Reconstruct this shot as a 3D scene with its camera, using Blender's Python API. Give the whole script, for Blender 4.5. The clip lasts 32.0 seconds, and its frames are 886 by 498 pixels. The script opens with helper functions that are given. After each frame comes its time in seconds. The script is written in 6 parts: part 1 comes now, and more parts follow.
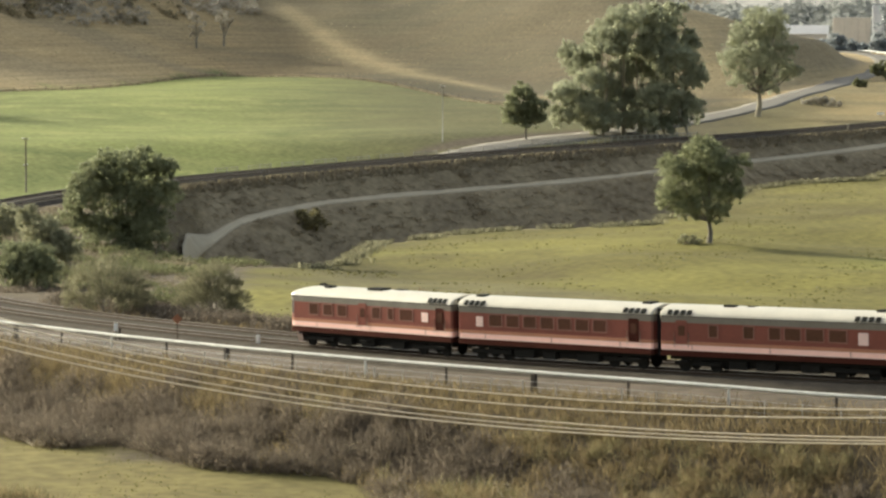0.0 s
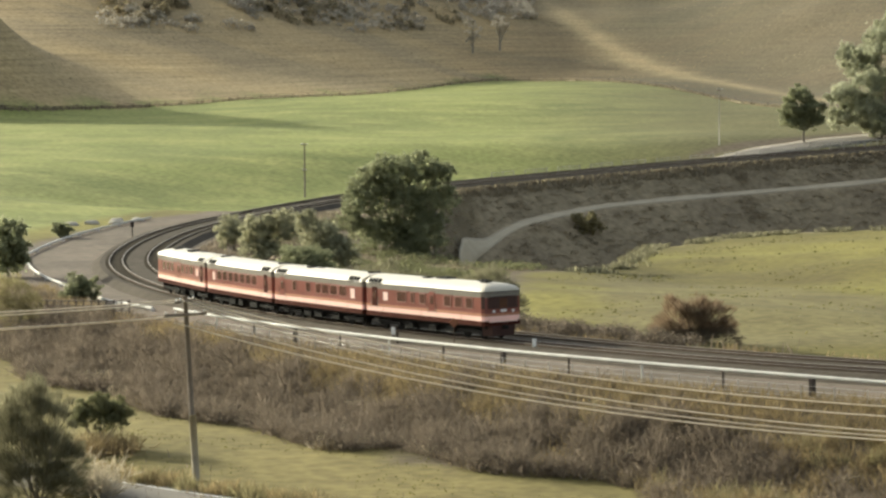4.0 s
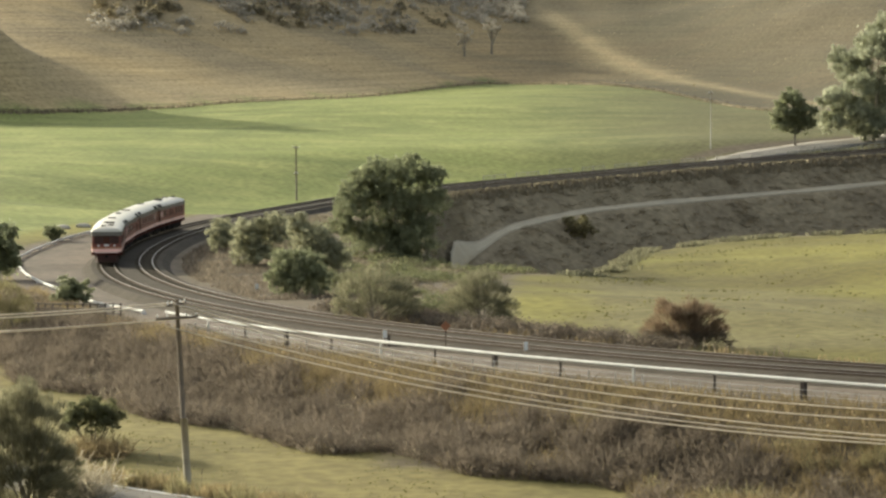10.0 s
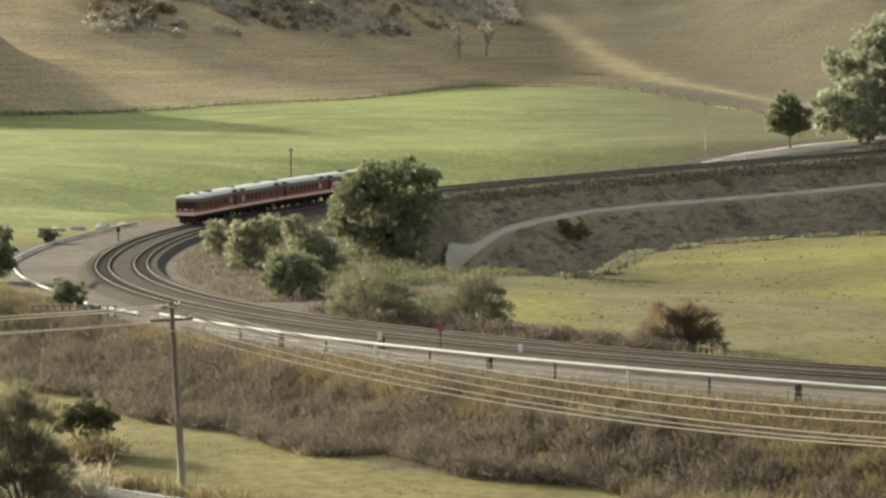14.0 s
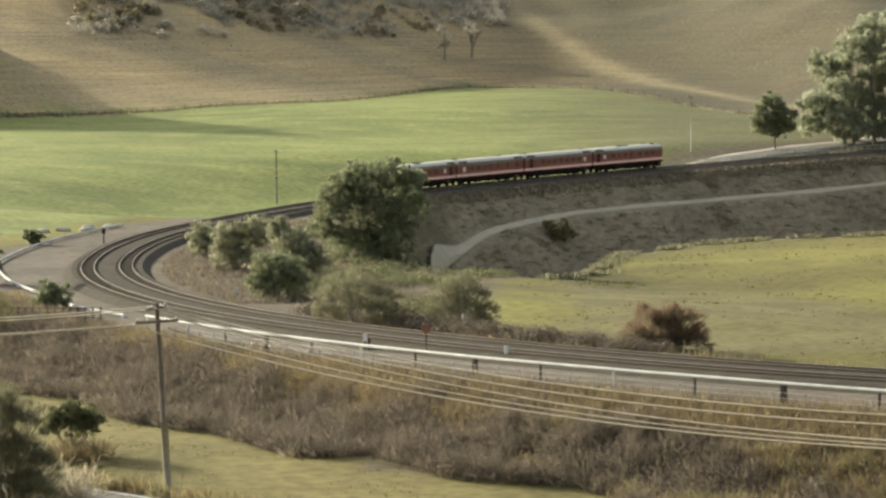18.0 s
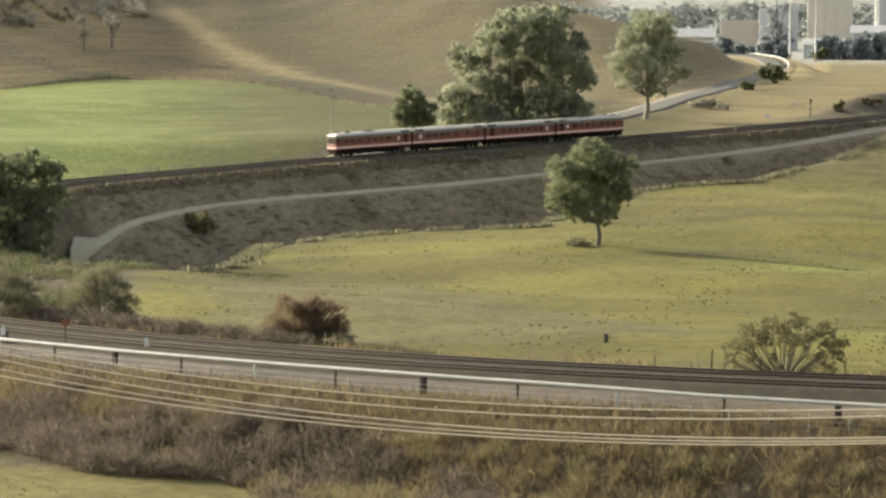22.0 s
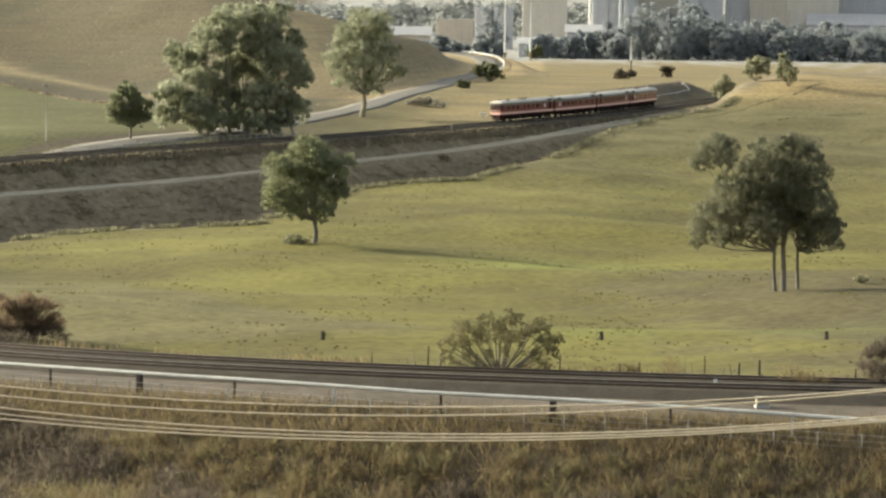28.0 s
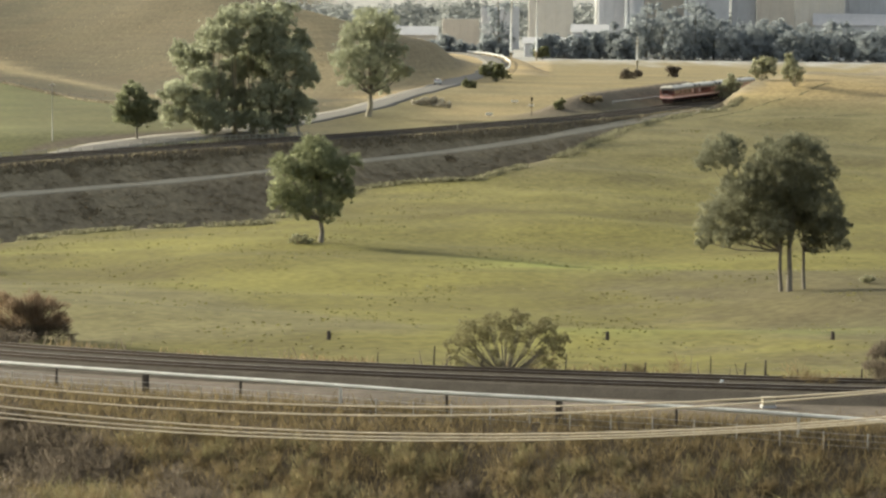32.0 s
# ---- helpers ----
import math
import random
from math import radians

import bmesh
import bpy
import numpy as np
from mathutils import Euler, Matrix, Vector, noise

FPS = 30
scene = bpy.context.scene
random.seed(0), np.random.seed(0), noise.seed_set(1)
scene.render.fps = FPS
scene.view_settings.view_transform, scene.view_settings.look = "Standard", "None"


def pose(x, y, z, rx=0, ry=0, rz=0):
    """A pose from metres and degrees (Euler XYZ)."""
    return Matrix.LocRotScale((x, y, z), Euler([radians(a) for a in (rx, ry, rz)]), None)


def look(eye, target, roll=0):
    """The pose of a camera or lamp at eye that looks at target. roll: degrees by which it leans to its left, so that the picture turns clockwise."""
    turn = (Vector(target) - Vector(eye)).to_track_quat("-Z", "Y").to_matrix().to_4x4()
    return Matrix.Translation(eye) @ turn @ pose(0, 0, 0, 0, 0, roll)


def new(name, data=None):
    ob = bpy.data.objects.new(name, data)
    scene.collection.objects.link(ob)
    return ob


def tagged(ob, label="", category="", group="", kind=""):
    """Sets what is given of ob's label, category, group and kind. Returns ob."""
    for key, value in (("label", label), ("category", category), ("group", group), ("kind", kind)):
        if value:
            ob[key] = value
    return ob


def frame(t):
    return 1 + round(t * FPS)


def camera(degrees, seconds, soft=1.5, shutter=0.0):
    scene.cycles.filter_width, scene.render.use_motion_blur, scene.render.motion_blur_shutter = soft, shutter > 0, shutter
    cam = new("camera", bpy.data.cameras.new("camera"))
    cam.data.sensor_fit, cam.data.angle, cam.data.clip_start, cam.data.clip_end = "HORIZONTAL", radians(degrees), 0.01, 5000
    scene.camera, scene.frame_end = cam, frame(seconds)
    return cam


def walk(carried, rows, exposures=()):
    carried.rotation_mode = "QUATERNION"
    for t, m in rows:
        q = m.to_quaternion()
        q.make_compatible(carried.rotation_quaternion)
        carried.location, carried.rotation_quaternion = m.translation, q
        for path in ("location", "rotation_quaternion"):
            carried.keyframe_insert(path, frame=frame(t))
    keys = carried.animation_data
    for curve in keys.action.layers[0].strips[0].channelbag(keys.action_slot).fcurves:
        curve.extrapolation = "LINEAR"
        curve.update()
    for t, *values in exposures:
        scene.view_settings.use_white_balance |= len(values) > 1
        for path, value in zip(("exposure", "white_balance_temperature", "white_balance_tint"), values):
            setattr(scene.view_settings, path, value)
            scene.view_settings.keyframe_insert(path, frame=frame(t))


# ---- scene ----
EYE = (0.0, 0.0, 26.0)


def aim(turn, tilt, lean):
    """Camera pose on the tripod: degrees to the right, degrees up, lean."""
    a, b = radians(turn), radians(tilt)
    way = Vector((math.sin(a) * math.cos(b), math.cos(a) * math.cos(b), math.sin(b)))
    return look(EYE, Vector(EYE) + 1000 * way, lean)


cam = camera(17.83, 32.0, soft=2.5)
walk(cam, [
    (0, aim(-1.456, -4.584, 0.14)),
    (0.5, aim(-3.433, -4.539, -0.06)),
    (1, aim(-5.195, -4.514, -0.25)),
    (1.5, aim(-6.603, -4.490, -0.30)),
    (2, aim(-7.242, -4.488, -0.36)),
    (2.5, aim(-7.250, -4.498, -0.39)),
    (3, aim(-7.150, -4.496, -0.31)),
    (3.5, aim(-7.121, -4.495, -0.38)),
    (5.5, aim(-6.972, -4.474, -0.35)),
    (6, aim(-6.967, -4.466, -0.36)),
    (6.5, aim(-6.913, -4.459, -0.36)),
    (7, aim(-6.884, -4.446, -0.36)),
    (7.5, aim(-6.877, -4.443, -0.36)),
    (8, aim(-6.893, -4.443, -0.37)),
    (8.5, aim(-6.902, -4.448, -0.39)),
    (9, aim(-6.905, -4.446, -0.36)),
    (9.5, aim(-6.908, -4.440, -0.38)),
    (10, aim(-6.901, -4.427, -0.36)),
    (10.5, aim(-6.844, -4.422, -0.35)),
    (11, aim(-6.827, -4.411, -0.33)),
    (11.5, aim(-6.786, -4.410, -0.34)),
    (12, aim(-6.783, -4.405, -0.37)),
    (12.5, aim(-6.778, -4.405, -0.35)),
    (13, aim(-6.795, -4.391, -0.35)),
    (13.5, aim(-6.794, -4.389, -0.35)),
    (14, aim(-6.794, -4.384, -0.34)),
    (14.5, aim(-6.784, -4.392, -0.35)),
    (16.5, aim(-6.729, -4.366, -0.36)),
    (17, aim(-6.717, -4.341, -0.36)),
    (17.5, aim(-6.636, -4.344, -0.38)),
    (18, aim(-6.499, -4.357, -0.37)),
    (18.5, aim(-6.143, -4.389, -0.29)),
    (19, aim(-5.249, -4.410, -0.22)),
    (19.5, aim(-4.367, -4.436, -0.14)),
    (20, aim(-3.350, -4.472, -0.09)),
    (20.5, aim(-2.331, -4.482, -0.01)),
    (21, aim(-1.332, -4.505, 0.04)),
    (21.5, aim(-0.255, -4.514, 0.10)),
    (22, aim(0.796, -4.522, 0.20)),
    (22.5, aim(1.959, -4.523, 0.28)),
    (23, aim(3.216, -4.529, 0.38)),
    (23.5, aim(4.349, -4.526, 0.50)),
    (24, aim(5.438, -4.528, 0.58)),
    (24.5, aim(6.381, -4.524, 0.66)),
    (25, aim(6.767, -4.523, 0.67)),
    (25.5, aim(6.818, -4.522, 0.64)),
    (27.5, aim(6.577, -4.532, 0.66)),
    (28, aim(6.552, -4.537, 0.61)),
    (28.5, aim(6.532, -4.537, 0.64)),
    (29, aim(6.516, -4.539, 0.63)),
    (29.5, aim(6.500, -4.539, 0.64)),
    (30, aim(6.482, -4.539, 0.64)),
    (30.5, aim(6.482, -4.539, 0.64)),
    (31, aim(6.465, -4.539, 0.64)),
    (31.5, aim(6.447, -4.540, 0.64)),
    (32, aim(6.430, -4.540, 0.63)),], exposures=[(0, 0.61, 6430, 3), (32, 0.61, 6430, 3)])

# ---- world and sun ----
SUN_TURN, SUN_HEIGHT = -56.0, 19.0      # compass turn from +y to the right, degrees above the horizon
world = bpy.data.worlds.new("sky")
scene.world = world
world.use_nodes = True
wn = world.node_tree.nodes
sky = wn.new("ShaderNodeTexSky")
sky.sky_type = "NISHITA"
sky.sun_disc = False
sky.sun_elevation = radians(SUN_HEIGHT)
sky.sun_rotation = radians(SUN_TURN)
sky.air_density, sky.dust_density = 1.0, 5.0
wn["Background"].inputs["Strength"].default_value = 0.19
hazy = wn.new("ShaderNodeHueSaturation")      # thin evening haze
hazy.inputs["Saturation"].default_value = 0.45
world.node_tree.links.new(sky.outputs["Color"], hazy.inputs["Color"])
world.node_tree.links.new(hazy.outputs["Color"], wn["Background"].inputs["Color"])
sun = new("sun", bpy.data.lights.new("sun", "SUN"))
sun.data.energy, sun.data.angle, sun.data.color = 4.6, radians(1.5), (1.0, 0.92, 0.72)
_a, _b = radians(SUN_TURN), radians(SUN_HEIGHT)
sun.matrix_world = look((0, 0, 0), (-math.sin(_a) * math.cos(_b), -math.cos(_a) * math.cos(_b), -math.sin(_b)))

# ---- the line of the railway ----
HEADS = (164.69, 158.35, 152.25, 145.97, 137.37, 132.46, 128.76, 122.83, 118.09, 113.6, 108.65, 102.97, 97.88, 93.71,
         87.52, 81.27, 77.63, 72.84, 64.66, 54.7, 48.08, 46.01, 40.71, 33.67, 32.04, 34.48, 36.83, 38.29, 41.0, 48.01,
         55.35, 59.86, 60.5, 61.0, 61.5, 62.0, 62.5, 63.0, 63.5, 64.0, 64.5)      # heading every 20 m, degrees from +x
GRADES = (-0.0177, -0.0267, -0.0236, -0.0085, 0.008, 0.0268, 0.0384, 0.036, 0.0192, 0.0132, 0.0105)  # every 80 m
LINE_S = np.arange(-160.0, 900.0, 1.0)
_h = np.radians(np.interp(LINE_S, np.arange(41) * 20.0, HEADS))
_h = np.where(LINE_S < 0, np.radians(164.7 + LINE_S * -0.22), _h)
_g = np.interp(LINE_S, np.arange(11) * 80.0, GRADES)
_i0 = int(np.argmin(abs(LINE_S)))
_x, _y, _z = np.cumsum(np.cos(_h)), np.cumsum(np.sin(_h)), np.cumsum(_g)
LINE_X, LINE_Y, LINE_Z = 62.1 + _x - _x[_i0], 162.9 + _y - _y[_i0], 4.34 + _z - _z[_i0]
LINE_H = _h
SECOND = 4.4            # the second track lies this far to the right of travel


def on_line(s, side=0.0):
    """Point and heading on the line at s metres, side metres to the right of travel."""
    x, y, z, h = (np.interp(s, LINE_S, q) for q in (LINE_X, LINE_Y, LINE_Z, LINE_H))
    return x + side * np.sin(h), y - side * np.cos(h), z, h


def near_line(x, y):
    """For arrays of points: s of the nearest point of the line, and metres to the right of travel."""
    x, y = np.atleast_1d(x).astype(float), np.atleast_1d(y).astype(float)
    s, side = np.empty(x.shape), np.empty(x.shape)
    lx, ly, lh, ls = LINE_X[::3], LINE_Y[::3], LINE_H[::3], LINE_S[::3]
    for a in range(0, len(x), 4000):
        dx, dy = x[a:a + 4000, None] - lx, y[a:a + 4000, None] - ly
        k = np.argmin(dx * dx + dy * dy, axis=1)
        r = np.arange(len(k))
        ex, ey = dx[r, k], dy[r, k]
        along = ex * np.cos(lh[k]) + ey * np.sin(lh[k])
        sd = ex * np.sin(lh[k]) - ey * np.cos(lh[k])
        s[a:a + 4000] = ls[k] + np.clip(along, -1.5, 1.5)
        side[a:a + 4000] = np.sign(sd) * np.hypot(ex, ey)
    return s, side


def ease(v):
    v = np.clip(v, 0, 1)
    return v * v * (3 - 2 * v)


def waves(x, y, size, seed):
    """Smooth rolling noise from a few sines, about -1 to 1."""
    r = np.random.RandomState(seed)
    out = 0
    for k in range(6):
        a, p, m = r.uniform(0, 6.28), r.uniform(0, 6.28), r.uniform(0.6, 1.7)
        out = out + np.sin((x * np.cos(a) + y * np.sin(a)) * 6.28 * m / size + p)
    return out / 3.0


# turn of the hill's foot, crest and spur seen from the tripod
TURNS = np.arange(-60, 30, 0.25)


def smooth_table(turns, values, width):
    """Values by turn, rounded off over a width in degrees."""
    v = np.interp(TURNS, turns, values)
    k = np.hanning(int(width / 0.25) * 2 + 1)
    return np.convolve(np.pad(v, len(k) // 2, mode="edge"), k / k.sum(), mode="valid")


FOOT = smooth_table((-24, -15.5, -12, -9, -6, -4, -2, -0.3, 1.5, 3.5, 5.4, 6.0, 6.6, 7.2, 9), (650, 660, 690, 735, 815, 800, 730, 650, 640, 640, 672, 715, 775, 840, 900), 1.0)
CREST = smooth_table((-40, -14, -6, 0.0, 2.8, 4.0, 5.6, 6.15, 6.45, 6.75, 7.1, 7.45), (130, 105, 75, 50, 34, 29, 22.5, 20.8, 18.5, 15.5, 13.0, 9.0), 0.5)
RISE = smooth_table((-40, -8, -3, 1, 3, 4.6, 6, 7), (460, 430, 345, 190, 140, 135, 180, 150), 1.5)
TOE = smooth_table((-24, -15.5, -12, -9, -6, -4, -2, -0.3, 1.5, 3.5, 5.4, 6.0, 6.6, 7.2, 9), (650, 660, 690, 735, 812, 822, 800, 755, 712, 680, 682, 715, 775, 840, 900), 1.6)      # where the slope begins


def hill_foot(turn):
    return np.interp(turn, TURNS, FOOT)


# the country road, level as far as the spur and then climbing round it
ROAD = [(-81.0, 445.9), (-66.9, 475.0), (-47.1, 499.9), (-29.1, 518.3), (-14.7, 530.7), (-5.2, 538.5), (2.3, 547.5), (11.1, 557.9), (19.1, 567.2), (39.9, 602.2),
        (54.3, 641.0), (68.3, 690.0), (83.0, 741.0), (95.2, 810.6), (108.8, 859.5), (118.3, 907.3), (125.0, 955.4), (128.7, 999.3), (129.0, 1023.7), (126.5, 1055.0),
        (117.0, 1082.0), (98.0, 1104.0), (65.0, 1128.0), (20.0, 1152.0), (-40.0, 1180.0)]
CLIMB = list(zip(ROAD[8:], (4.6, 5.9, 7.0, 8.8, 10.0, 10.2, 11.0, 12.2, 13.2, 14.2, 14.7, 15.3, 15.6, 15.8, 16.0, 16.5, 17.0)))


def road_bed(x, y):
    """Distance to the climbing stretch of the road and the height of its bed there."""
    near, level = np.full(len(x), 1e9), np.zeros(len(x))
    for ((ax, ay), az), ((bx, by), bz) in zip(CLIMB, CLIMB[1:]):
        ex, ey = bx - ax, by - ay
        u = np.clip(((x - ax) * ex + (y - ay) * ey) / (ex * ex + ey * ey), 0, 1)
        r = np.hypot(x - ax - u * ex, y - ay - u * ey)
        level = np.where(r < near, az + u * (bz - az), level)
        near = np.minimum(near, r)
    return near, level


# outline of the grass field inside the bend
FIELD = [(-21, 236), (-24.0, 252), (-26.5, 275), (-30.2, 316), (-26.5, 330), (-20.9, 351), (-19.5, 390), (-10.3, 403), (1.8, 414), (12, 408), (20, 404), (27, 437),
         (38, 465), (46, 467.5), (58, 468), (66, 480), (81, 511), (91.5, 536), (107, 578), (121, 607), (140, 637), (160, 665), (500, 1100), (500, 80), (20, 120)]


# shade below the field's low ridge, painted in as a browner band
SHADED_BAND = [(-25, 326), (-13.5, 324), (-4, 322), (5.3, 300.5), (13.2, 276.7), (20.3, 261.2), (27.1, 245.5), (25.2, 228), (13, 229), (2, 228), (-9, 220), (-18, 240)]


def field_depth(x, y, rim=FIELD):
    """Metres inside the field's outline (negative outside)."""
    near, inside = np.full(len(x), 1e9), np.zeros(len(x), bool)
    for (ax, ay), (bx, by) in zip(rim, rim[1:] + rim[:1]):
        ex, ey = bx - ax, by - ay
        u = np.clip(((x - ax) * ex + (y - ay) * ey) / (ex * ex + ey * ey), 0, 1)
        near = np.minimum(near, np.hypot(x - ax - u * ex, y - ay - u * ey))
        if ay != by:
            inside ^= ((ay > y) != (by > y)) & (x < ax + (y - ay) * ex / ey)
    return np.where(inside, near, -near)


# the far bank below the line: a bench with the vehicle track, and a gully between bank and field
BENCH_S = (340, 354, 361, 371, 382, 398, 410, 435, 460, 483, 507, 533, 549, 565, 584, 610, 640)
BENCH_SIDE = (23.0, 20.6, 19.2, 17.1, 16.2, 15.0, 15.0, 15.3, 15.5, 14.6, 13.9, 13.0, 12.0, 10.9, 9.9, 9.3, 9.0)
BENCH_DROP = (9.3, 7.8, 7.0, 5.7, 5.1, 4.4, 4.4, 4.6, 4.7, 4.1, 3.6, 3.1, 2.5, 1.7, 0.9, 0.4, 0.2)


def far_bank(s, side):
    """Height of the two-step bank face, metres under the bed."""
    at, drop = np.interp(s, BENCH_S, BENCH_SIDE), np.interp(s, BENCH_S, BENCH_DROP)
    worn = 0.35 * waves(s, side * 0.35, 13, 61) + 0.2 * waves(s, side * 0.5, 5, 62)
    upper = np.clip((side - 7.6 + worn * ease((side - 8) / 2) * ease((at - 1.4 - side) / 2)) / (at - 1.5 - 7.6), 0, 1) * drop
    bench = np.clip((side - at + 1.5) / 3.6, 0, 1) * 0.25
    lower = np.maximum(side - at - 2.1 + worn * ease((side - at - 2.1) / 2), 0) * 0.66
    return upper + bench + lower


def ground(x, y):
    """Height of the ground for arrays of points."""
    x, y = np.atleast_1d(x).astype(float), np.atleast_1d(y).astype(float)
    d, turn = np.hypot(x, y), np.degrees(np.arctan2(x, y))
    s, side = near_line(x, y)
    bed = np.interp(s, LINE_S, LINE_Z) - 0.75
    foot = np.interp(turn, TURNS, TOE)
    # the hollow field inside the bend
    left = np.interp(y, [150, 200, 280, 375, 430, 480, 520], [2, 1, -1.2, -3.4, -5.2, -6.0, -4.0])
    right = np.interp(y, [150, 200, 280, 375, 450, 520, 590, 700, 1200], [2, 1, -1.0, -3.0, -1.0, 3.0, 7.0, 9.0, 10.0])
    k = ease((x + 10) / 70)
    inside = left * (1 - k) + right * k + 0.8 * waves(x, y, 95, 3) + 0.35 * waves(x, y, 38, 13)
    # outside: paddock, then the hill; towards the camera the verge and the slope up to the tripod
    paddock = (d - 400) * 0.027 + 0.8 * waves(x, y, 160, 5) * ease((d - 430) / 150)
    plain = np.minimum(paddock, 10.0)
    kp = ease((turn - 1) / 4)
    paddock = paddock * (1 - kp) + plain * kp
    crest, run = np.interp(turn, TURNS, CREST), np.interp(turn, TURNS, RISE)
    far = 10.0 + 75 * ease((d - 1700) / 2600) + 6 * waves(x, y, 900, 9) * ease((d - 1700) / 900)
    up = (d - foot) / run
    rise = 0.55 * ease(up) + 0.45 * np.clip(up, 0, 1)
    fall = ease((up - 1.1) / 1.2) * ease((turn + 1) / 3)
    folds = 2.2 * waves(x, y, 210, 8) + 1.6 * waves(x, y, 75, 18)
    # a long bare spur running down towards the road, with a hollow beside it
    q = (x + 33) * 0.943 + (y - 806) * 0.334
    spur = 2.2 * np.where(q < 0, np.exp(-(q / 13) ** 2), np.exp(-(q / 45) ** 2))
    a = (y - 806) * 0.943 - (x + 33) * 0.334
    folds = folds * 0.7 + 0.9 * waves(q, a * 0.22, 44, 71) + 0.35 * waves(q, a * 0.3, 17, 72) + spur * ease((d - foot + 10) / 90) * ease((turn + 12) / 4)
    base = np.where(d > 1700, far, paddock)
    hill = base + np.maximum(crest - base, 0) * rise * (1 - fall) + folds * ease(up / 0.7) * ease((6.5 - turn) / 7) * (1 - fall)
    verge = -2.5 + 0.35 * waves(x, y, 40, 11)
    before = np.maximum(verge, 24.3 - 0.205 * d)
    kf = ease((s - 165) / 60)
    outside = before * (1 - kf) + hill * kf
    z = np.where(side > 0, inside, outside)
    # the bed and its banks
    wide_in = np.interp(s, [0, 150, 230, 330, 400, 520, 600, 700], [14, 12, 20, 60, 105, 90, 30, 9])
    wide_out = np.interp(s, [0, 120, 180, 215, 260, 300, 345, 385, 420, 450, 500], [13, 13, 22, 45, 80, 85, 78, 62, 48, 28, 26])
    bed_in = SECOND + 3.4
    bed_out = np.interp(s, [0, 150, 200, 300, 340], [8.0, 8.0, 12, 12, 5.0])
    kin = ease((side - bed_in) / wide_in)
    kout = ease((-side - bed_out) / wide_out)
    kk = np.where(side > 0, kin, kout)
    z = bed * (1 - kk) + z * kk
    # the road's cutting behind the line
    cut = ease((-side - 5.0) / 2.5) * ease((side + 62) / 47) * ease((s - 318) / 14) * ease((462 - s) / 26)
    bank = np.exp(-((side + 13.5) / 5.5) ** 2) * ease((s - 575) / 40) * ease((712 - s) / 30)
    knoll = ease((side - 8.2) / 6) * ease((95 - side) / 70) * ease((s - 618) / 34) * ease((d - 560) / 60)
    # the gully and the two-step bank below the far line
    gully = (side > 7.6) * ease((y - 335) / 40) * ease((640 - s) / 14) * ease((turn + 7.4) / 1.2)
    fall_off = np.clip(-field_depth(x, y) - 0.3, 0, 30)
    hollow = np.maximum(z - 0.45 * fall_off - 0.5 * ease(fall_off / 3), bed - 13.5)
    z = z * (1 - gully) + gully * np.maximum(hollow, bed - far_bank(s, side))
    apart, level = road_bed(x, y)
    wide = ease((d - 690) / 90)
    bedded = ease((15 + 5 * wide - apart) / (9 + 2 * wide)) * ease((d - 590) / 50)
    z = z * (1 - bedded) + (level - 0.1) * bedded
    # unseen knoll left of the view, added to shade the paddock's corner
    q, a = (x + 219) * 0.81 - (y - 665) * 0.59, (x + 219) * 0.59 + (y - 665) * 0.81
    z = z + 41 * np.exp(-np.where(q > 0, (q / 27) ** 2, (q / 60) ** 2) - (a / 28) ** 2)
    swale = np.exp(-((x - 62) / 24) ** 2 - ((y - 345) / 36) ** 2) * (side > 20)
    return z - 1.4 * swale - 2.85 * cut + 4.2 * bank + 5.7 * knoll


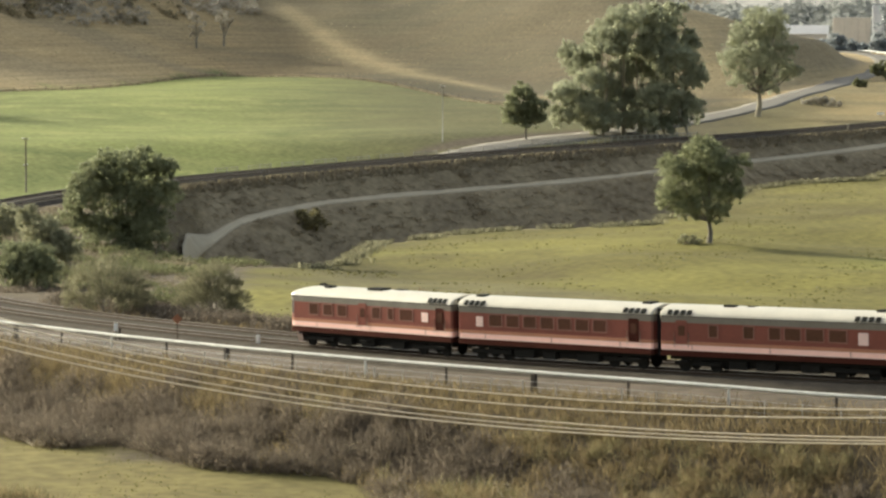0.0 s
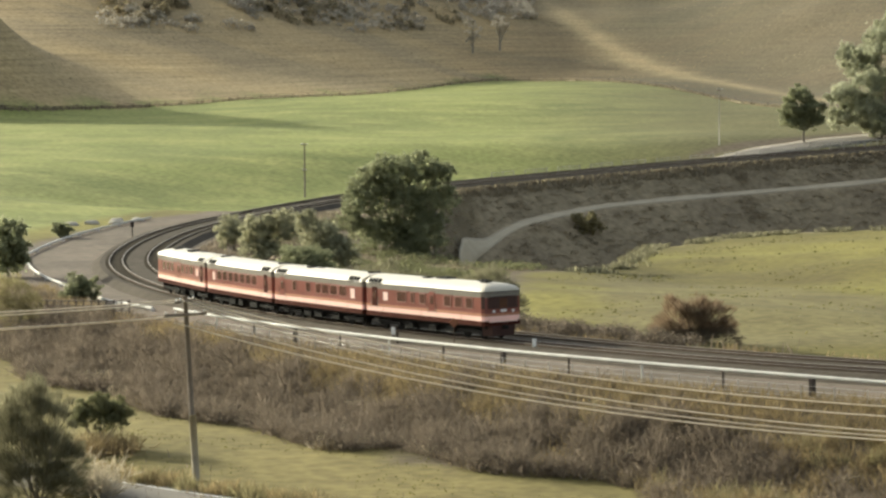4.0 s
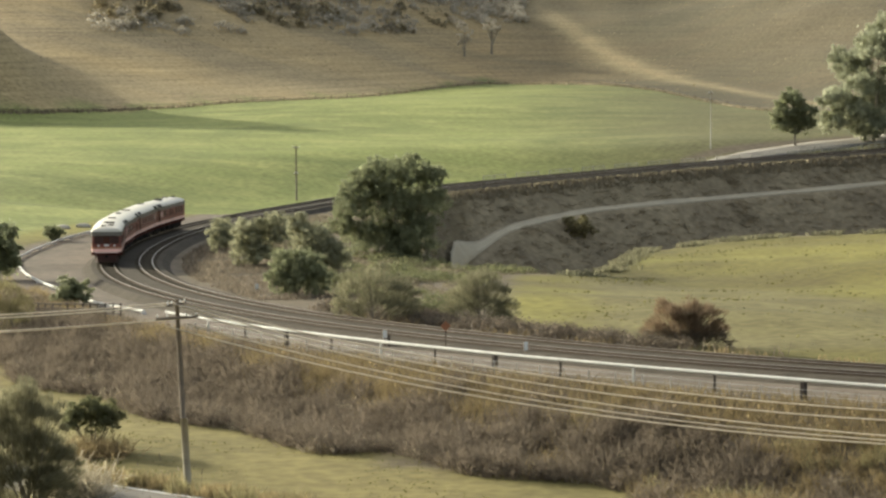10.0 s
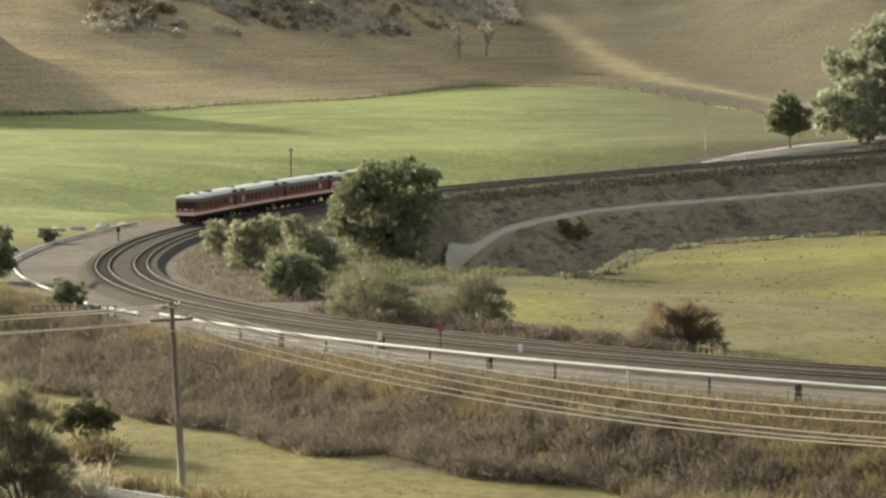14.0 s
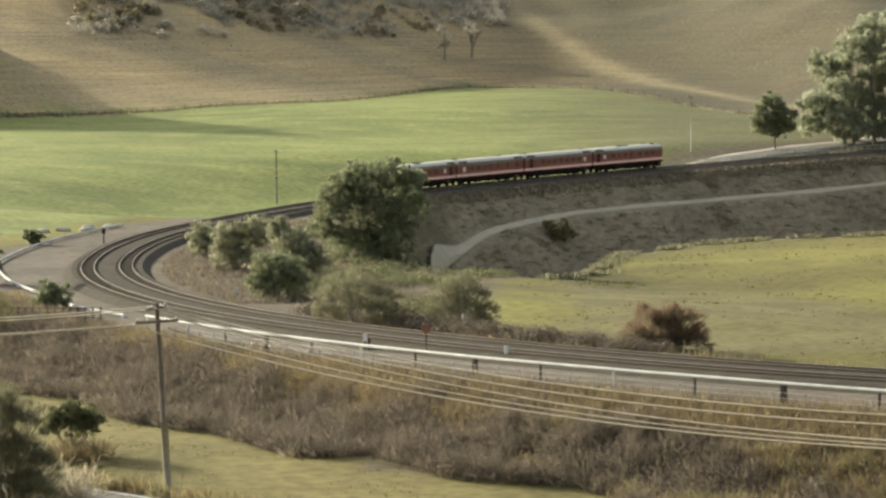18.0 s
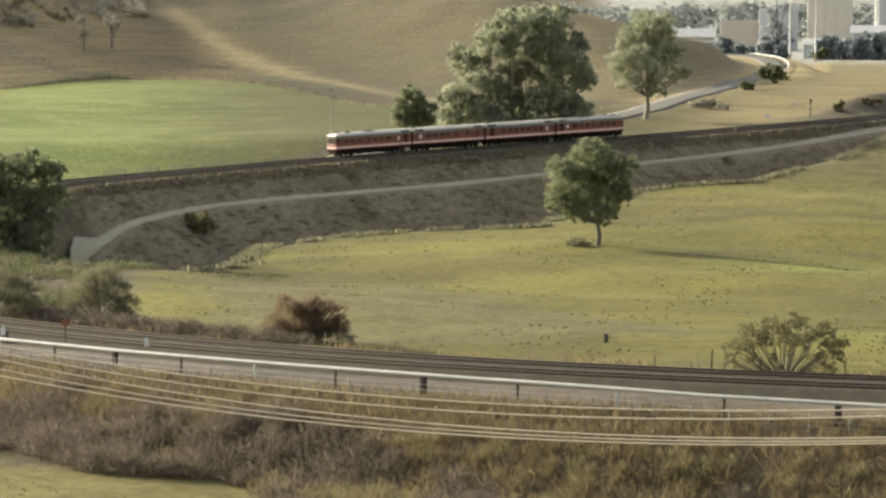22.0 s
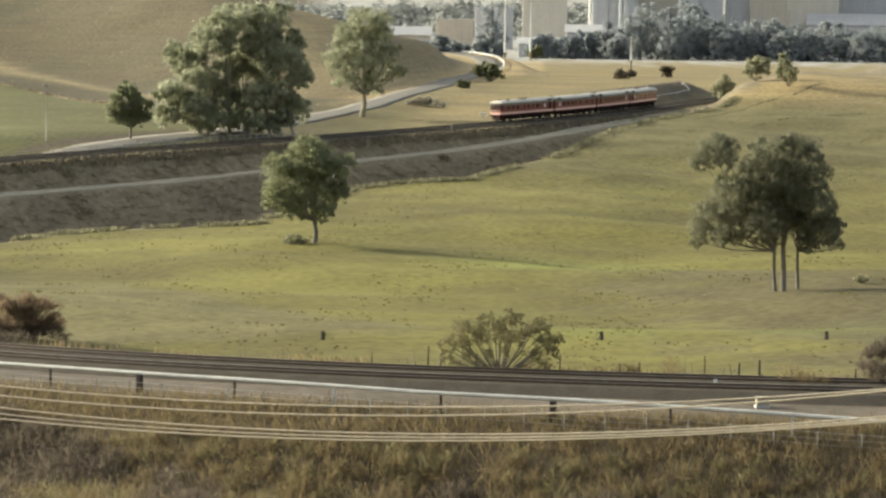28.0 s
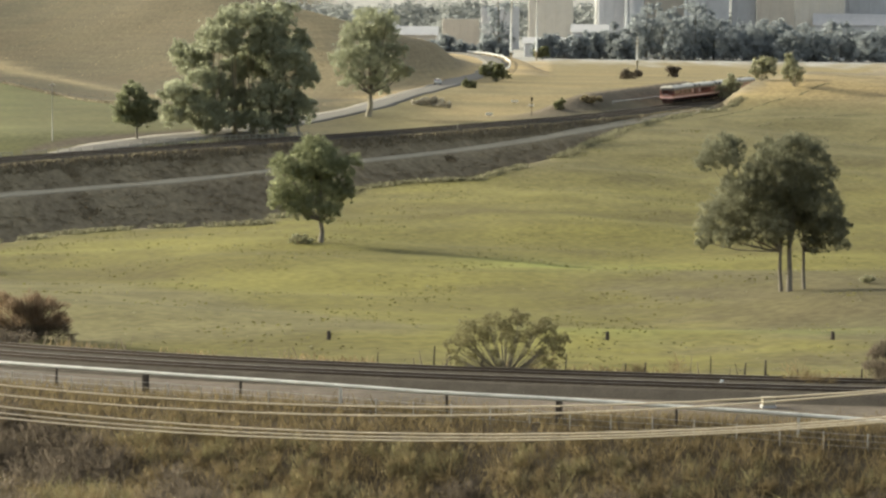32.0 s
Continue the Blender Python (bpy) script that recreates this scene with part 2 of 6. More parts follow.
# ---- materials ----
def material(name, color, rough=0.85, dark=0.55, size=1.0, fine=12.0, bump=0.0, metal=0.0, tint=None, per_piece=0.0, spec=0.3):
    """Procedural surface: colour varied at two scales, with relief."""
    m = bpy.data.materials.new(name)
    m.use_nodes = True
    n, k = m.node_tree.nodes, m.node_tree.links
    b = n["Principled BSDF"]
    b.inputs["Roughness"].default_value, b.inputs["Metallic"].default_value = rough, metal
    b.inputs["Specular IOR Level"].default_value = spec
    co = n.new("ShaderNodeTexCoord")
    a1, a2 = n.new("ShaderNodeTexNoise"), n.new("ShaderNodeTexNoise")
    a1.inputs["Scale"].default_value, a2.inputs["Scale"].default_value = size, size * fine
    a1.inputs["Detail"].default_value = a2.inputs["Detail"].default_value = 5
    for a in (a1, a2):
        k.new(co.outputs["Object"], a.inputs["Vector"])
    mix = n.new("ShaderNodeMix")
    mix.data_type = "RGBA"
    c = Vector(color)
    lo = Vector(tint) if tint else c * dark
    mix.inputs["A"].default_value, mix.inputs["B"].default_value = (*lo, 1), (*c, 1)
    ramp = n.new("ShaderNodeMapRange")
    ramp.inputs["From Min"].default_value, ramp.inputs["From Max"].default_value = 0.33, 0.62
    add = n.new("ShaderNodeMath")
    add.operation = "ADD"
    half = n.new("ShaderNodeMath")
    half.operation = "MULTIPLY_ADD"
    half.inputs[1].default_value, half.inputs[2].default_value = 0.5, 0.0
    k.new(a2.outputs["Fac"], half.inputs[0])
    half1 = n.new("ShaderNodeMath")
    half1.operation = "MULTIPLY"
    half1.inputs[1].default_value = 0.5
    k.new(a1.outputs["Fac"], half1.inputs[0])
    k.new(half1.outputs[0], add.inputs[0])
    k.new(half.outputs[0], add.inputs[1])
    k.new(add.outputs[0], ramp.inputs["Value"])
    k.new(ramp.outputs["Result"], mix.inputs["Factor"])
    last = mix.outputs["Result"]
    if per_piece:
        geo = n.new("ShaderNodeNewGeometry")
        hsv = n.new("ShaderNodeHueSaturation")
        mr = n.new("ShaderNodeMapRange")
        mr.inputs["To Min"].default_value, mr.inputs["To Max"].default_value = 1 - per_piece, 1 + per_piece
        k.new(geo.outputs["Random Per Island"], mr.inputs["Value"])
        k.new(mr.outputs["Result"], hsv.inputs["Value"])
        k.new(last, hsv.inputs["Color"])
        last = hsv.outputs["Color"]
    k.new(last, b.inputs["Base Color"])
    if bump:
        bp = n.new("ShaderNodeBump")
        bp.inputs["Strength"].default_value, bp.inputs["Distance"].default_value = bump, 0.05
        k.new(a2.outputs["Fac"], bp.inputs["Height"])
        k.new(bp.outputs["Normal"], b.inputs["Normal"])
    return m


def leaf_material(name, color, shade, vary=0.25):
    """Leaves: each clump of its own tone, a little light coming through."""
    m = material(name, color, 0.75, 0.6, 0.35, 6.0, tint=shade, per_piece=vary, spec=0.25)
    n, k = m.node_tree.nodes, m.node_tree.links
    b = n["Principled BSDF"]
    t = n.new("ShaderNodeBsdfTranslucent")
    src = b.inputs["Base Color"].links[0].from_socket
    k.new(src, t.inputs["Color"])
    mx = n.new("ShaderNodeMixShader")
    mx.inputs["Fac"].default_value = 0.62
    k.new(b.outputs[0], mx.inputs[1])
    k.new(t.outputs[0], mx.inputs[2])
    k.new(mx.outputs[0], n["Material Output"].inputs["Surface"])
    return m


def ground_material():
    """Grass, dry hill, scrub soil and bed dirt, laid out by the sheet's own attributes."""
    m = bpy.data.materials.new("ground_cover")
    m.use_nodes = True
    n, k = m.node_tree.nodes, m.node_tree.links
    b = n["Principled BSDF"]
    b.inputs["Roughness"].default_value = 0.95
    b.inputs["Specular IOR Level"].default_value = 0.1
    co = n.new("ShaderNodeTexCoord")

    def noise_at(scale, detail=6, stretch=None):
        t = n.new("ShaderNodeTexNoise")
        t.inputs["Scale"].default_value, t.inputs["Detail"].default_value = scale, detail
        if stretch:
            mp = n.new("ShaderNodeMapping")
            mp.inputs["Scale"].default_value = stretch
            k.new(co.outputs["Object"], mp.inputs["Vector"])
            k.new(mp.outputs["Vector"], t.inputs["Vector"])
        else:
            k.new(co.outputs["Object"], t.inputs["Vector"])
        return t.outputs["Fac"]

    def slanted(scale, turn, stretch):
        mp = n.new("ShaderNodeMapping")
        mp.inputs["Rotation"].default_value = (0, 0, turn)
        mp.inputs["Scale"].default_value = stretch
        t = n.new("ShaderNodeTexNoise")
        t.inputs["Scale"].default_value, t.inputs["Detail"].default_value, t.inputs["Distortion"].default_value = scale, 5, 0.6
        k.new(co.outputs["Object"], mp.inputs["Vector"])
        k.new(mp.outputs["Vector"], t.inputs["Vector"])
        return t.outputs["Fac"]

    def spread(fac, lo, hi):
        r = n.new("ShaderNodeMapRange")
        r.inputs["From Min"].default_value, r.inputs["From Max"].default_value = lo, hi
        k.new(fac, r.inputs["Value"])
        return r.outputs["Result"]

    def mixed(fac, a, c):
        x = n.new("ShaderNodeMix")
        x.data_type = "RGBA"
        if isinstance(fac, float):
            x.inputs["Factor"].default_value = fac
        else:
            k.new(fac, x.inputs["Factor"])
        for s, v in (("A", a), ("B", c)):
            if isinstance(v, tuple):
                x.inputs[s].default_value = (*v, 1)
            else:
                k.new(v, x.inputs[s])
        return x.outputs["Result"]

    def at(name):
        a = n.new("ShaderNodeAttribute")
        a.attribute_name = name
        return a.outputs["Fac"]

    big, mid = spread(noise_at(0.018), 0.42, 0.58), spread(noise_at(0.09), 0.36, 0.64)
    fine = spread(noise_at(0.9, 8), 0.34, 0.66)
    lines_ = spread(noise_at(1.0, 5, (0.03, 0.03, 1.9)), 0.3, 0.7)
    rows_ = spread(noise_at(0.10, 5, (0.5, 1.1, 1.0)), 0.36, 0.62)
    bands = spread(noise_at(0.03, 4, (0.55, 0.85, 1.0)), 0.36, 0.64)
    spurs = spread(slanted(0.024, -0.75, (0.45, 1.5, 1.0)), 0.40, 0.62)
    pad = mixed(mid, mixed(big, (0.145, 0.163, 0.052), (0.203, 0.22, 0.068)), mixed(rows_, (0.156, 0.17, 0.055), (0.256, 0.262, 0.088)))
    field = mixed(bands, mixed(mid, (0.1, 0.084, 0.032), (0.126, 0.108, 0.036)), mixed(mid, (0.155, 0.136, 0.039), (0.197, 0.174, 0.049)))
    dry = mixed(spurs, mixed(lines_, (0.258, 0.197, 0.114), (0.358, 0.274, 0.152)), mixed(lines_, (0.33, 0.24, 0.12), (0.49, 0.357, 0.177)))
    scrub = mixed(mid, (0.185, 0.15, 0.1), (0.24, 0.196, 0.128))
    verge = mixed(mid, (0.145, 0.12, 0.046), (0.185, 0.152, 0.058))
    dirt = mixed(mid, (0.11, 0.09, 0.07), (0.155, 0.123, 0.095))
    plain = mixed(mid, (0.11, 0.094, 0.045), (0.162, 0.138, 0.068))
    c = field
    c = mixed(at("paddock"), c, pad)
    c = mixed(at("plain"), c, plain)
    c = mixed(at("hill"), c, dry)
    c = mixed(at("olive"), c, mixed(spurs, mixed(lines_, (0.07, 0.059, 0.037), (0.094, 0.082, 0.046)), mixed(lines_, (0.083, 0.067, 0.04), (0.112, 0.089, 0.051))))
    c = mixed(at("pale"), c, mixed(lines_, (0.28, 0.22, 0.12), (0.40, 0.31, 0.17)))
    c = mixed(at("lush"), c, mixed(mid, (0.17, 0.19, 0.05), (0.25, 0.26, 0.07)))
    c = mixed(at("verge"), c, verge)
    c = mixed(at("scrub"), c, scrub)
    c = mixed(at("thicket"), c, mixed(mid, (0.1, 0.079, 0.055), (0.13, 0.102, 0.071)))
    c = mixed(at("dirt"), c, dirt)
    c = mixed(at("far_haze"), c, mixed(mid, (0.30, 0.285, 0.255), (0.42, 0.395, 0.355)))
    dk = n.new("ShaderNodeHueSaturation")
    val = n.new("ShaderNodeMapRange")
    val.inputs["To Min"].default_value, val.inputs["To Max"].default_value = 0.78, 1.18
    k.new(fine, val.inputs["Value"])
    k.new(val.outputs["Result"], dk.inputs["Value"])
    k.new(c, dk.inputs["Color"])
    k.new(dk.outputs["Color"], b.inputs["Base Color"])
    bp = n.new("ShaderNodeBump")
    bp.inputs["Strength"].default_value, bp.inputs["Distance"].default_value = 0.22, 0.16
    k.new(fine, bp.inputs["Height"])
    k.new(bp.outputs["Normal"], b.inputs["Normal"])
    return m


M = {
    "ground": ground_material(),
    "ballast": material("ballast", (0.095, 0.081, 0.065), 1.0, 0.6, 0.6, 14, 0.6, spec=0.03),
    "rail": material("rail_steel", (0.30, 0.26, 0.22), 0.5, 0.6, 2.0, 10, 0.0, 0.7),
    "rust": material("rusty_rail_web", (0.08, 0.058, 0.042), 0.95, 0.6, 2.0, 10, 0.0, spec=0.1),
    "sleeper": material("sleeper_timber", (0.085, 0.07, 0.05), 1.0, 0.6, 1.5, 10, 0.4, per_piece=0.3, spec=0.03),
    "roof": material("cream_roof_paint", (0.54, 0.49, 0.40), 0.42, 0.86, 0.5, 12, spec=0.35),
    "red": material("indian_red_paint", (0.195, 0.056, 0.042), 0.3, 0.75, 0.6, 10, spec=0.45),
    "grey": material("grey_letterboard_paint", (0.20, 0.18, 0.15), 0.4, 0.75, 0.6, 10, spec=0.5),
    "stripe": material("salmon_cream_paint", (0.92, 0.58, 0.50), 0.35, 0.85, 0.6, 10, spec=0.5),
    "buff": material("buff_lining_paint", (0.40, 0.18, 0.11), 0.4, 0.8, 0.8, 10),
    "sole": material("dark_red_solebar", (0.06, 0.02, 0.014), 0.9, 0.6, 0.8, 10, spec=0.03),
    "brown": material("brown_frame_paint", (0.055, 0.024, 0.018), 0.6, 0.7, 0.8, 10),
    "under": material("sooty_underframe", (0.022, 0.021, 0.019), 0.9, 0.6, 2.0, 8, spec=0.08),
    "black": material("black_rubber", (0.012, 0.012, 0.012), 0.8, 0.7, 2.0, 8),
    "glass": material("dark_window_glass", (0.08, 0.027, 0.021), 0.15, 0.6, 0.8, 5, spec=0.6),
    "trim": material("dull_window_metal", (0.26, 0.115, 0.09), 0.45, 0.75, 0.8, 8, spec=0.5),
    "frosted": material("frosted_pink_glass", (0.78, 0.56, 0.50), 0.4, 0.85, 0.8, 8),
    "white": material("white_paint", (0.80, 0.79, 0.75), 0.5, 0.85, 1.0, 10),
    "pipe": material("weathered_white_pipe", (0.62, 0.60, 0.55), 0.8, 0.65, 0.7, 12, spec=0.1),
    "wood": material("weathered_pole_timber", (0.22, 0.18, 0.14), 0.9, 0.5, 1.0, 14, 0.4),
    "pale_wood": material("bleached_timber", (0.36, 0.31, 0.22), 0.9, 0.6, 1.0, 14, 0.4),
    "post": material("dark_post_timber", (0.07, 0.055, 0.045), 0.9, 0.5, 2.0, 10, 0.3),
    "wire": material("cable_metal", (0.60, 0.51, 0.39), 0.5, 0.85, 1.0, 6),
    "mesh": material("galvanised_wire", (0.42, 0.40, 0.37), 0.5, 0.75, 1.0, 8, metal=0.4),
    "asphalt": material("worn_asphalt", (0.205, 0.185, 0.158), 0.95, 0.8, 0.25, 20, 0.2, spec=0.1),
    "path": material("dusty_track", (0.40, 0.35, 0.26), 1.0, 0.8, 0.3, 12, 0.2, spec=0.05),
    "concrete": material("pale_concrete", (0.48, 0.46, 0.45), 0.8, 0.8, 0.05, 10),
    "bark": material("gum_bark", (0.22, 0.19, 0.15), 0.9, 0.5, 1.0, 8, 0.4),
    # leaf and gumleaf are lifted and cooled to stand in for haze.
    "leaf": leaf_material("dark_green_leaves", (0.28, 0.287, 0.165), (0.225, 0.237, 0.14), 0.12),
    "duskleaf": leaf_material("dusky_gum_leaves", (0.228, 0.222, 0.145), (0.19, 0.187, 0.125), 0.12),
    "gumleaf": leaf_material("olive_gum_leaves", (0.395, 0.4, 0.275), (0.34, 0.345, 0.238), 0.12),
    "pale": leaf_material("pale_olive_leaves", (0.40, 0.385, 0.25), (0.27, 0.265, 0.17)),
    "rustleaf": leaf_material("rusty_brown_twigs", (0.235, 0.163, 0.102), (0.16, 0.12, 0.082)),
    "twig": leaf_material("grey_brown_brush", (0.19, 0.155, 0.115), (0.125, 0.102, 0.078)),
    "straw": leaf_material("straw_dry_grass", (0.262, 0.203, 0.106), (0.19, 0.149, 0.079)),
    "scrub": leaf_material("dull_scrub_leaves", (0.275, 0.232, 0.155), (0.228, 0.193, 0.13), 0.1),
    "bushleaf": leaf_material("brown_green_leaves", (0.22, 0.205, 0.125), (0.15, 0.14, 0.09)),
    "darkleaf": leaf_material("dense_dark_leaves", (0.19, 0.19, 0.095), (0.14, 0.142, 0.075), 0.15),
    "thornleaf": leaf_material("thorn_bush_leaves", (0.26, 0.232, 0.12), (0.18, 0.162, 0.088)),
    "reed": leaf_material("olive_reeds", (0.232, 0.202, 0.104), (0.175, 0.154, 0.083)),
    "rust_paint": material("rusty_paint", (0.30, 0.13, 0.07), 0.8, 0.6, 1.0, 8),
    "silver": material("silver_car_paint", (0.55, 0.56, 0.56), 0.35, 0.85, 1.0, 8, spec=0.5),
    # Works and far leaves take pale colours that stand in for distance haze.
    "hazed_grey": material("hazed_grey_cladding", (0.58, 0.57, 0.57), 0.85, 0.85, 0.03, 12),
    "hazed_tan": material("hazed_tan_cladding", (0.60, 0.53, 0.44), 0.85, 0.85, 0.03, 12),
    "hazed_cream": material("hazed_cream_cladding", (0.68, 0.62, 0.53), 0.85, 0.86, 0.03, 12),
    "hazed_belt_leaf": leaf_material("hazed_distant_leaves", (0.35, 0.37, 0.37), (0.31, 0.325, 0.33), 0.06),
    "hazed_far_leaf": leaf_material("hazed_wood_leaves", (0.30, 0.305, 0.285), (0.25, 0.255, 0.24), 0.1),
    "fieldgrass": leaf_material("field_grass", (0.15, 0.135, 0.05), (0.115, 0.105, 0.042)),
    "tawny": leaf_material("tawny_dry_grass", (0.235, 0.178, 0.094), (0.185, 0.14, 0.076)),
    "bleached": leaf_material("bleached_dead_reeds", (0.40, 0.345, 0.25), (0.29, 0.25, 0.18)),
    "brush": leaf_material("dead_grey_brush", (0.16, 0.128, 0.096), (0.12, 0.097, 0.074), 0.25),
    # Hill scrub is raised in tone to stand in for haze.
    "hillscrub": leaf_material("grey_hill_scrub", (0.42, 0.38, 0.31), (0.35, 0.32, 0.262), 0.1),
    "tussock": leaf_material("dry_tussock", (0.30, 0.25, 0.15), (0.22, 0.185, 0.115)),
    "rock": material("pale_rock", (0.42, 0.39, 0.33), 0.9, 0.6, 0.8, 8, 0.4),
}


# ---- building helpers ----
def mesh_of(name, verts, faces, mat, smooth=False):
    me = bpy.data.meshes.new(name)
    me.from_pydata([tuple(map(float, v)) for v in verts], [], [tuple(map(int, f)) for f in faces])
    if mat is not None:
        me.materials.append(mat)
    if smooth:
        me.polygons.foreach_set("use_smooth", [True] * len(me.polygons))
    me.update()
    return me


def part(name, me, parent=None, label="", at=None):
    """Links a mesh as one object under a thing or a part."""
    ob = new(name, me)
    if parent is not None:
        ob.parent = parent
    if at is not None:
        ob.matrix_basis = at
    if label:
        tagged(ob, label)
    return ob


def thing(name, at, label, category, group="", kind=""):
    ob = new(name)
    ob.empty_display_size = 0.2
    ob.matrix_basis = at
    return tagged(ob, label, category, group, kind)


def box_data(x0, x1, y0, y1, z0, z1, c=0.0):
    """A box with its long edges cut by c."""
    bm = bmesh.new()
    bmesh.ops.create_cube(bm, size=1.0, matrix=Matrix.LocRotScale(((x0 + x1) / 2, (y0 + y1) / 2, (z0 + z1) / 2), None, (x1 - x0, y1 - y0, z1 - z0)))
    if c:
        bmesh.ops.bevel(bm, geom=bm.edges[:], offset=c, segments=1, affect="EDGES", profile=0.5)
    v = [p.co[:] for p in bm.verts]
    bm.verts.index_update()
    f = [[p.index for p in q.verts] for q in bm.faces]
    bm.free()
    return v, f


def box(name, x0, x1, y0, y1, z0, z1, mat, c=0.02):
    return mesh_of(name, *box_data(x0, x1, y0, y1, z0, z1, min(c, 0.4 * min(x1 - x0, y1 - y0, z1 - z0))), mat)


def tube_data(points, radii, n=6):
    """A tube along points with a radius at each, ends closed."""
    pts = [Vector(p) for p in points]
    v, f = [], []
    for i, p in enumerate(pts):
        t = (pts[min(i + 1, len(pts) - 1)] - pts[max(i - 1, 0)]).normalized()
        a = t.cross(Vector((0, 0, 1)) if abs(t.z) < 0.9 else Vector((1, 0, 0))).normalized()
        b = t.cross(a)
        for j in range(n):
            w = 2 * math.pi * j / n
            v.append(p + radii[i] * (math.cos(w) * a + math.sin(w) * b))
    for i in range(len(pts) - 1):
        for j in range(n):
            f.append((i * n + j, i * n + (j + 1) % n, (i + 1) * n + (j + 1) % n, (i + 1) * n + j))
    f.append(tuple(range(n)))
    f.append(tuple(range((len(pts) - 1) * n, len(pts) * n))[::-1])
    return v, f


def tube(name, points, radii, mat, n=6):
    me = mesh_of(name, *tube_data(points, radii, n), mat, True)
    for p in list(me.polygons)[-2:]:
        p.use_smooth = False
    return me


def gather(chunks):
    v, f = [], []
    for a, b in chunks:
        o = len(v)
        v.extend(a)
        f.extend([tuple(i + o for i in q) for q in b])
    return v, f


def quads(name, centres, us, vs, mat, smooth=False):
    """Many four-cornered leaves or blades, from arrays of centres and half-edges."""
    n = len(centres)
    co = np.stack([centres - us - vs, centres + us - vs, centres + us * 0.55 + vs, centres - us * 0.55 + vs], 1).reshape(-1, 3)
    me = bpy.data.meshes.new(name)
    me.vertices.add(4 * n)
    me.vertices.foreach_set("co", co.astype(np.float32).ravel())
    me.loops.add(4 * n)
    me.loops.foreach_set("vertex_index", np.arange(4 * n, dtype=np.int32))
    me.polygons.add(n)
    me.polygons.foreach_set("loop_start", np.arange(0, 4 * n, 4, dtype=np.int32))
    me.update(calc_edges=True)
    me.materials.append(mat)
    return me


def unit(rng, n):
    v = rng.normal(size=(n, 3))
    return v / np.linalg.norm(v, axis=1)[:, None]


def crown_leaves(rng, blobs, count, size, droop=0.3):
    """Leaf centres and half-edges over the skins of blobs (x, y, z, rx, ry, rz)."""
    bl = np.array(blobs, float)
    area = (bl[:, 3] * bl[:, 4] + bl[:, 4] * bl[:, 5] + bl[:, 3] * bl[:, 5])
    pick = rng.choice(len(bl), count, p=area / area.sum())
    d = unit(rng, count)
    d[:, 2] = np.where(d[:, 2] < -0.35, -d[:, 2] * 0.6, d[:, 2])
    rad = rng.uniform(0.55, 1.06, count) ** 0.6
    lump = 1 + 0.16 * np.sin(d[:, 0] * 7 + pick) * np.cos(d[:, 1] * 6 + 2 * pick)
    c = bl[pick, :3] + d * bl[pick, 3:] * (rad * lump)[:, None]
    nrm = d + 0.75 * unit(rng, count)
    nrm[:, 2] += droop
    nrm /= np.linalg.norm(nrm, axis=1)[:, None]
    u = np.cross(nrm, unit(rng, count))
    u /= np.linalg.norm(u, axis=1)[:, None]
    w = np.cross(nrm, u)
    k = size * rng.uniform(0.6, 1.5, count)[:, None]
    return c, u * k * 0.6, w * k


def tufted(rng, blobs, count, size, droop=0.5, per=16):
    """Leaves gathered into small hanging tufts over the skins of blobs, with a sparse filling inside."""
    bl = np.array(blobs, float)
    area = bl[:, 3] * bl[:, 4] + bl[:, 4] * bl[:, 5] + bl[:, 3] * bl[:, 5]
    n = max(1, count // per)
    pick = rng.choice(len(bl), n, p=area / area.sum())
    d = unit(rng, n)
    d[:, 2] = np.where(d[:, 2] < -0.5, -d[:, 2] * 0.7, d[:, 2])
    rad = np.where(rng.uniform(0, 1, n) < 0.22, rng.uniform(0.2, 0.7, n), rng.uniform(0.72, 1.1, n))
    lump = 1 + 0.13 * np.sin(d[:, 0] * 8 + pick) * np.cos(d[:, 1] * 7 + 2 * pick) + 0.1 * np.sin(d[:, 2] * 11 + pick)
    mid = bl[pick, :3] + d * bl[pick, 3:] * (rad * lump)[:, None]
    wide = (0.10 * bl[pick, 3:].mean(1) + size * 1.1) * rng.uniform(0.6, 1.5, n)
    i = np.repeat(np.arange(n), per)
    m = len(i)
    off = rng.normal(0, 0.55, (m, 3)) * wide[i][:, None]
    off[:, 2] = off[:, 2] * 0.85 - droop * np.abs(rng.normal(0, 0.5, m)) * wide[i]
    c = mid[i] + off
    nrm = d[i] + 0.9 * unit(rng, m)
    nrm[:, 2] += 0.35
    nrm /= np.linalg.norm(nrm, axis=1)[:, None]
    w = unit(rng, m)
    w[:, 2] -= droop * 1.6
    w -= nrm * (w * nrm).sum(1)[:, None]
    w /= np.linalg.norm(w, axis=1)[:, None] + 1e-6
    u = np.cross(nrm, w)
    k = size * rng.uniform(0.6, 1.5, m)[:, None]
    return c, u * k * (0.55 - 0.2 * droop), w * k


def gz(x, y):
    return float(ground(np.array([x]), np.array([y]))[0])


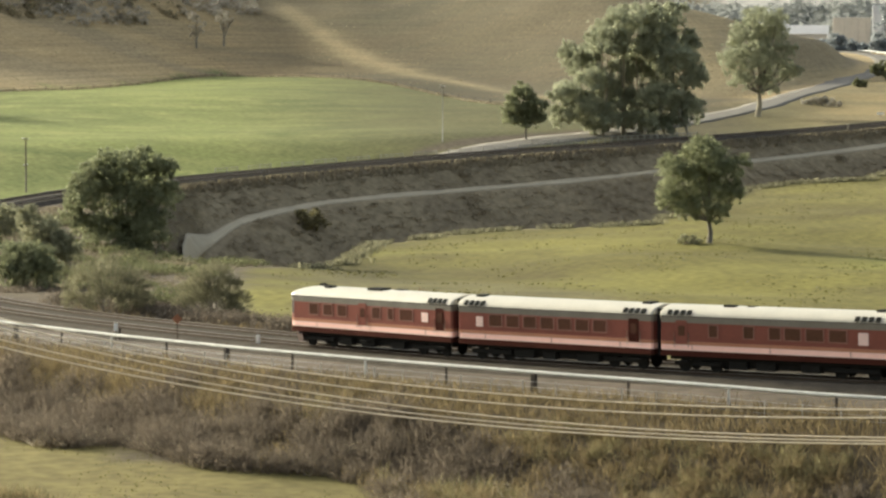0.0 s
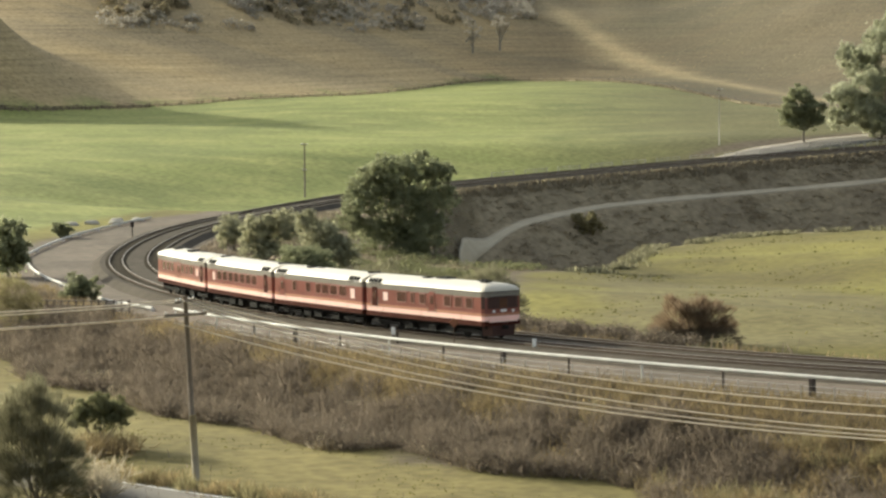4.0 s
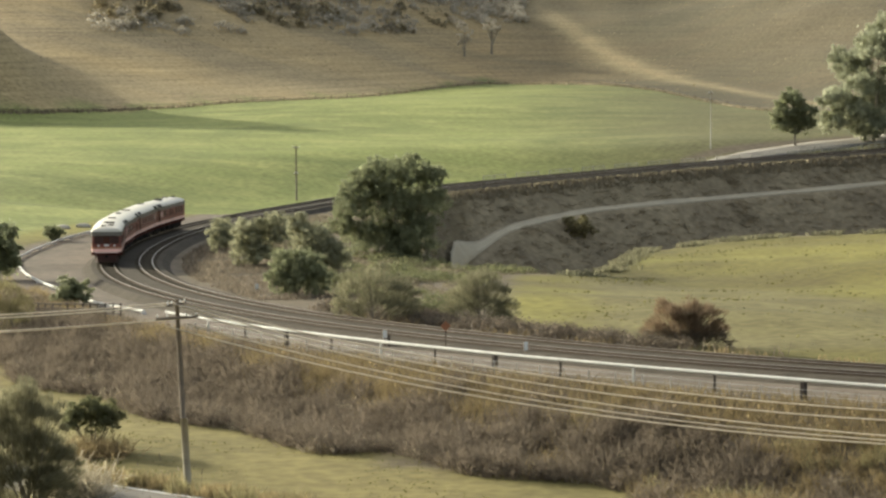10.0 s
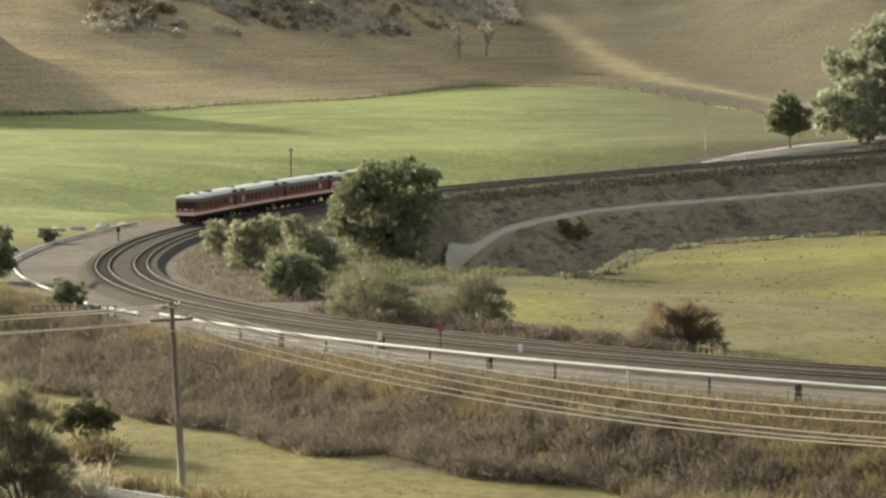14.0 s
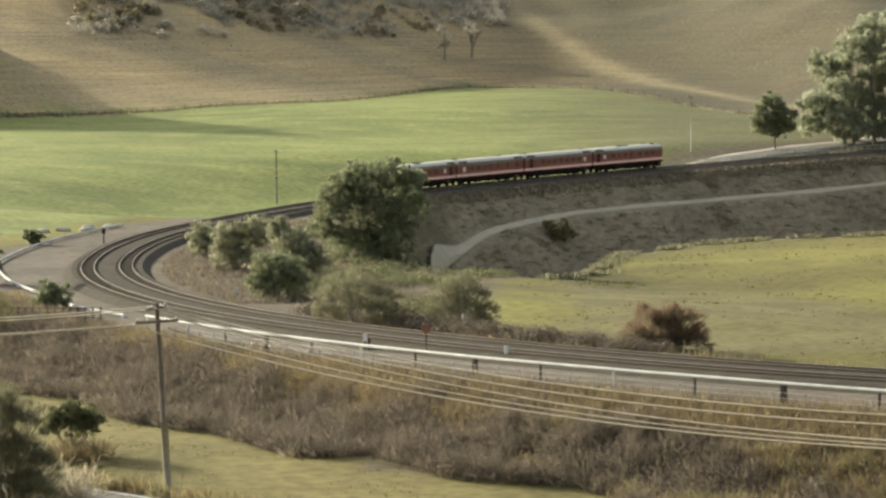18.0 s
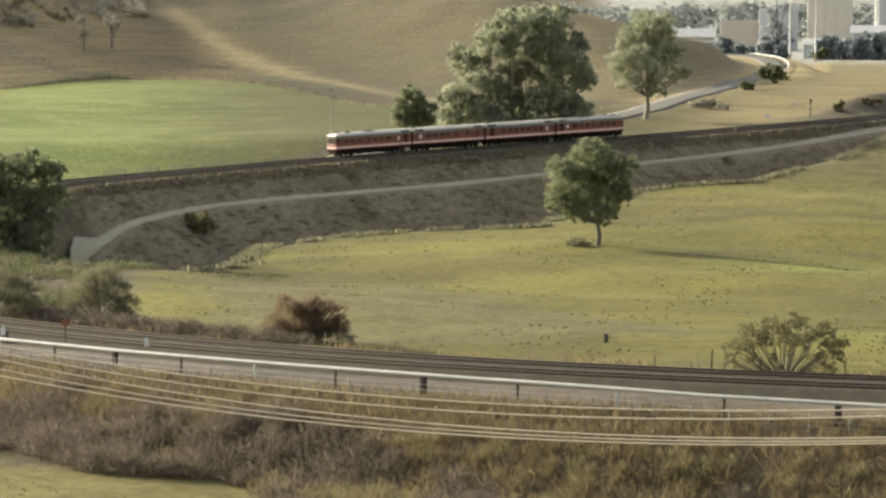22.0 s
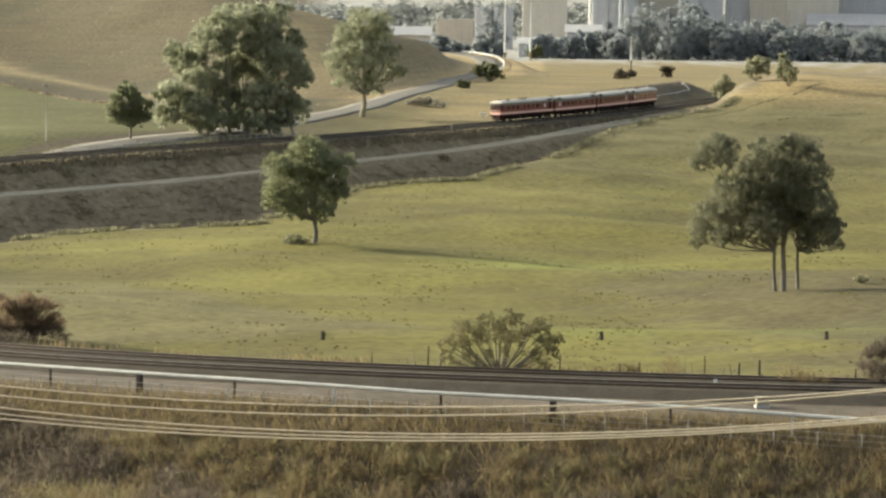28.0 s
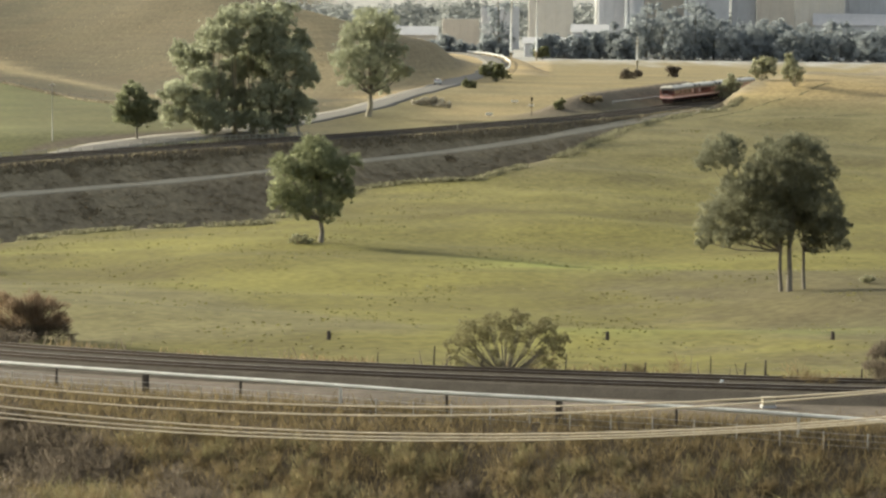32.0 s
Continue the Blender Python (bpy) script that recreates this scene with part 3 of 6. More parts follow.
# ---- the ground: one sheet to the horizon ----
def build_ground():
    turns = np.concatenate([np.arange(-180, -24, 6), np.arange(-24, -17, 0.5), np.arange(-17, 17.6, 0.14), np.arange(18, 26, 0.5), np.arange(26, 180, 6), [180]])
    turns = turns[(turns >= -180) & (turns <= 180)]
    dist = np.concatenate([[0.02, 6, 14, 25, 40, 55, 70, 85, 100, 115, 130, 140], np.arange(148, 215, 1.1), np.arange(215, 320, 1.8),
                           np.arange(320, 430, 2.4), np.arange(430, 640, 1.4), np.arange(640, 1120, 5), np.geomspace(1120, 4900, 36)])
    tt, dd = np.meshgrid(np.radians(turns), dist, indexing="ij")
    x, y = (dd * np.sin(tt)).ravel(), (dd * np.cos(tt)).ravel()
    z = ground(x, y)
    d, turn = np.hypot(x, y), np.degrees(np.arctan2(x, y))
    s, side = near_line(x, y)
    n1, n2 = len(turns), len(dist)
    i, j = np.meshgrid(np.arange(n1 - 1), np.arange(n2 - 1), indexing="ij")
    a = (i * n2 + j).ravel()
    faces = np.stack([a, a + 1, a + n2 + 1, a + n2], 1)
    me = bpy.data.meshes.new("ground")
    me.vertices.add(len(x))
    me.vertices.foreach_set("co", np.stack([x, y, z], 1).astype(np.float32).ravel())
    me.loops.add(faces.size)
    me.loops.foreach_set("vertex_index", faces[:, ::-1].astype(np.int32).ravel())
    me.polygons.add(len(faces))
    me.polygons.foreach_set("loop_start", np.arange(0, faces.size, 4, dtype=np.int32))
    me.polygons.foreach_set("use_smooth", np.ones(len(faces), bool))
    me.update(calc_edges=True)
    rag = waves(x, y, 22, 21) * 3 + waves(x, y, 7, 22) * 1.5
    out = side < 0
    foot = hill_foot(turn)
    hill = ease((d - foot + 2 * rag) / 10) * (out & (s > 150))
    pad = (out & (s > 190)) * ease((-side - np.interp(s, [190, 230, 330, 345], [30, 22, 14, 5])) / 6) * ease((2.4 - turn + 0.05 * rag) / 1.2)
    plain = ease((turn - 1.4 + rag * 0.05) / 1.4)
    plain = np.where(side > 0, 0.9 * ease((y - 370 + rag * 6) / 200), plain * (s > 430))
    plain = np.maximum(plain, 0.75 * (side > 9) * ease((field_depth(x, y, SHADED_BAND) + 2 + 0.4 * rag) / 7))
    plain = np.maximum(plain, 0.85 * (side > 9) * ease((x - 38 + 2 * rag) / 22) * ease((330 - y + 3 * rag) / 50))
    # Far ground round the works painted pale to stand in for haze.
    far_haze = ease((d - 1150 + 30 * rag) / 250) * ease((turn - 3.5) / 1.0)
    hill = hill * (turn < 8.5)
    # Sunlit straw on the knoll and plain painted with the paler hill colour.
    spurland = np.where(side > 0, 0.65 * ease((side - 8) / 6) * ease((s - 618) / 25) * ease((80 - side) / 40), 0.4 * (s > 470) * ease((turn - 5) / 2) * ease((-side - 8) / 6))
    hill = np.maximum(hill, spurland)
    verge = (out & (s <= 190)) * ease((190 - s) / 8)
    rim = np.minimum(field_depth(x, y), np.where(s < 165, side - 9.5, 99))
    scrub_in = (side > 0) * ease((1.5 + 0.5 * rag - rim) / 4)
    thicket = (out & (s < 190)) * ease((side + 24 + rag * 0.7) / 4)
    dirt = ease((SECOND + 3.6 + 0.3 * rag - side) / 1.5) * ease((side + np.interp(s, [0, 150, 195, 230, 300, 340, 345], [9, 9, 13, 16, 14, 7, 5]) + 0.3 * rag) / 2)
    dim = 0.5 * (side > 14) * ease((x - 46 + 2 * rag) / 25) * ease((335 - y + 3 * rag) / 50)
    # Hill's right flank painted darker and greener to tame its sunlit brightness.
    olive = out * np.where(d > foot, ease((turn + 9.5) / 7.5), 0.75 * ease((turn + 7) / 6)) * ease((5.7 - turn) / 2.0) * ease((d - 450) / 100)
    mound = out * np.exp(-((side + 12) / 9) ** 2) * ease((s - 560) / 30) * ease((706 - s) / 20)
    face = out * ease((34 - road_bed(x, y)[0] + rag) / 8) * ease((road_bed(x, y)[0] - 7) / 3) * ease((z - 11.0) / 2) * (turn < 7.3) * ease((d - 720) / 40)
    plough = out * ease((s - 443) / 10) * ease((500 - s) / 10) * ease((side + 21 + (s - 450) * 0.22) / 3) * ease((-side - 15) / 2)
    dirt = np.maximum(dirt, 0.85 * mound)
    # Scrub on the upper hill; the last term darkens the sunlit right flank.
    hollow = hill * (0.3 * ease((turn + 15) / 2) * ease((-2.5 - turn) / 3) * ease((d - foot - 95 + 8 * rag) / 60) + 0.25 * np.exp(-((turn - 1.2) / 2.8) ** 2))
    banks = ease((turn + 7.3) / 1.2) * ease((y - 335) / 30)
    scrub_in, thicket = scrub_in * banks, np.maximum(np.maximum(thicket, plough), scrub_in * (1 - banks))
    scrub_out = np.maximum(hollow, 0.6 * face)
    # sunlit spur flanks painted pale, bleached lower hill, lusher grass in the field's damp
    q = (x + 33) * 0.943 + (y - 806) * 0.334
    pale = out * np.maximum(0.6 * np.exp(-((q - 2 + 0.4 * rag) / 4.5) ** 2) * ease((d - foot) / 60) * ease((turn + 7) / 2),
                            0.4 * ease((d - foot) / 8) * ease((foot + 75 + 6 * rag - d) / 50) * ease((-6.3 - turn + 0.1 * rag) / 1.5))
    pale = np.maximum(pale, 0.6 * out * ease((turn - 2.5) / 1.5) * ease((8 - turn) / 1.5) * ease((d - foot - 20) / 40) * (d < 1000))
    lush = (side > 12) * np.maximum(0.75 * np.exp(-((x - 54 + rag) / 13) ** 2 - ((y - 334) / 15) ** 2), 0.5 * np.exp(-((x - 49) / 16) ** 2 - ((y - 240 + rag) / 7) ** 2))
    for name, val in (("hill", hill), ("paddock", pad), ("plain", plain), ("verge", verge), ("scrub", np.maximum(scrub_in, scrub_out)), ("dirt", dirt), ("far_haze", far_haze), ("olive", np.maximum(olive, dim)), ("pale", pale), ("lush", lush), ("thicket", thicket)):
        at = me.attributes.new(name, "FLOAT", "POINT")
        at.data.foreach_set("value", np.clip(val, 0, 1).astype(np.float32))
    me.materials.append(M["ground"])
    return tagged(new("ground", me), "rolling green paddocks, dry hill and scrubby banks", "ground", kind="structure")


build_ground()


def ribbon(name, s0, s1, step, profile, mat, smooth=False, side=0.0, line=None):
    """A solid strip along the line: profile is a closed loop of (metres right, height over the rail head)."""
    ss = np.arange(s0, s1 + 0.01, step)
    v, f, n = [], [], len(profile)
    for s in ss:
        for p, q in profile:
            x, y, z, _ = on_line(s, side + p)
            v.append((x, y, z + q))
    for i in range(len(ss) - 1):
        for j in range(n):
            f.append((i * n + j, i * n + (j + 1) % n, (i + 1) * n + (j + 1) % n, (i + 1) * n + j))
    f.append(tuple(range(n)))
    f.append(tuple(range((len(ss) - 1) * n, len(ss) * n))[::-1])
    return mesh_of(name, v, f, mat, smooth)


# ballast bed, sleepers and rails of both tracks
tagged(part("ballast", ribbon("ballast", -120, 860, 4, [(-3.4, -1.1), (-1.9, -0.175), (SECOND + 1.9, -0.175), (SECOND + 3.4, -1.1)], M["ballast"])),
       "grey-brown crushed stone ballast under two tracks", "ballast", kind="structure")
SLEEPER = mesh_of("sleeper", *box_data(-0.12, 0.12, -1.25, 1.25, -0.3, -0.15, 0.015), M["sleeper"])
for side in (0.0, SECOND):
    chunks = []
    track = thing("railway_track", pose(0, 0, 0), "steel rails on dark timber sleepers in ballast", "railway track", "tracks round the bend", "structure")
    for s in np.arange(-100, 820, 0.72):
        x, y, z, h = on_line(s, side)
        m = Matrix.Translation((x, y, z)) @ Matrix.Rotation(h, 4, "Z")
        if 20 < s < 236:
            part("sleeper", SLEEPER, track, at=m)
        else:
            v, f = box_data(-0.12, 0.12, -1.25, 1.25, -0.3, -0.15)
            chunks.append(([m @ Vector(p) for p in v], f))
    tagged(part("far_sleepers", mesh_of("far_sleepers", *gather(chunks), M["sleeper"]), track), kind="stuff")
    for r in (-0.75, 0.75):
        web = part("rail", ribbon("rail", -120, 860, 3, [(-0.07, -0.15), (-0.03, -0.02), (0.03, -0.02), (0.07, -0.15)], M["rust"], side=side + r), track, "rusty steel rail")
        part("rail_head", ribbon("rail_head", -120, 860, 3, [(-0.05, -0.02), (-0.05, 0.0), (0.05, 0.0), (0.05, -0.02)], M["rail"], side=side + r), web, "polished running surface")


def draped(name, pts, width, mat, label, category, lift=0.10, step=4.0, taper=0.0):
    """A strip of road or path laid over the ground along points."""
    p = np.array(pts, float)
    seg = np.concatenate([[0], np.cumsum(np.hypot(*np.diff(p, axis=0).T))])
    q = np.arange(0, seg[-1], step)
    x, y = np.interp(q, seg, p[:, 0]), np.interp(q, seg, p[:, 1])
    for _ in range(6):
        x[1:-1], y[1:-1] = (x[:-2] + 2 * x[1:-1] + x[2:]) / 4, (y[:-2] + 2 * y[1:-1] + y[2:]) / 4
    tx, ty = np.gradient(x), np.gradient(y)
    L = np.hypot(tx, ty)
    nx, ny = ty / L, -tx / L
    wob = width * (1 + 0.12 * waves(q, 0 * q, 30, 4))
    if taper:
        wob = wob * np.clip((q[-1] - q) / taper, 0.08, 1)
    cols = np.linspace(-0.5, 0.5, 5)
    v = []
    for c in cols:
        X, Y = x + nx * wob * c, y + ny * wob * c
        Z = np.maximum(ground(X, Y), ground(X + nx, Y + ny)) + lift
        v.append(np.stack([X, Y, Z], 1))
    v = np.array(v)
    lowr = v.copy()
    lowr[:, :, 2] -= 0.6
    n = len(q)
    allv = np.concatenate([v.reshape(-1, 3), lowr.reshape(-1, 3)])
    f = []
    for a in range(4):
        for i in range(n - 1):
            f.append((a * n + i, (a + 1) * n + i, (a + 1) * n + i + 1, a * n + i + 1))
    o = 5 * n
    for i in range(n - 1):
        f.append((i, i + 1, o + i + 1, o + i))
        f.append((4 * n + i + 1, 4 * n + i, o + 4 * n + i, o + 4 * n + i + 1))
    return tagged(part(name, mesh_of(name, allv, f, mat, True)), label, category, kind="structure")


# ---- the train ----
HALF = 1.72          # half the width of a car


def plan(length, round_end):
    """Outline of a car from above, +x the cab end."""
    a, b = length / 2, HALF
    if round_end:
        front = [(a - 0.5, b), (a - 0.16, b * 0.94), (a - 0.02, b * 0.7), (a, b * 0.3)]
    else:
        front = [(a - 0.12, b), (a, b - 0.12)]
    pts = front + [(x, -y) for x, y in front[::-1]]
    return pts + [(-a + 0.12, -b), (-a, -(b - 0.12)), (-a, b - 0.12), (-a + 0.12, b)]


def band(name, outline, z0, z1, out0, out1, mat):
    """A closed belt round the car between two heights."""
    n = len(outline)
    v, f = [], []
    for z, o in ((z0, out0), (z1, out1)):
        for x, y in outline:
            v.append((x + math.copysign(o, x), y + math.copysign(o, y), z))
    for i in range(n):
        j = (i + 1) % n
        f.append((i, n + i, n + j, j))
    f.append(tuple(range(n)))
    f.append(tuple(range(n, 2 * n))[::-1])
    return mesh_of(name, v, f, mat)


def roof_mesh(outline, z0, rise, length, round_end, mat):
    v, f, n, rings = [], [], len(outline), 7
    for k in range(rings):
        a = k / (rings - 1) * 1.45
        for x, y in outline:
            xx = x
            if round_end and x > 0:
                xx = x - 1.7 * (1 - math.cos(a))
            v.append((xx, y * math.cos(a) * 1.01, z0 + rise * math.sin(a)))
    for k in range(rings - 1):
        for i in range(n):
            j = (i + 1) % n
            f.append((k * n + i, (k + 1) * n + i, (k + 1) * n + j, k * n + j))
    f.append(tuple(range(n)))
    f.append(tuple(range((rings - 1) * n, rings * n))[::-1])
    return mesh_of("roof", v, f, mat, False)


def bogie(car, x):
    b = part("bogie", gather_mesh("bogie", [box_data(-1.7, 1.7, -1.25, -1.1, 0.45, 0.75, 0.03), box_data(-1.7, 1.7, 1.1, 1.25, 0.45, 0.75, 0.03),
                                            box_data(-0.3, 0.3, -1.2, 1.2, 0.5, 0.95, 0.03)], M["under"]), car, "sooty steel bogie", pose(x, 0, 0))
    for wx in (-1.15, 1.15):
        for wy in (-0.78, 0.78):
            v, f = tube_data([(0, -0.07, 0), (0, 0.07, 0)], [0.44, 0.44], 14)
            part("wheel", mesh_of("wheel", v, f, M["under"]), b, "dark steel wheel", pose(wx, wy, 0.44))


def gather_mesh(name, chunks, mat):
    return mesh_of(name, *gather(chunks), mat)


def pane(car, x0, x1, z0, z1, mat="glass", name="window"):
    for sy in (1, -1):
        y = sy * HALF
        w = part(name, box(name, x0, x1, min(y, y + sy * 0.02), max(y, y + sy * 0.02), z0, z1, M[mat], 0.008), car)
        if name == "window" and mat == "glass":
            ya, yb = min(y, y + sy * 0.03), max(y, y + sy * 0.03)
            part("sill", box("sill", x0 - 0.07, x1 + 0.07, ya, yb, z0 - 0.06, z0, M["trim"], 0.0), w, "dull metal window sill")
            part("frame", gather_mesh("frame", [box_data(x0 - 0.06, x0, ya, yb, z0, z1), box_data(x1, x1 + 0.06, ya, yb, z0, z1), box_data(x0 - 0.06, x1 + 0.06, ya, yb, z1, z1 + 0.05)], M["trim"]), w, "dull metal window frame")


def rail_car(length, cab, label, wins, doors, pale, vents, seed):
    rng = random.Random(seed)
    body = length - 0.4
    car = thing("rail_car", pose(0, 0, 0), label, "rail car", "cars of the passing train")
    o = plan(body, cab)
    part("solebar", band("solebar", o, 1.12, 1.49, -0.05, 0.0, M["sole"]), car, "dark red-brown solebar")
    part("stripe", band("stripe", o, 1.49, 1.86, 0.0, 0.0, M["stripe"]), car, "glossy salmon-cream waist band")
    part("lining", band("lining", o, 1.86, 2.08, 0.012, 0.012, M["buff"]), car, "thin buff lining")
    part("side_wall", band("side_wall", o, 2.08, 3.30, 0.0, 0.0, M["red"]), car, "glossy Indian red side wall")
    part("letterboard", band("letterboard", o, 3.30, 3.74, 0.0, -0.04, M["grey"]), car, "dull grey band below the eaves")
    part("roof", roof_mesh([(x + math.copysign(0.06, x) * 0.3, y * 1.02) for x, y in o], 3.74, 0.62, body, cab, M["roof"]), car, "cream-white curved roof")
    part("gutter", band("gutter", o, 3.70, 3.75, 0.05, 0.05, M["under"]), car)
    for x0, x1 in wins:
        pane(car, x0, x1, 2.44, 3.2)
    for x0, x1, z0, z1 in pale:
        pane(car, x0, x1, z0, z1, "frosted", "frosted_window")
    for x in doors:
        for sy in (1, -1):
            # Inner-end doors take the dark solebar colour for an open vestibule's shade.
            d = part("door", box("door", x - 0.40, x + 0.42, min(sy * HALF, sy * (HALF + 0.025)), max(sy * HALF, sy * (HALF + 0.025)), 1.90, 3.45, M["red"] if x > 0 else M["sole"], 0.01), car, "flush passenger door")
            part("door_window", box("door_window", x - 0.24, x + 0.24, min(sy * (HALF + 0.01), sy * (HALF + 0.04)), max(sy * (HALF + 0.01), sy * (HALF + 0.04)), 2.45, 3.1, M["glass"], 0.01), d)
    for x, y, z, lx, ly, lz in vents:
        part("roof_vent", box("roof_vent", x - lx / 2, x + lx / 2, y - ly / 2, y + ly / 2, z, z + lz, M["under"], 0.04), car, "sooty roof vent")
    # panel seams, grab rails and steps
    for x in np.arange(-body / 2 + 2.6, body / 2 - 1.0, 5.6):
        for sy in (1, -1):
            y0, y1 = sorted((sy * HALF, sy * (HALF + 0.008)))
            part("panel_seam", box("panel_seam", x - 0.02, x + 0.02, y0, y1, 1.51, 1.85, M["brown"], 0.0), car)
    for x in doors:
        for sy in (1, -1):
            for e in (-0.52, 0.52):
                part("grab_rail", tube("grab_rail", [(x + e, sy * (HALF + 0.05), 1.7), (x + e, sy * (HALF + 0.05), 2.7)], [0.02, 0.02], M["rail"], 5), car)
            y0, y1 = sorted((sy * (HALF - 0.25), sy * (HALF + 0.02)))
            part("step", box("step", x - 0.4, x + 0.4, y0, y1, 0.72, 0.78, M["under"], 0.01), car)
    # louvres on the roof shoulders at the inner end
    for end in ((-1,) if cab else (-1, 1)):
        for sy in (1, -1):
            for k in range(4):
                x = end * (body / 2 - 0.7 - 0.48 * k)
                m = pose(x, sy * 1.68, 3.965) @ Matrix.Rotation(sy * -0.8, 4, "X")
                part("louvre", box("louvre", -0.17, 0.17, -0.21, 0.21, -0.02, 0.03, M["under"], 0.01), car, at=m)
    part("gangway", box("gangway", -body / 2 - 0.36, -body / 2, -1.15, 1.15, 1.0, 4.15, M["black"], 0.05), car, "black rubber gangway bellows")
    if not cab:
        part("gangway", box("gangway", body / 2, body / 2 + 0.06, -1.15, 1.15, 1.0, 4.15, M["black"], 0.02), car, "black rubber gangway bellows")
    part("underframe", box("underframe", -body / 2 + 0.4, body / 2 - 0.5, -1.3, 1.3, 0.85, 1.14, M["under"], 0.03), car, "sooty underframe")
    # Box added to stop light showing between the underfloor parts.
    part("tank", box("tank", -body * 0.27, body * 0.27, -0.95, 0.95, 0.38, 0.88, M["under"], 0.06), car, "dark box closing the gaps under the floor")
    for x in (-body * 0.16, 0.6, body * 0.17):
        part("equipment_box", box("equipment_box", x - rng.uniform(0.5, 0.9), x + rng.uniform(0.5, 0.9), -1.35, 1.35, 0.32, 0.9, M["under"], 0.05), car, "dark equipment box under the floor")
    for x in (-body * 0.345, body * 0.345):
        bogie(car, x)
    if cab:
        a = body / 2
        for y in (-0.95, 0.0, 0.95):
            part("windscreen", box("windscreen", a - 0.10 - 0.16 * (y != 0), a + 0.02 - 0.16 * (y != 0), y - 0.36, y + 0.36, 2.5, 3.2, M["glass"], 0.02), car, "dark cab windscreen")
        part("windscreen_band", band("windscreen_band", [(a - 0.51, 1.735), (a - 0.17, 1.63), (a - 0.02, 1.22), (a + 0.012, 0.52), (a + 0.012, -0.52), (a - 0.02, -1.22), (a - 0.17, -1.63), (a - 0.51, -1.735)], 2.42, 3.36, 0.0, 0.0, M["brown"]), car, "dark brown band round the cab windows")
        part("visor", band("visor", [(a - 0.4, 1.70), (a + 0.10, 1.25), (a + 0.16, 0.5), (a + 0.16, -0.5), (a + 0.10, -1.25), (a - 0.4, -1.70)], 3.38, 3.46, 0.0, 0.0, M["grey"]), car, "grey visor over the cab windows")
        part("number_box", box("number_box", a - 0.06, a + 0.04, -0.28, 0.28, 2.16, 2.34, M["white"], 0.02), car, "pale box below the windscreen")
        part("coupler", box("coupler", a - 0.2, a + 0.45, -0.16, 0.16, 0.85, 1.15, M["under"], 0.04), car)
        part("buffer_beam", band("buffer_beam", [(a - 0.5, 1.55), (a + 0.12, 1.25), (a + 0.12, -1.25), (a - 0.5, -1.55)], 1.40, 1.70, 0.0, 0.0, M["stripe"]), car, "salmon-cream buffer beam")
        part("pilot", band("pilot", [(a - 1.0, 1.3), (a - 0.1, 1.0), (a - 0.1, -1.0), (a - 1.0, -1.3)], 0.3, 1.15, 0.0, 0.08, M["brown"]), car, "dark brown end apron")
        for y in (-0.9, 0.9):
            v, f = tube_data([(a - 0.15, y, 2.22), (a + 0.03, y, 2.22)], [0.11, 0.11], 10)
            part("marker_lamp", mesh_of("marker_lamp", v, f, M["white"]), car, "round marker lamp")
        part("horn", gather_mesh("horn", [tube_data([(a - 2.1, y, 4.35), (a - 1.4, y, 4.42)], [0.05, 0.13], 8) for y in (-0.5, -0.2)] + [box_data(a - 2.2, a - 2.0, -0.6, -0.1, 4.2, 4.42)], M["under"]), car, "pair of roof horns")
    return car


NOSE = 0.65          # the leading cab is drawn out this much to fit the camera's view
LEN_LEAD, LEN_MID, LEN_TAIL = 16.48, 16.53, 17.5
S_START, SPEED, SLOWING = 90.0, 19.29, -0.01206


def build_train():
    e, m = LEN_LEAD, LEN_MID
    wins_end = [(5.6, 6.5), (4.1, 5.0), (2.6, 3.5), (-0.9, -0.1), (-2.2, -1.7), (-4.2, -2.9)]
    lead = rail_car(e + NOSE, True, "Indian red and cream railcar leading the train, dirty roof vents", [(a - 0.32, b - 0.32) for a, b in wins_end], [0.6, -7.2],
                    [(-6.05, -5.4, 2.4, 3.08)], [(5.3, 0.4, 4.30, 0.7, 0.7, 0.16), (0.4, 0.2, 4.28, 1.5, 1.0, 0.2), (-1.4, -0.3, 4.28, 0.9, 0.6, 0.14)], 1)
    wins_mid = [(4.3 - 1.45 * k, 5.35 - 1.45 * k) for k in range(7)]
    mid1 = rail_car(m, False, "Indian red and cream passenger car with a row of windows", wins_mid, [-6.6],
                    [(5.9, 6.5, 2.35, 3.05)], [(7.0, 0.2, 4.28, 0.6, 0.9, 0.16), (-6.8, 0.0, 4.28, 0.7, 1.0, 0.18)], 2)
    wins_mid2 = [(3.9, 4.5), (1.3, 2.0), (-0.6, 0.2), (-2.0, -0.9), (-3.6, -2.4), (-5.2, -4.0)]
    mid2 = rail_car(m, False, "Indian red and cream buffet car with few windows", wins_mid2, [6.5],
                    [(-6.7, -6.0, 2.3, 3.1)], [(3.6, 0.3, 4.30, 0.8, 0.7, 0.14), (2.2, 0.1, 4.28, 0.5, 0.5, 0.12), (-7.0, 0.0, 4.28, 0.6, 1.0, 0.18)], 3)
    tail = rail_car(LEN_TAIL, True, "Indian red and cream railcar at the tail, cab facing back", [(a + 0.35, b + 0.35) for a, b in wins_end], [1.2, -7.2],
                    [(-5.9, -5.25, 2.4, 3.08)], [(5.3, 0.4, 4.30, 0.7, 0.7, 0.16), (0.4, 0.2, 4.28, 1.5, 1.0, 0.2), (-1.4, -0.3, 4.28, 0.9, 0.6, 0.14)], 4)
    return [(lead, -NOSE, e + NOSE, 0), (mid1, e, m, 0), (mid2, e + m, m, 0), (tail, e + 2 * m, LEN_TAIL, 180)]


TRAIN = build_train()


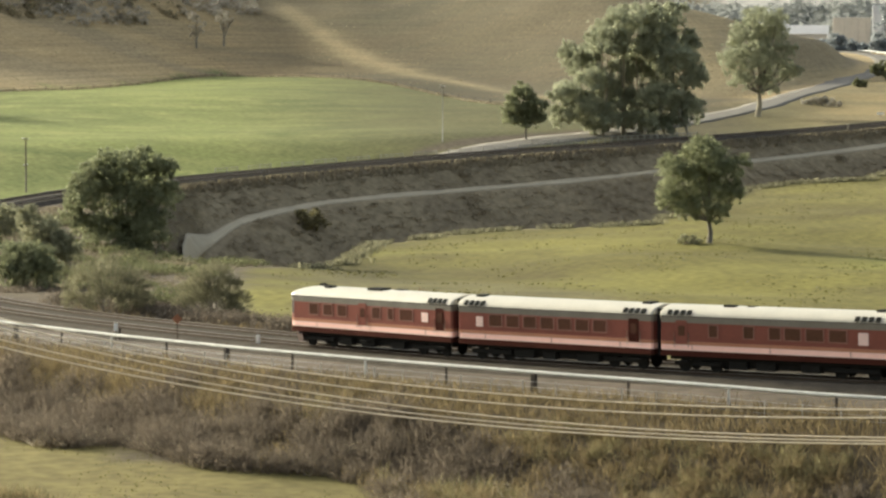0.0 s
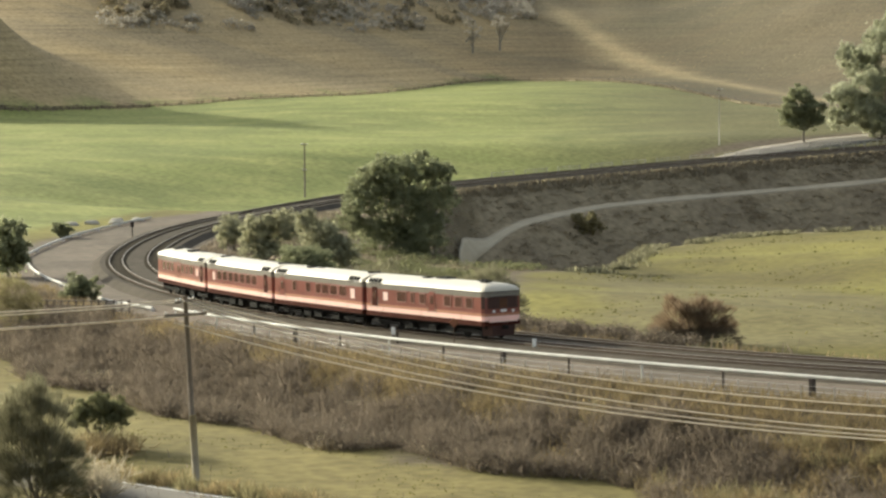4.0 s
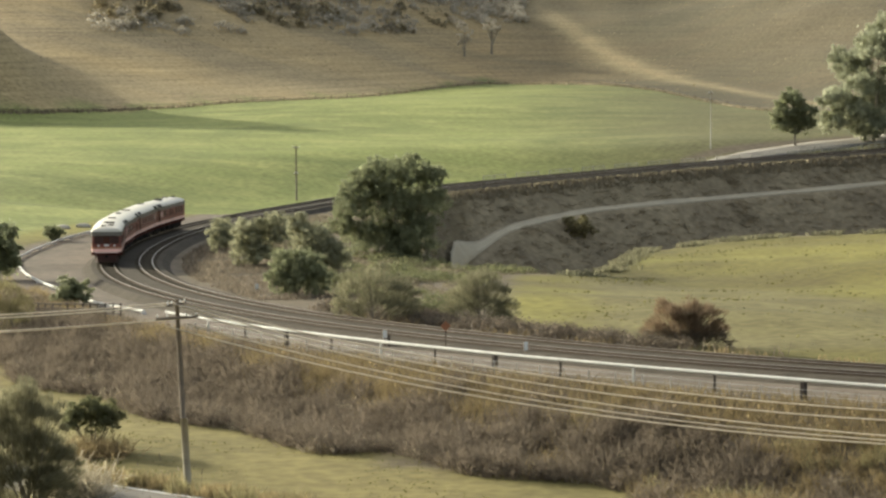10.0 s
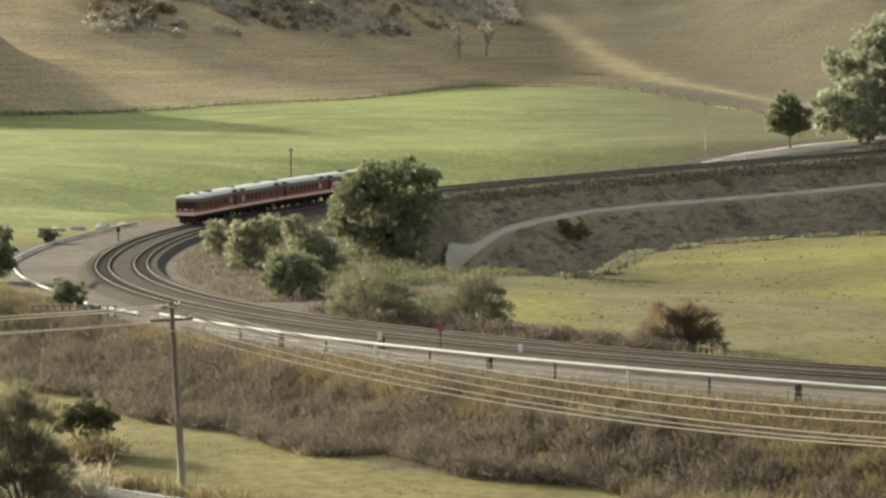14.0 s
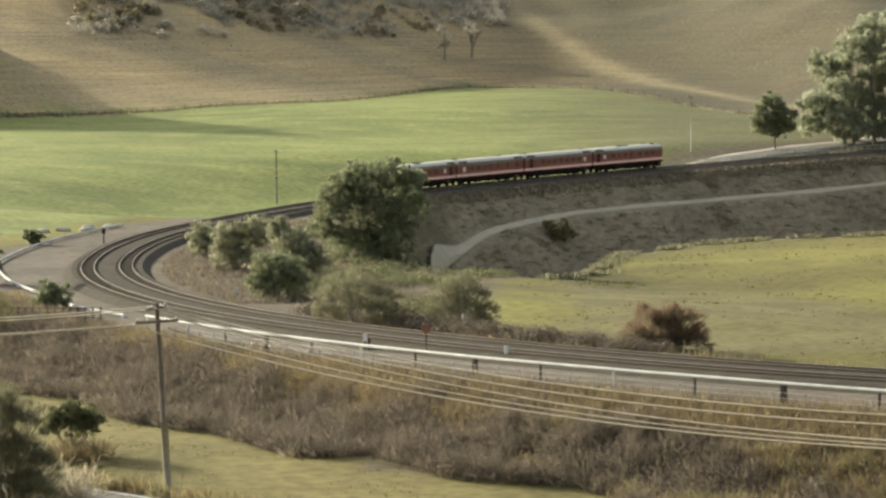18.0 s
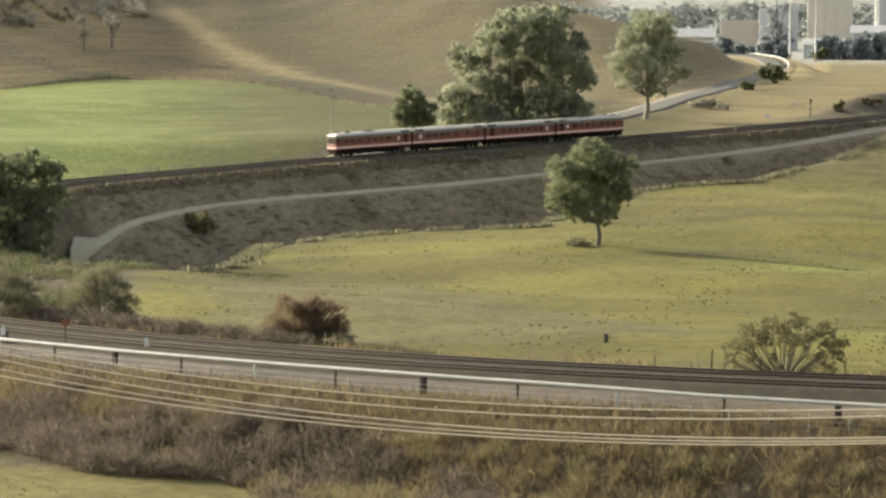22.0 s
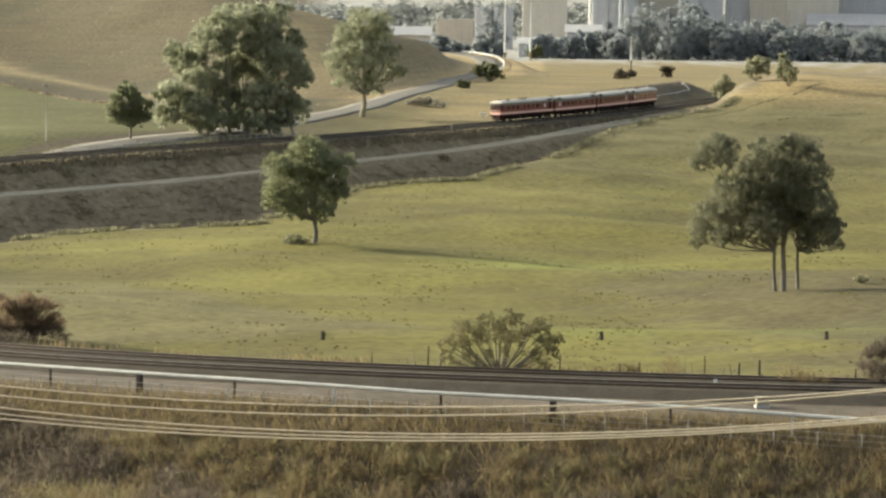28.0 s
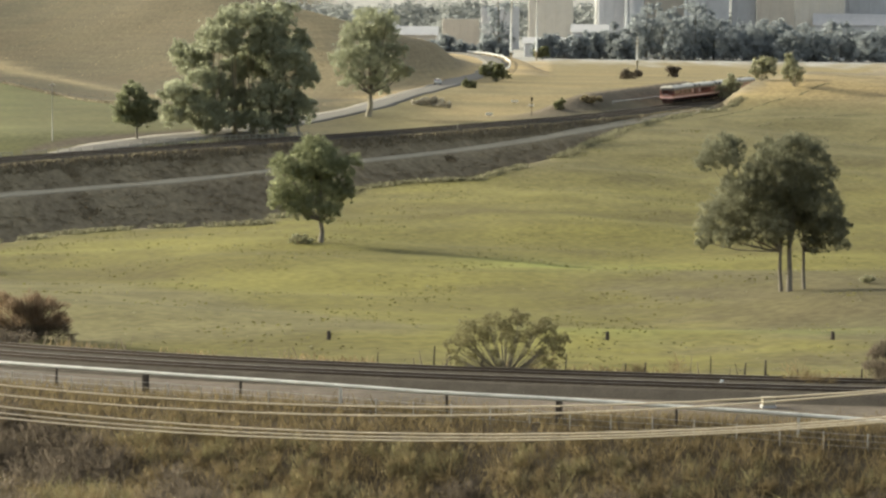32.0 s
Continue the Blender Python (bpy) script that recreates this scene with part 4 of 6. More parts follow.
def train_rows(first, length, turn):
    rows = []
    for i in range(0, 65):
        t = i * 0.5
        s = S_START + SPEED * t + SLOWING * t * t - first - length / 2
        a, b = on_line(s - length * 0.34), on_line(s + length * 0.34)
        x, y, z = ((a[k] + b[k]) / 2 for k in range(3))
        h = math.degrees(math.atan2(b[1] - a[1], b[0] - a[0]))
        up = math.degrees(math.atan2(b[2] - a[2], length * 0.68))
        rows.append((t, pose(x, y, z, 0, 0, h) @ pose(0, 0, 0, 0, -up, 0) @ pose(0, 0, 0, 0, 0, turn)))
    return rows


# ---- plants shaped lump by lump ----
def lumps(blobs, rng, deep=0.75):
    """Lumps (metres right, metres up, radius) given some depth."""
    out, wide = [], max(abs(b[0]) + b[2] for b in blobs)
    for x, z, r in blobs:
        room = max(0.0, wide * deep - r * 0.5) * math.sqrt(max(0.05, 1 - (x / (wide * 1.05)) ** 2))
        for k in range(2):
            y = rng.uniform(-0.75, 0.75) * room
            out.append((x + rng.uniform(-0.1, 0.1) * r, y, z, r * 0.88, r * 0.88, r * 0.82))
            for j in range(6):
                d = unit(rng, 1)[0] * r * rng.uniform(0.8, 1.12)
                q = r * rng.uniform(0.2, 0.42)
                out.append((x + d[0], y + 0.85 * d[1], z + 0.9 * d[2], q, q, q * 0.85))
    return out


def shaped_tree(name, x, y, blobs, label, seed, leaf="leaf", count=5000, size=0.3, stems=(0.0,)):
    rng = np.random.RandomState(seed)
    root = thing(name, pose(x, y, gz(x, y) - 0.05, 0, 0, -math.degrees(math.atan2(x, y))), label, "tree")
    top = max(b[1] for b in blobs)
    low = min(b[1] - 0.6 * b[2] for b in blobs if b[2] > 0.45 * max(c[2] for c in blobs))
    lum = lumps(blobs, rng)
    forks = []
    for i, sx in enumerate(stems):
        sy = rng.uniform(-0.15, 0.15) * top * (len(stems) > 1)
        r0 = top * (0.026 if len(stems) == 1 else 0.017 if i == 0 else 0.011) * rng.uniform(0.85, 1.15)
        fork = (sx * 0.85 + rng.uniform(-0.02, 0.02) * top, sy, max(low * 0.9, 0.18 * top))
        part("trunk", tube("trunk", [(sx, sy, -0.4), (sx + rng.uniform(-0.03, 0.03) * top, sy, fork[2] * 0.5), fork, (fork[0] * 0.8, sy * 0.8, top * 0.75)],
                           [r0 * 1.3, r0, r0 * 0.85, r0 * 0.25], M["pale_wood" if leaf == "gumleaf" else "bark"], 8), root, "pale smooth trunk" if leaf == "gumleaf" else "grey-brown trunk")
        forks.append((fork, r0))
    for c in lum[::14]:
        fork, r0 = min(forks, key=lambda q: abs(q[0][0] - c[0]) + rng.uniform(0, 0.1))
        mid = (0.45 * fork[0] + 0.55 * c[0], 0.5 * fork[1] + 0.5 * c[1], 0.55 * fork[2] + 0.45 * c[2] - 0.02 * top)
        part("limb", tube("limb", [fork, mid, c[:3]], [r0 * 0.5, r0 * 0.33, r0 * 0.1], M["bark"], 5), root)
    part("crown", quads("crown", *tufted(rng, lum, count, size, 0.75 if leaf in ("gumleaf", "duskleaf") else 0.55 if top > 12 else 0.3), M[leaf]), root)
    return root


def shaped_bush(name, x, y, blobs, label, seed, leaf="leaf", count=2000, size=0.2, stems=9, upright=0.3, fan=0.0, base=""):
    rng = np.random.RandomState(seed)
    root = thing(name, pose(x, y, gz(x, y) - 0.05, 0, 0, -math.degrees(math.atan2(x, y))), label, "shrub")
    lum = lumps(blobs, rng)
    chunks = []
    for k in range(stems):
        c = lum[(k * 7) % len(lum)]
        c = [c[0] + rng.uniform(-0.6, 0.6) * c[3], c[1] + rng.uniform(-0.6, 0.6) * c[3], c[2] + rng.uniform(-0.4, 0.7) * c[5]]
        chunks.append(tube_data([(rng.uniform(-0.2, 0.2), rng.uniform(-0.2, 0.2), -0.2), (c[0] * 0.55, c[1] * 0.55, c[2] * 0.45), c], [0.07, 0.045, 0.012] if stems < 20 else [0.04, 0.026, 0.009], 4))
    tagged(part("woody_base", mesh_of("woody_base", *gather(chunks), M["bark"]), root, "forked woody stems"), kind="stuff")
    c, u, v = crown_leaves(rng, lum, count, size, upright) if fan else tufted(rng, lum, count, size, 0.2)
    if fan:
        out = c - np.array([0, 0, -0.3]) + rng.normal(0, 0.35, c.shape)
        out /= np.linalg.norm(out, axis=1)[:, None]
        wide = np.linalg.norm(u, axis=1)[:, None]
        v = out * wide * fan
        u = np.cross(out, unit(rng, len(c)))
        u = u / np.linalg.norm(u, axis=1)[:, None] * wide * 0.28
    if base:
        low = c[:, 2] < np.quantile(c[:, 2], 0.38) + rng.normal(0, 0.25, len(c))
        part("lower_crown", quads("lower_crown", c[low], u[low], v[low], M[base]), root, "bare grey-brown lower twigs")
        c, u, v = c[~low], u[~low], v[~low]
    part("crown", quads("crown", c, u, v, M[leaf]), root)
    return root


# ---- trees and bushes ----
shaped_tree("paddock_tree", 24.7, 358.7, [(-0.8, 10.4, 3.0), (-4.0, 8.6, 2.7), (2.1, 9.3, 2.6), (-4.2, 5.9, 2.4), (-0.1, 6.5, 3.3), (3.0, 6.1, 1.6), (-5.5, 6.1, 1.4), (-1.9, 11.9, 1.7), (1.0, 4.2, 1.7), (-2.6, 4.2, 1.6), (0.3, 12.1, 1.3)], "round dark green tree standing alone in the field", 4, leaf="leaf", count=52000, size=0.11, stems=[0.0])
shaped_tree("gum_tree", 67.6, 282.5, [(0.5, 14.8, 1.9), (2.0, 14.0, 1.7), (-1.8, 14.4, 1.8), (-3.4, 12.4, 1.9), (-0.5, 12.2, 2.6), (2.2, 11.6, 2.2), (-5.4, 10.0, 2.2), (-2.8, 9.8, 2.7), (0.4, 9.4, 2.8), (3.2, 9.0, 2.2), (-7.5, 8.0, 2.0), (-5.0, 7.2, 2.4),
                                      (-2.0, 7.0, 2.5), (1.0, 6.8, 2.4), (3.8, 6.6, 1.9), (-8.4, 6.2, 1.4), (-6.4, 5.6, 1.4), (4.7, 5.3, 1.3), (-4.0, 5.4, 1.3), (-1.4, 5.5, 1.2), (2.6, 5.0, 1.2), (5.3, 6.9, 0.9), (-7.6, 14.2, 1.9), (-6.2, 14.7, 1.4), (-8.5, 13.2, 1.3), (-6.0, 13.3, 1.1), (-8.9, 4.9, 0.7), (5.5, 4.4, 0.6)],
            "broad gum tree with drooping olive foliage on bare stems", 5, leaf="duskleaf", count=120000, size=0.095, stems=[0.0, -0.8, 1.5])
shaped_tree("gum_tree", 21.8, 564.1, [(-8.7, 14.7, 4.1), (-11.2, 8.5, 3.4), (-3.0, 19.2, 4.7), (3.7, 22.4, 4.3), (9.1, 23.5, 2.9), (2.6, 13.5, 5.4), (10.5, 14.7, 4.7), (14.1, 12.4, 2.7), (-6.4, 5.1, 3.8), (7.1, 7.9, 4.7), (13.0, 5.6, 2.9), (-0.8, 7.3, 4.1), (-12.1, 4.0, 2.5), (-1.4, 23.7, 2.5), (12.8, 18.6, 2.5), (-5.9, 11.3, 3.4), (6.0, 18.1, 4.1), (-6.4, 2.5, 2.3), (-2.5, 3.2, 2.7), (4.9, 2.8, 2.7), (9.9, 3.2, 2.7), (1.5, 3.6, 2.3), (-9.3, 6.8, 2.9)], "tall clump of dark gum trees beside the road", 6, leaf="gumleaf", count=110000, size=0.25, stems=[0.0, -4.2, -6.4, 3.7, 8.0, 12.8])
shaped_tree("small_tree", 2.2, 552.0, [(-0.8, 8.9, 2.4), (-2.6, 6.4, 2.2), (1.7, 6.4, 2.2), (-0.4, 4.5, 2.9), (-2.9, 4.2, 1.5), (2.5, 4.2, 1.4)], "small dark tree between paddock and road", 7, leaf="leaf", count=16000, size=0.19, stems=[0.0])
shaped_tree("roadside_tree", 52.2, 611.8, [(-2.5, 16.7, 4.2), (2.5, 17.9, 4.2), (6.1, 14.2, 2.5), (-4.9, 13.0, 3.4), (1.2, 11.8, 4.7), (6.4, 9.6, 2.2), (-3.1, 8.1, 2.7), (2.2, 7.1, 2.5), (0.0, 20.9, 3.4), (3.9, 20.4, 2.9), (8.0, 10.2, 1.5), (-6.1, 10.8, 1.7)], "gum tree with a straight trunk on the dry spur", 8, leaf="gumleaf", count=32000, size=0.2, stems=[0.0])
shaped_tree("creek_tree", -49.4, 357.1, [(0.0, 10.5, 2.6), (-3.6, 9.0, 2.6), (3.6, 9.7, 2.3), (-5.4, 6.5, 2.5), (-0.7, 6.5, 4.0), (4.0, 6.3, 3.0), (-2.5, 2.2, 3.3), (2.5, 2.2, 3.3), (5.6, 10.1, 1.2), (-6.6, 4.5, 1.6), (0.7, 0.0, 2.9), (-2.2, 11.5, 1.4), (1.8, 11.8, 1.4)], "broad dense tree by the creek under the railway", 9, leaf="leaf", count=52000, size=0.15, stems=[0.0, -2.2, 2.2])
shaped_bush("bank_bush", -68.7, 343.2, [(-0.1, 2.8, 1.8), (-1.0, 1.8, 1.4), (1.0, 1.8, 1.7)], "pale olive bush on the bank inside the bend", 11, leaf="pale", count=9000, size=0.1)
shaped_bush("bank_bush", -61.3, 323.2, [(-0.7, 4.1, 1.8), (1.3, 3.6, 2.0), (-1.0, 2.0, 1.8), (0.7, 1.6, 1.7), (2.6, 4.9, 1.7)], "pale olive bush with sunlit tops on the bank", 12, leaf="pale", count=20000, size=0.1)
shaped_bush("bank_bush", -50.7, 307.3, [(-2.5, 5.9, 1.5), (-0.6, 5.1, 1.7), (0.9, 3.7, 1.6), (0.0, 2.5, 2.1), (1.9, 2.2, 1.6), (-1.9, 3.7, 1.6)], "pale olive bush with sunlit tops on the bank", 13, leaf="pale", count=24000, size=0.095)
shaped_bush("bank_bush", -48.9, 280.3, [(-0.6, 3.3, 1.9), (1.1, 3.3, 1.9), (-1.4, 1.9, 1.6), (2.0, 1.9, 1.7), (0.3, 1.6, 2.2)], "dark green bush near the track", 14, leaf="leaf", count=26000, size=0.085)
shaped_bush("trackside_bush", -35.6, 244.4, [(-1.7, 2.9, 1.6), (0.2, 3.4, 1.8), (2.2, 2.7, 1.5), (-2.7, 1.4, 1.3), (-0.2, 1.4, 1.9), (2.2, 1.3, 1.6), (3.5, 1.2, 1.0)], "dense brown-green bush beside the inner track", 15, leaf="bushleaf", count=11000, size=0.11, fan=2.2)
shaped_bush("trackside_bush", -26.3, 245.6, [(0.0, 3.9, 1.3), (-1.2, 2.9, 1.4), (1.2, 2.9, 1.4), (-2.2, 1.6, 1.4), (0.2, 1.6, 1.8), (2.2, 1.5, 1.1), (-3.0, 0.9, 0.9), (1.7, 0.6, 1.3)], "leaning brown and green bush beside the inner track", 16, leaf="bushleaf", count=11000, size=0.11, fan=2.2)
shaped_bush("dead_bush", -7.9, 229.9, [(0.0, 2.6, 1.3), (-1.6, 2.5, 1.3), (1.6, 2.5, 1.3), (-2.5, 1.4, 1.1), (2.6, 1.4, 1.0), (0.0, 1.2, 1.8), (0.7, 3.2, 0.6), (-1.2, 3.0, 0.6), (-2.5, 0.7, 1.2), (0.0, 0.6, 1.7), (2.5, 0.7, 1.2), (-1.2, 0.6, 1.2), (1.4, 0.6, 1.2)], "rusty brown bare bush in the field corner", 17, leaf="rustleaf", count=11000, size=0.11, stems=40, fan=3.2, base="twig")
shaped_bush("bush", -68.6, 266.3, [(-0.3, 1.6, 1.2), (0.8, 1.4, 1.1), (-0.9, 0.7, 0.9), (0.5, 0.6, 1.0)], "dark bush by the white pipe", 18, leaf="leaf", count=8000, size=0.085)
shaped_bush("bush", -96.4, 366.0, [(-0.5, 1.4, 0.9), (0.7, 1.1, 0.8), (0.2, 0.6, 0.9)], "small dark bush at the paddock edge", 19, leaf="leaf", count=3000, size=0.11)
shaped_bush("roadside_bush", -46.6, 186.3, [(-0.2, 3.0, 0.85), (1.0, 2.6, 0.85), (-1.3, 2.4, 0.8), (0.4, 2.2, 0.9), (1.7, 2.2, 0.55), (-0.9, 2.0, 0.8), (0.3, 1.8, 0.7), (-1.6, 1.8, 0.6), (1.3, 1.7, 0.5)], "low dark green tree over dry grass by the road", 20, leaf="darkleaf", count=24000, size=0.05)
shaped_bush("hillside_bush", 104.4, 798.2, [(-2.3, 3.2, 1.9), (1.0, 3.4, 2.1), (2.6, 2.1, 1.6), (-0.6, 1.8, 1.9), (-3.2, 2.7, 1.3)], "dark bush on the dry slope above the line", 21, leaf="darkleaf", count=1428, size=0.36)
shaped_bush("hillside_bush", 88.7, 730.1, [(-0.7, 1.2, 0.9), (0.7, 0.9, 0.9)], "small dark bush on the dry slope", 22, leaf="darkleaf", count=700, size=0.34)
shaped_bush("hillside_bush", 144.1, 667.6, [(0.0, 4.4, 1.9), (-1.1, 2.3, 1.9), (1.4, 2.3, 1.9), (0.5, 6.0, 1.1)], "pale bush beside the track cutting", 23, leaf="pale", count=1499, size=0.31)
shaped_bush("hillside_bush", 149.2, 655.2, [(-1.1, 3.8, 1.6), (1.3, 4.4, 1.6), (0.0, 2.0, 1.9), (-2.2, 2.0, 1.1), (2.3, 2.4, 1.2)], "pale bush on the knoll by the track", 24, leaf="pale", count=1446, size=0.31)
shaped_bush("hillside_bush", 154.0, 642.3, [(-1.1, 5.0, 1.6), (0.3, 3.0, 2.0), (1.8, 2.4, 1.3), (-2.1, 3.0, 1.2), (-1.5, 6.5, 1.1)], "pale bush on the knoll by the track", 25, leaf="pale", count=1412, size=0.30)
shaped_bush("hillside_bush", 155.2, 859.1, [(-1.7, 1.4, 1.6), (1.4, 1.6, 1.4), (-3.5, 0.7, 1.2)], "rough scrub beside the cutting", 26, leaf="twig", count=700, size=0.36)
shaped_bush("hillside_bush", 174.6, 895.1, [(-0.7, 2.4, 1.3), (0.7, 2.0, 1.3), (0.0, 0.9, 1.3)], "rough scrub beside the cutting", 27, leaf="twig", count=700, size=0.36)
shaped_bush("hillside_bush", 193.0, 1306.0, [(-2.3, 2.6, 1.7), (0.6, 3.0, 2.0), (0.9, 5.2, 1.6), (-2.6, 4.0, 1.2)], "dark bush at the foot of the lamp pole", 28, leaf="darkleaf", count=2600, size=0.4)
shaped_bush("hillside_bush", 70.5, 655.0, [(-3.6, 0.6, 0.9), (-1.6, 1.1, 1.1), (0.7, 1.2, 1.2), (2.6, 0.9, 1.0), (4.2, 0.5, 0.8)], "low grey brush by the road", 29, leaf="hillscrub", count=2600, size=0.18)
shaped_bush("hillside_bush", 95.0, 617.7, [(-0.3, 1.0, 0.9), (0.6, 1.5, 0.7), (0.2, 0.6, 0.9)], "small dark bush beside the far track", 61, leaf="darkleaf", count=900, size=0.2)
shaped_bush("hillside_bush", 103.3, 626.5, [(-1.0, 0.9, 0.8), (0.8, 0.7, 0.8), (2.2, 0.9, 0.7)], "rough scrub on the cutting's rim", 62, leaf="tussock", count=900, size=0.2)
shaped_bush("brush_knoll", -34.5, 466.5, [(-0.9, 1.5, 1.4), (0.9, 1.6, 1.5), (2.4, 0.5, 1.4), (0.0, 0.3, 1.5)], "knoll of yellowing brush on the bank", 30, leaf="reed", count=2007, size=0.19)
shaped_bush("roadside_bush", -44.7, 162.5, [(-0.7, 6.2, 1.5), (1.0, 5.6, 1.3), (-1.3, 3.9, 2.0), (0.7, 3.5, 1.7), (2.0, 2.9, 1.2), (-0.3, 1.5, 2.0), (1.7, 1.2, 1.5), (-2.7, 4.9, 2.0), (-2.7, 1.9, 2.0), (0.2, 7.2, 0.7)], "tall olive feathery bush beside the road", 31, leaf="bushleaf", count=30000, size=0.085, upright=0.9, fan=3.5)
shaped_bush("bank_bush", -69.6, 248.9, [(-0.4, 4.1, 1.6), (1.0, 2.7, 1.4), (-0.6, 2.1, 1.9), (0.8, 1.0, 1.2), (-2.2, 3.1, 1.9)], "yellow-olive bush on the end of the bank", 41, leaf="reed", count=6000, size=0.10, fan=2.5)
shaped_bush("thorn_bush", 25.2, 185.8, [(-2.6, 2.9, 0.8), (-0.9, 3.6, 0.8), (0.9, 3.7, 0.8), (2.6, 3.2, 0.8), (3.6, 2.4, 0.65), (-3.5, 2.0, 0.6), (0.0, 3.1, 0.7), (1.9, 3.0, 0.6), (-1.7, 3.0, 0.6), (-3.5, 1.2, 0.45), (3.6, 1.6, 0.5),
                                          (-2.2, 1.4, 0.45), (2.4, 1.5, 0.45), (0.5, 1.9, 0.35), (-0.7, 1.7, 0.35), (-1.3, 2.4, 0.7), (1.3, 2.3, 0.7), (0.0, 2.6, 0.8), (2.8, 2.3, 0.6), (-2.6, 2.3, 0.6), (-3.0, 0.6, 0.4), (3.0, 0.7, 0.4)], "open thorny bush with bare grey stems and green tips", 32, leaf="thornleaf", count=24000, size=0.045, stems=90)
shaped_bush("thorn_bush", 47.5, 173.1, [(-0.1, 2.4, 0.8), (1.0, 2.6, 0.9), (-0.6, 1.5, 0.6), (0.4, 1.1, 0.9), (1.9, 1.9, 1.1)], "bare grey-brown thorn bush by the rails", 33, leaf="twig", count=6000, size=0.085, stems=30, fan=3.0)
shaped_tree("edge_tree", -85.6, 301.1, [(0.8, 5.0, 1.5), (-0.5, 3.8, 2.1), (1.1, 2.8, 1.4), (-0.2, 1.6, 1.8), (1.5, 1.9, 0.9)], "dark tree at the edge of the paddock", 34, leaf="leaf", count=4000, size=0.25, stems=[0.0])
shaped_bush("field_shrub", 76.8, 286.4, [(-0.3, 0.5, 0.4), (0.4, 0.4, 0.4)], "small dark shrub in the field", 51, leaf="pale", count=500, size=0.12)
shaped_bush("field_shrub", 22.1, 357.3, [(-0.7, 0.7, 0.6), (0.4, 0.5, 0.6), (1.3, 0.3, 0.4), (-1.2, 0.3, 0.4)], "yellow-green weeds at the foot of the tree", 52, leaf="pale", count=900, size=0.12)
# ---- roads and paths ----
draped("road", ROAD, 8.0, M["asphalt"], "pale worn two-lane country road", "road", lift=0.12, step=3.0)
draped("path", [tuple(float(v) for v in on_line(q, float(np.interp(q, BENCH_S, BENCH_SIDE)) + 0.2)[:2]) for q in range(632, 348, -6)] + [(-49.3, 430.0), (-48.0, 412.0), (-44.5, 385.0), (-41.5, 358.0)],
       2.2, M["path"], "dusty vehicle track along the bank", "path", lift=0.05, step=2.0, taper=75)
draped("lane", [(-60, 186), (-50, 176.5), (-43.0, 170.4), (-37.0, 166.5), (-28, 161), (-10, 152), (20, 140)], 5.5, M["asphalt"], "narrow sealed lane in the foreground", "road", lift=0.08, step=1.5)
draped("edge_line", [(-60, 189), (-50, 179.3), (-43.0, 173.0), (-37.0, 169.0), (-28, 163.6), (-10, 154.6), (20, 142.6)], 0.18, M["white"], "white painted edge line of the lane", "road marking", lift=0.10, step=1.5)

# ---- white pipeline along the track, on posts ----
def side_of_pipe(s):
    return float(np.interp(s, [-30, 15, 29, 40, 56, 72, 94, 132], [-12.6, -11.4, -10.5, -10.1, -9.3, -8.8, -8.7, -8.6]))


def build_pipe():
    pipe = thing("pipeline", pose(0, 0, 0), "weathered white steel pipe carried along the railway on posts", "pipeline")
    ss = np.arange(-30, 141, 2.5)
    pts = []
    for s in ss:
        x, y, z, h = on_line(s, side_of_pipe(s))
        pts.append((x, y, gz(x, y) + 1.3))
    for a in range(0, len(pts) - 1, 6):
        part("pipe_length", mesh_of("pipe_length", *tube_data(pts[a:a + 7], [0.125] * len(pts[a:a + 7]), 12), M["pipe"]), pipe)
    for i, s in enumerate(np.arange(-28, 140, 6.9)):
        x, y, z, h = on_line(s, side_of_pipe(s))
        g = gz(x, y)
        w = 0.17 if i % 4 == 1 else 0.07
        part("post", box("post", -w, w, -w, w, -0.3, 1.2, M["post"] if i % 4 != 3 else M["pipe"], 0.02), pipe, "dark support post", pose(x, y, g, 0, 0, math.degrees(h)))
    fence = thing("wire_fence", pose(0, 0, 0), "galvanised wire fence with thin posts below the pipe", "fence")
    for s in np.arange(-10, 134, 2.4):
        x, y, z, h = on_line(s, side_of_pipe(s) - 0.8)
        g = gz(x, y)
        part("post", box("post", -0.035, 0.035, -0.035, 0.035, -0.2, 1.05, M["mesh"], 0.01), fence, at=pose(x, y, g))
    for k in (0.3, 0.65, 1.0):
        pts = []
        for s in np.arange(-10, 134, 2.4):
            x, y, z, h = on_line(s, side_of_pipe(s) - 0.85)
            pts.append((x, y, gz(x, y) + k))
        part("wire", tube("wire", pts, [0.014] * len(pts), M["mesh"], 4), fence)
    kerb = thing("low_pipe", pose(0, 0, 0), "low white pipe curving round the outside of the bend", "pipeline")
    pts = []
    for s in np.arange(154, 303, 3):
        side = float(np.interp(s, [154, 166, 186, 217, 233, 300], [-5.9, -7.2, -7.2, -9.8, -11.5, -11.4]))
        x, y, z, h = on_line(s, side)
        pts.append((x, y, gz(x, y) + 0.3))
    for a in range(0, len(pts) - 1, 6):
        part("pipe_length", mesh_of("pipe_length", *tube_data(pts[a:a + 7], [0.14] * len(pts[a:a + 7]), 10), M["pipe"]), kerb)
    for p in pts[::3]:
        part("block", box("block", -0.2, 0.2, -0.2, 0.2, -0.5, -0.12, M["concrete"], 0.02), kerb, at=pose(*p))


build_pipe()

# ---- power poles and cables ----
POLE_A, POLE_B = (-37.6, 174.5), (44.0, 128.0)


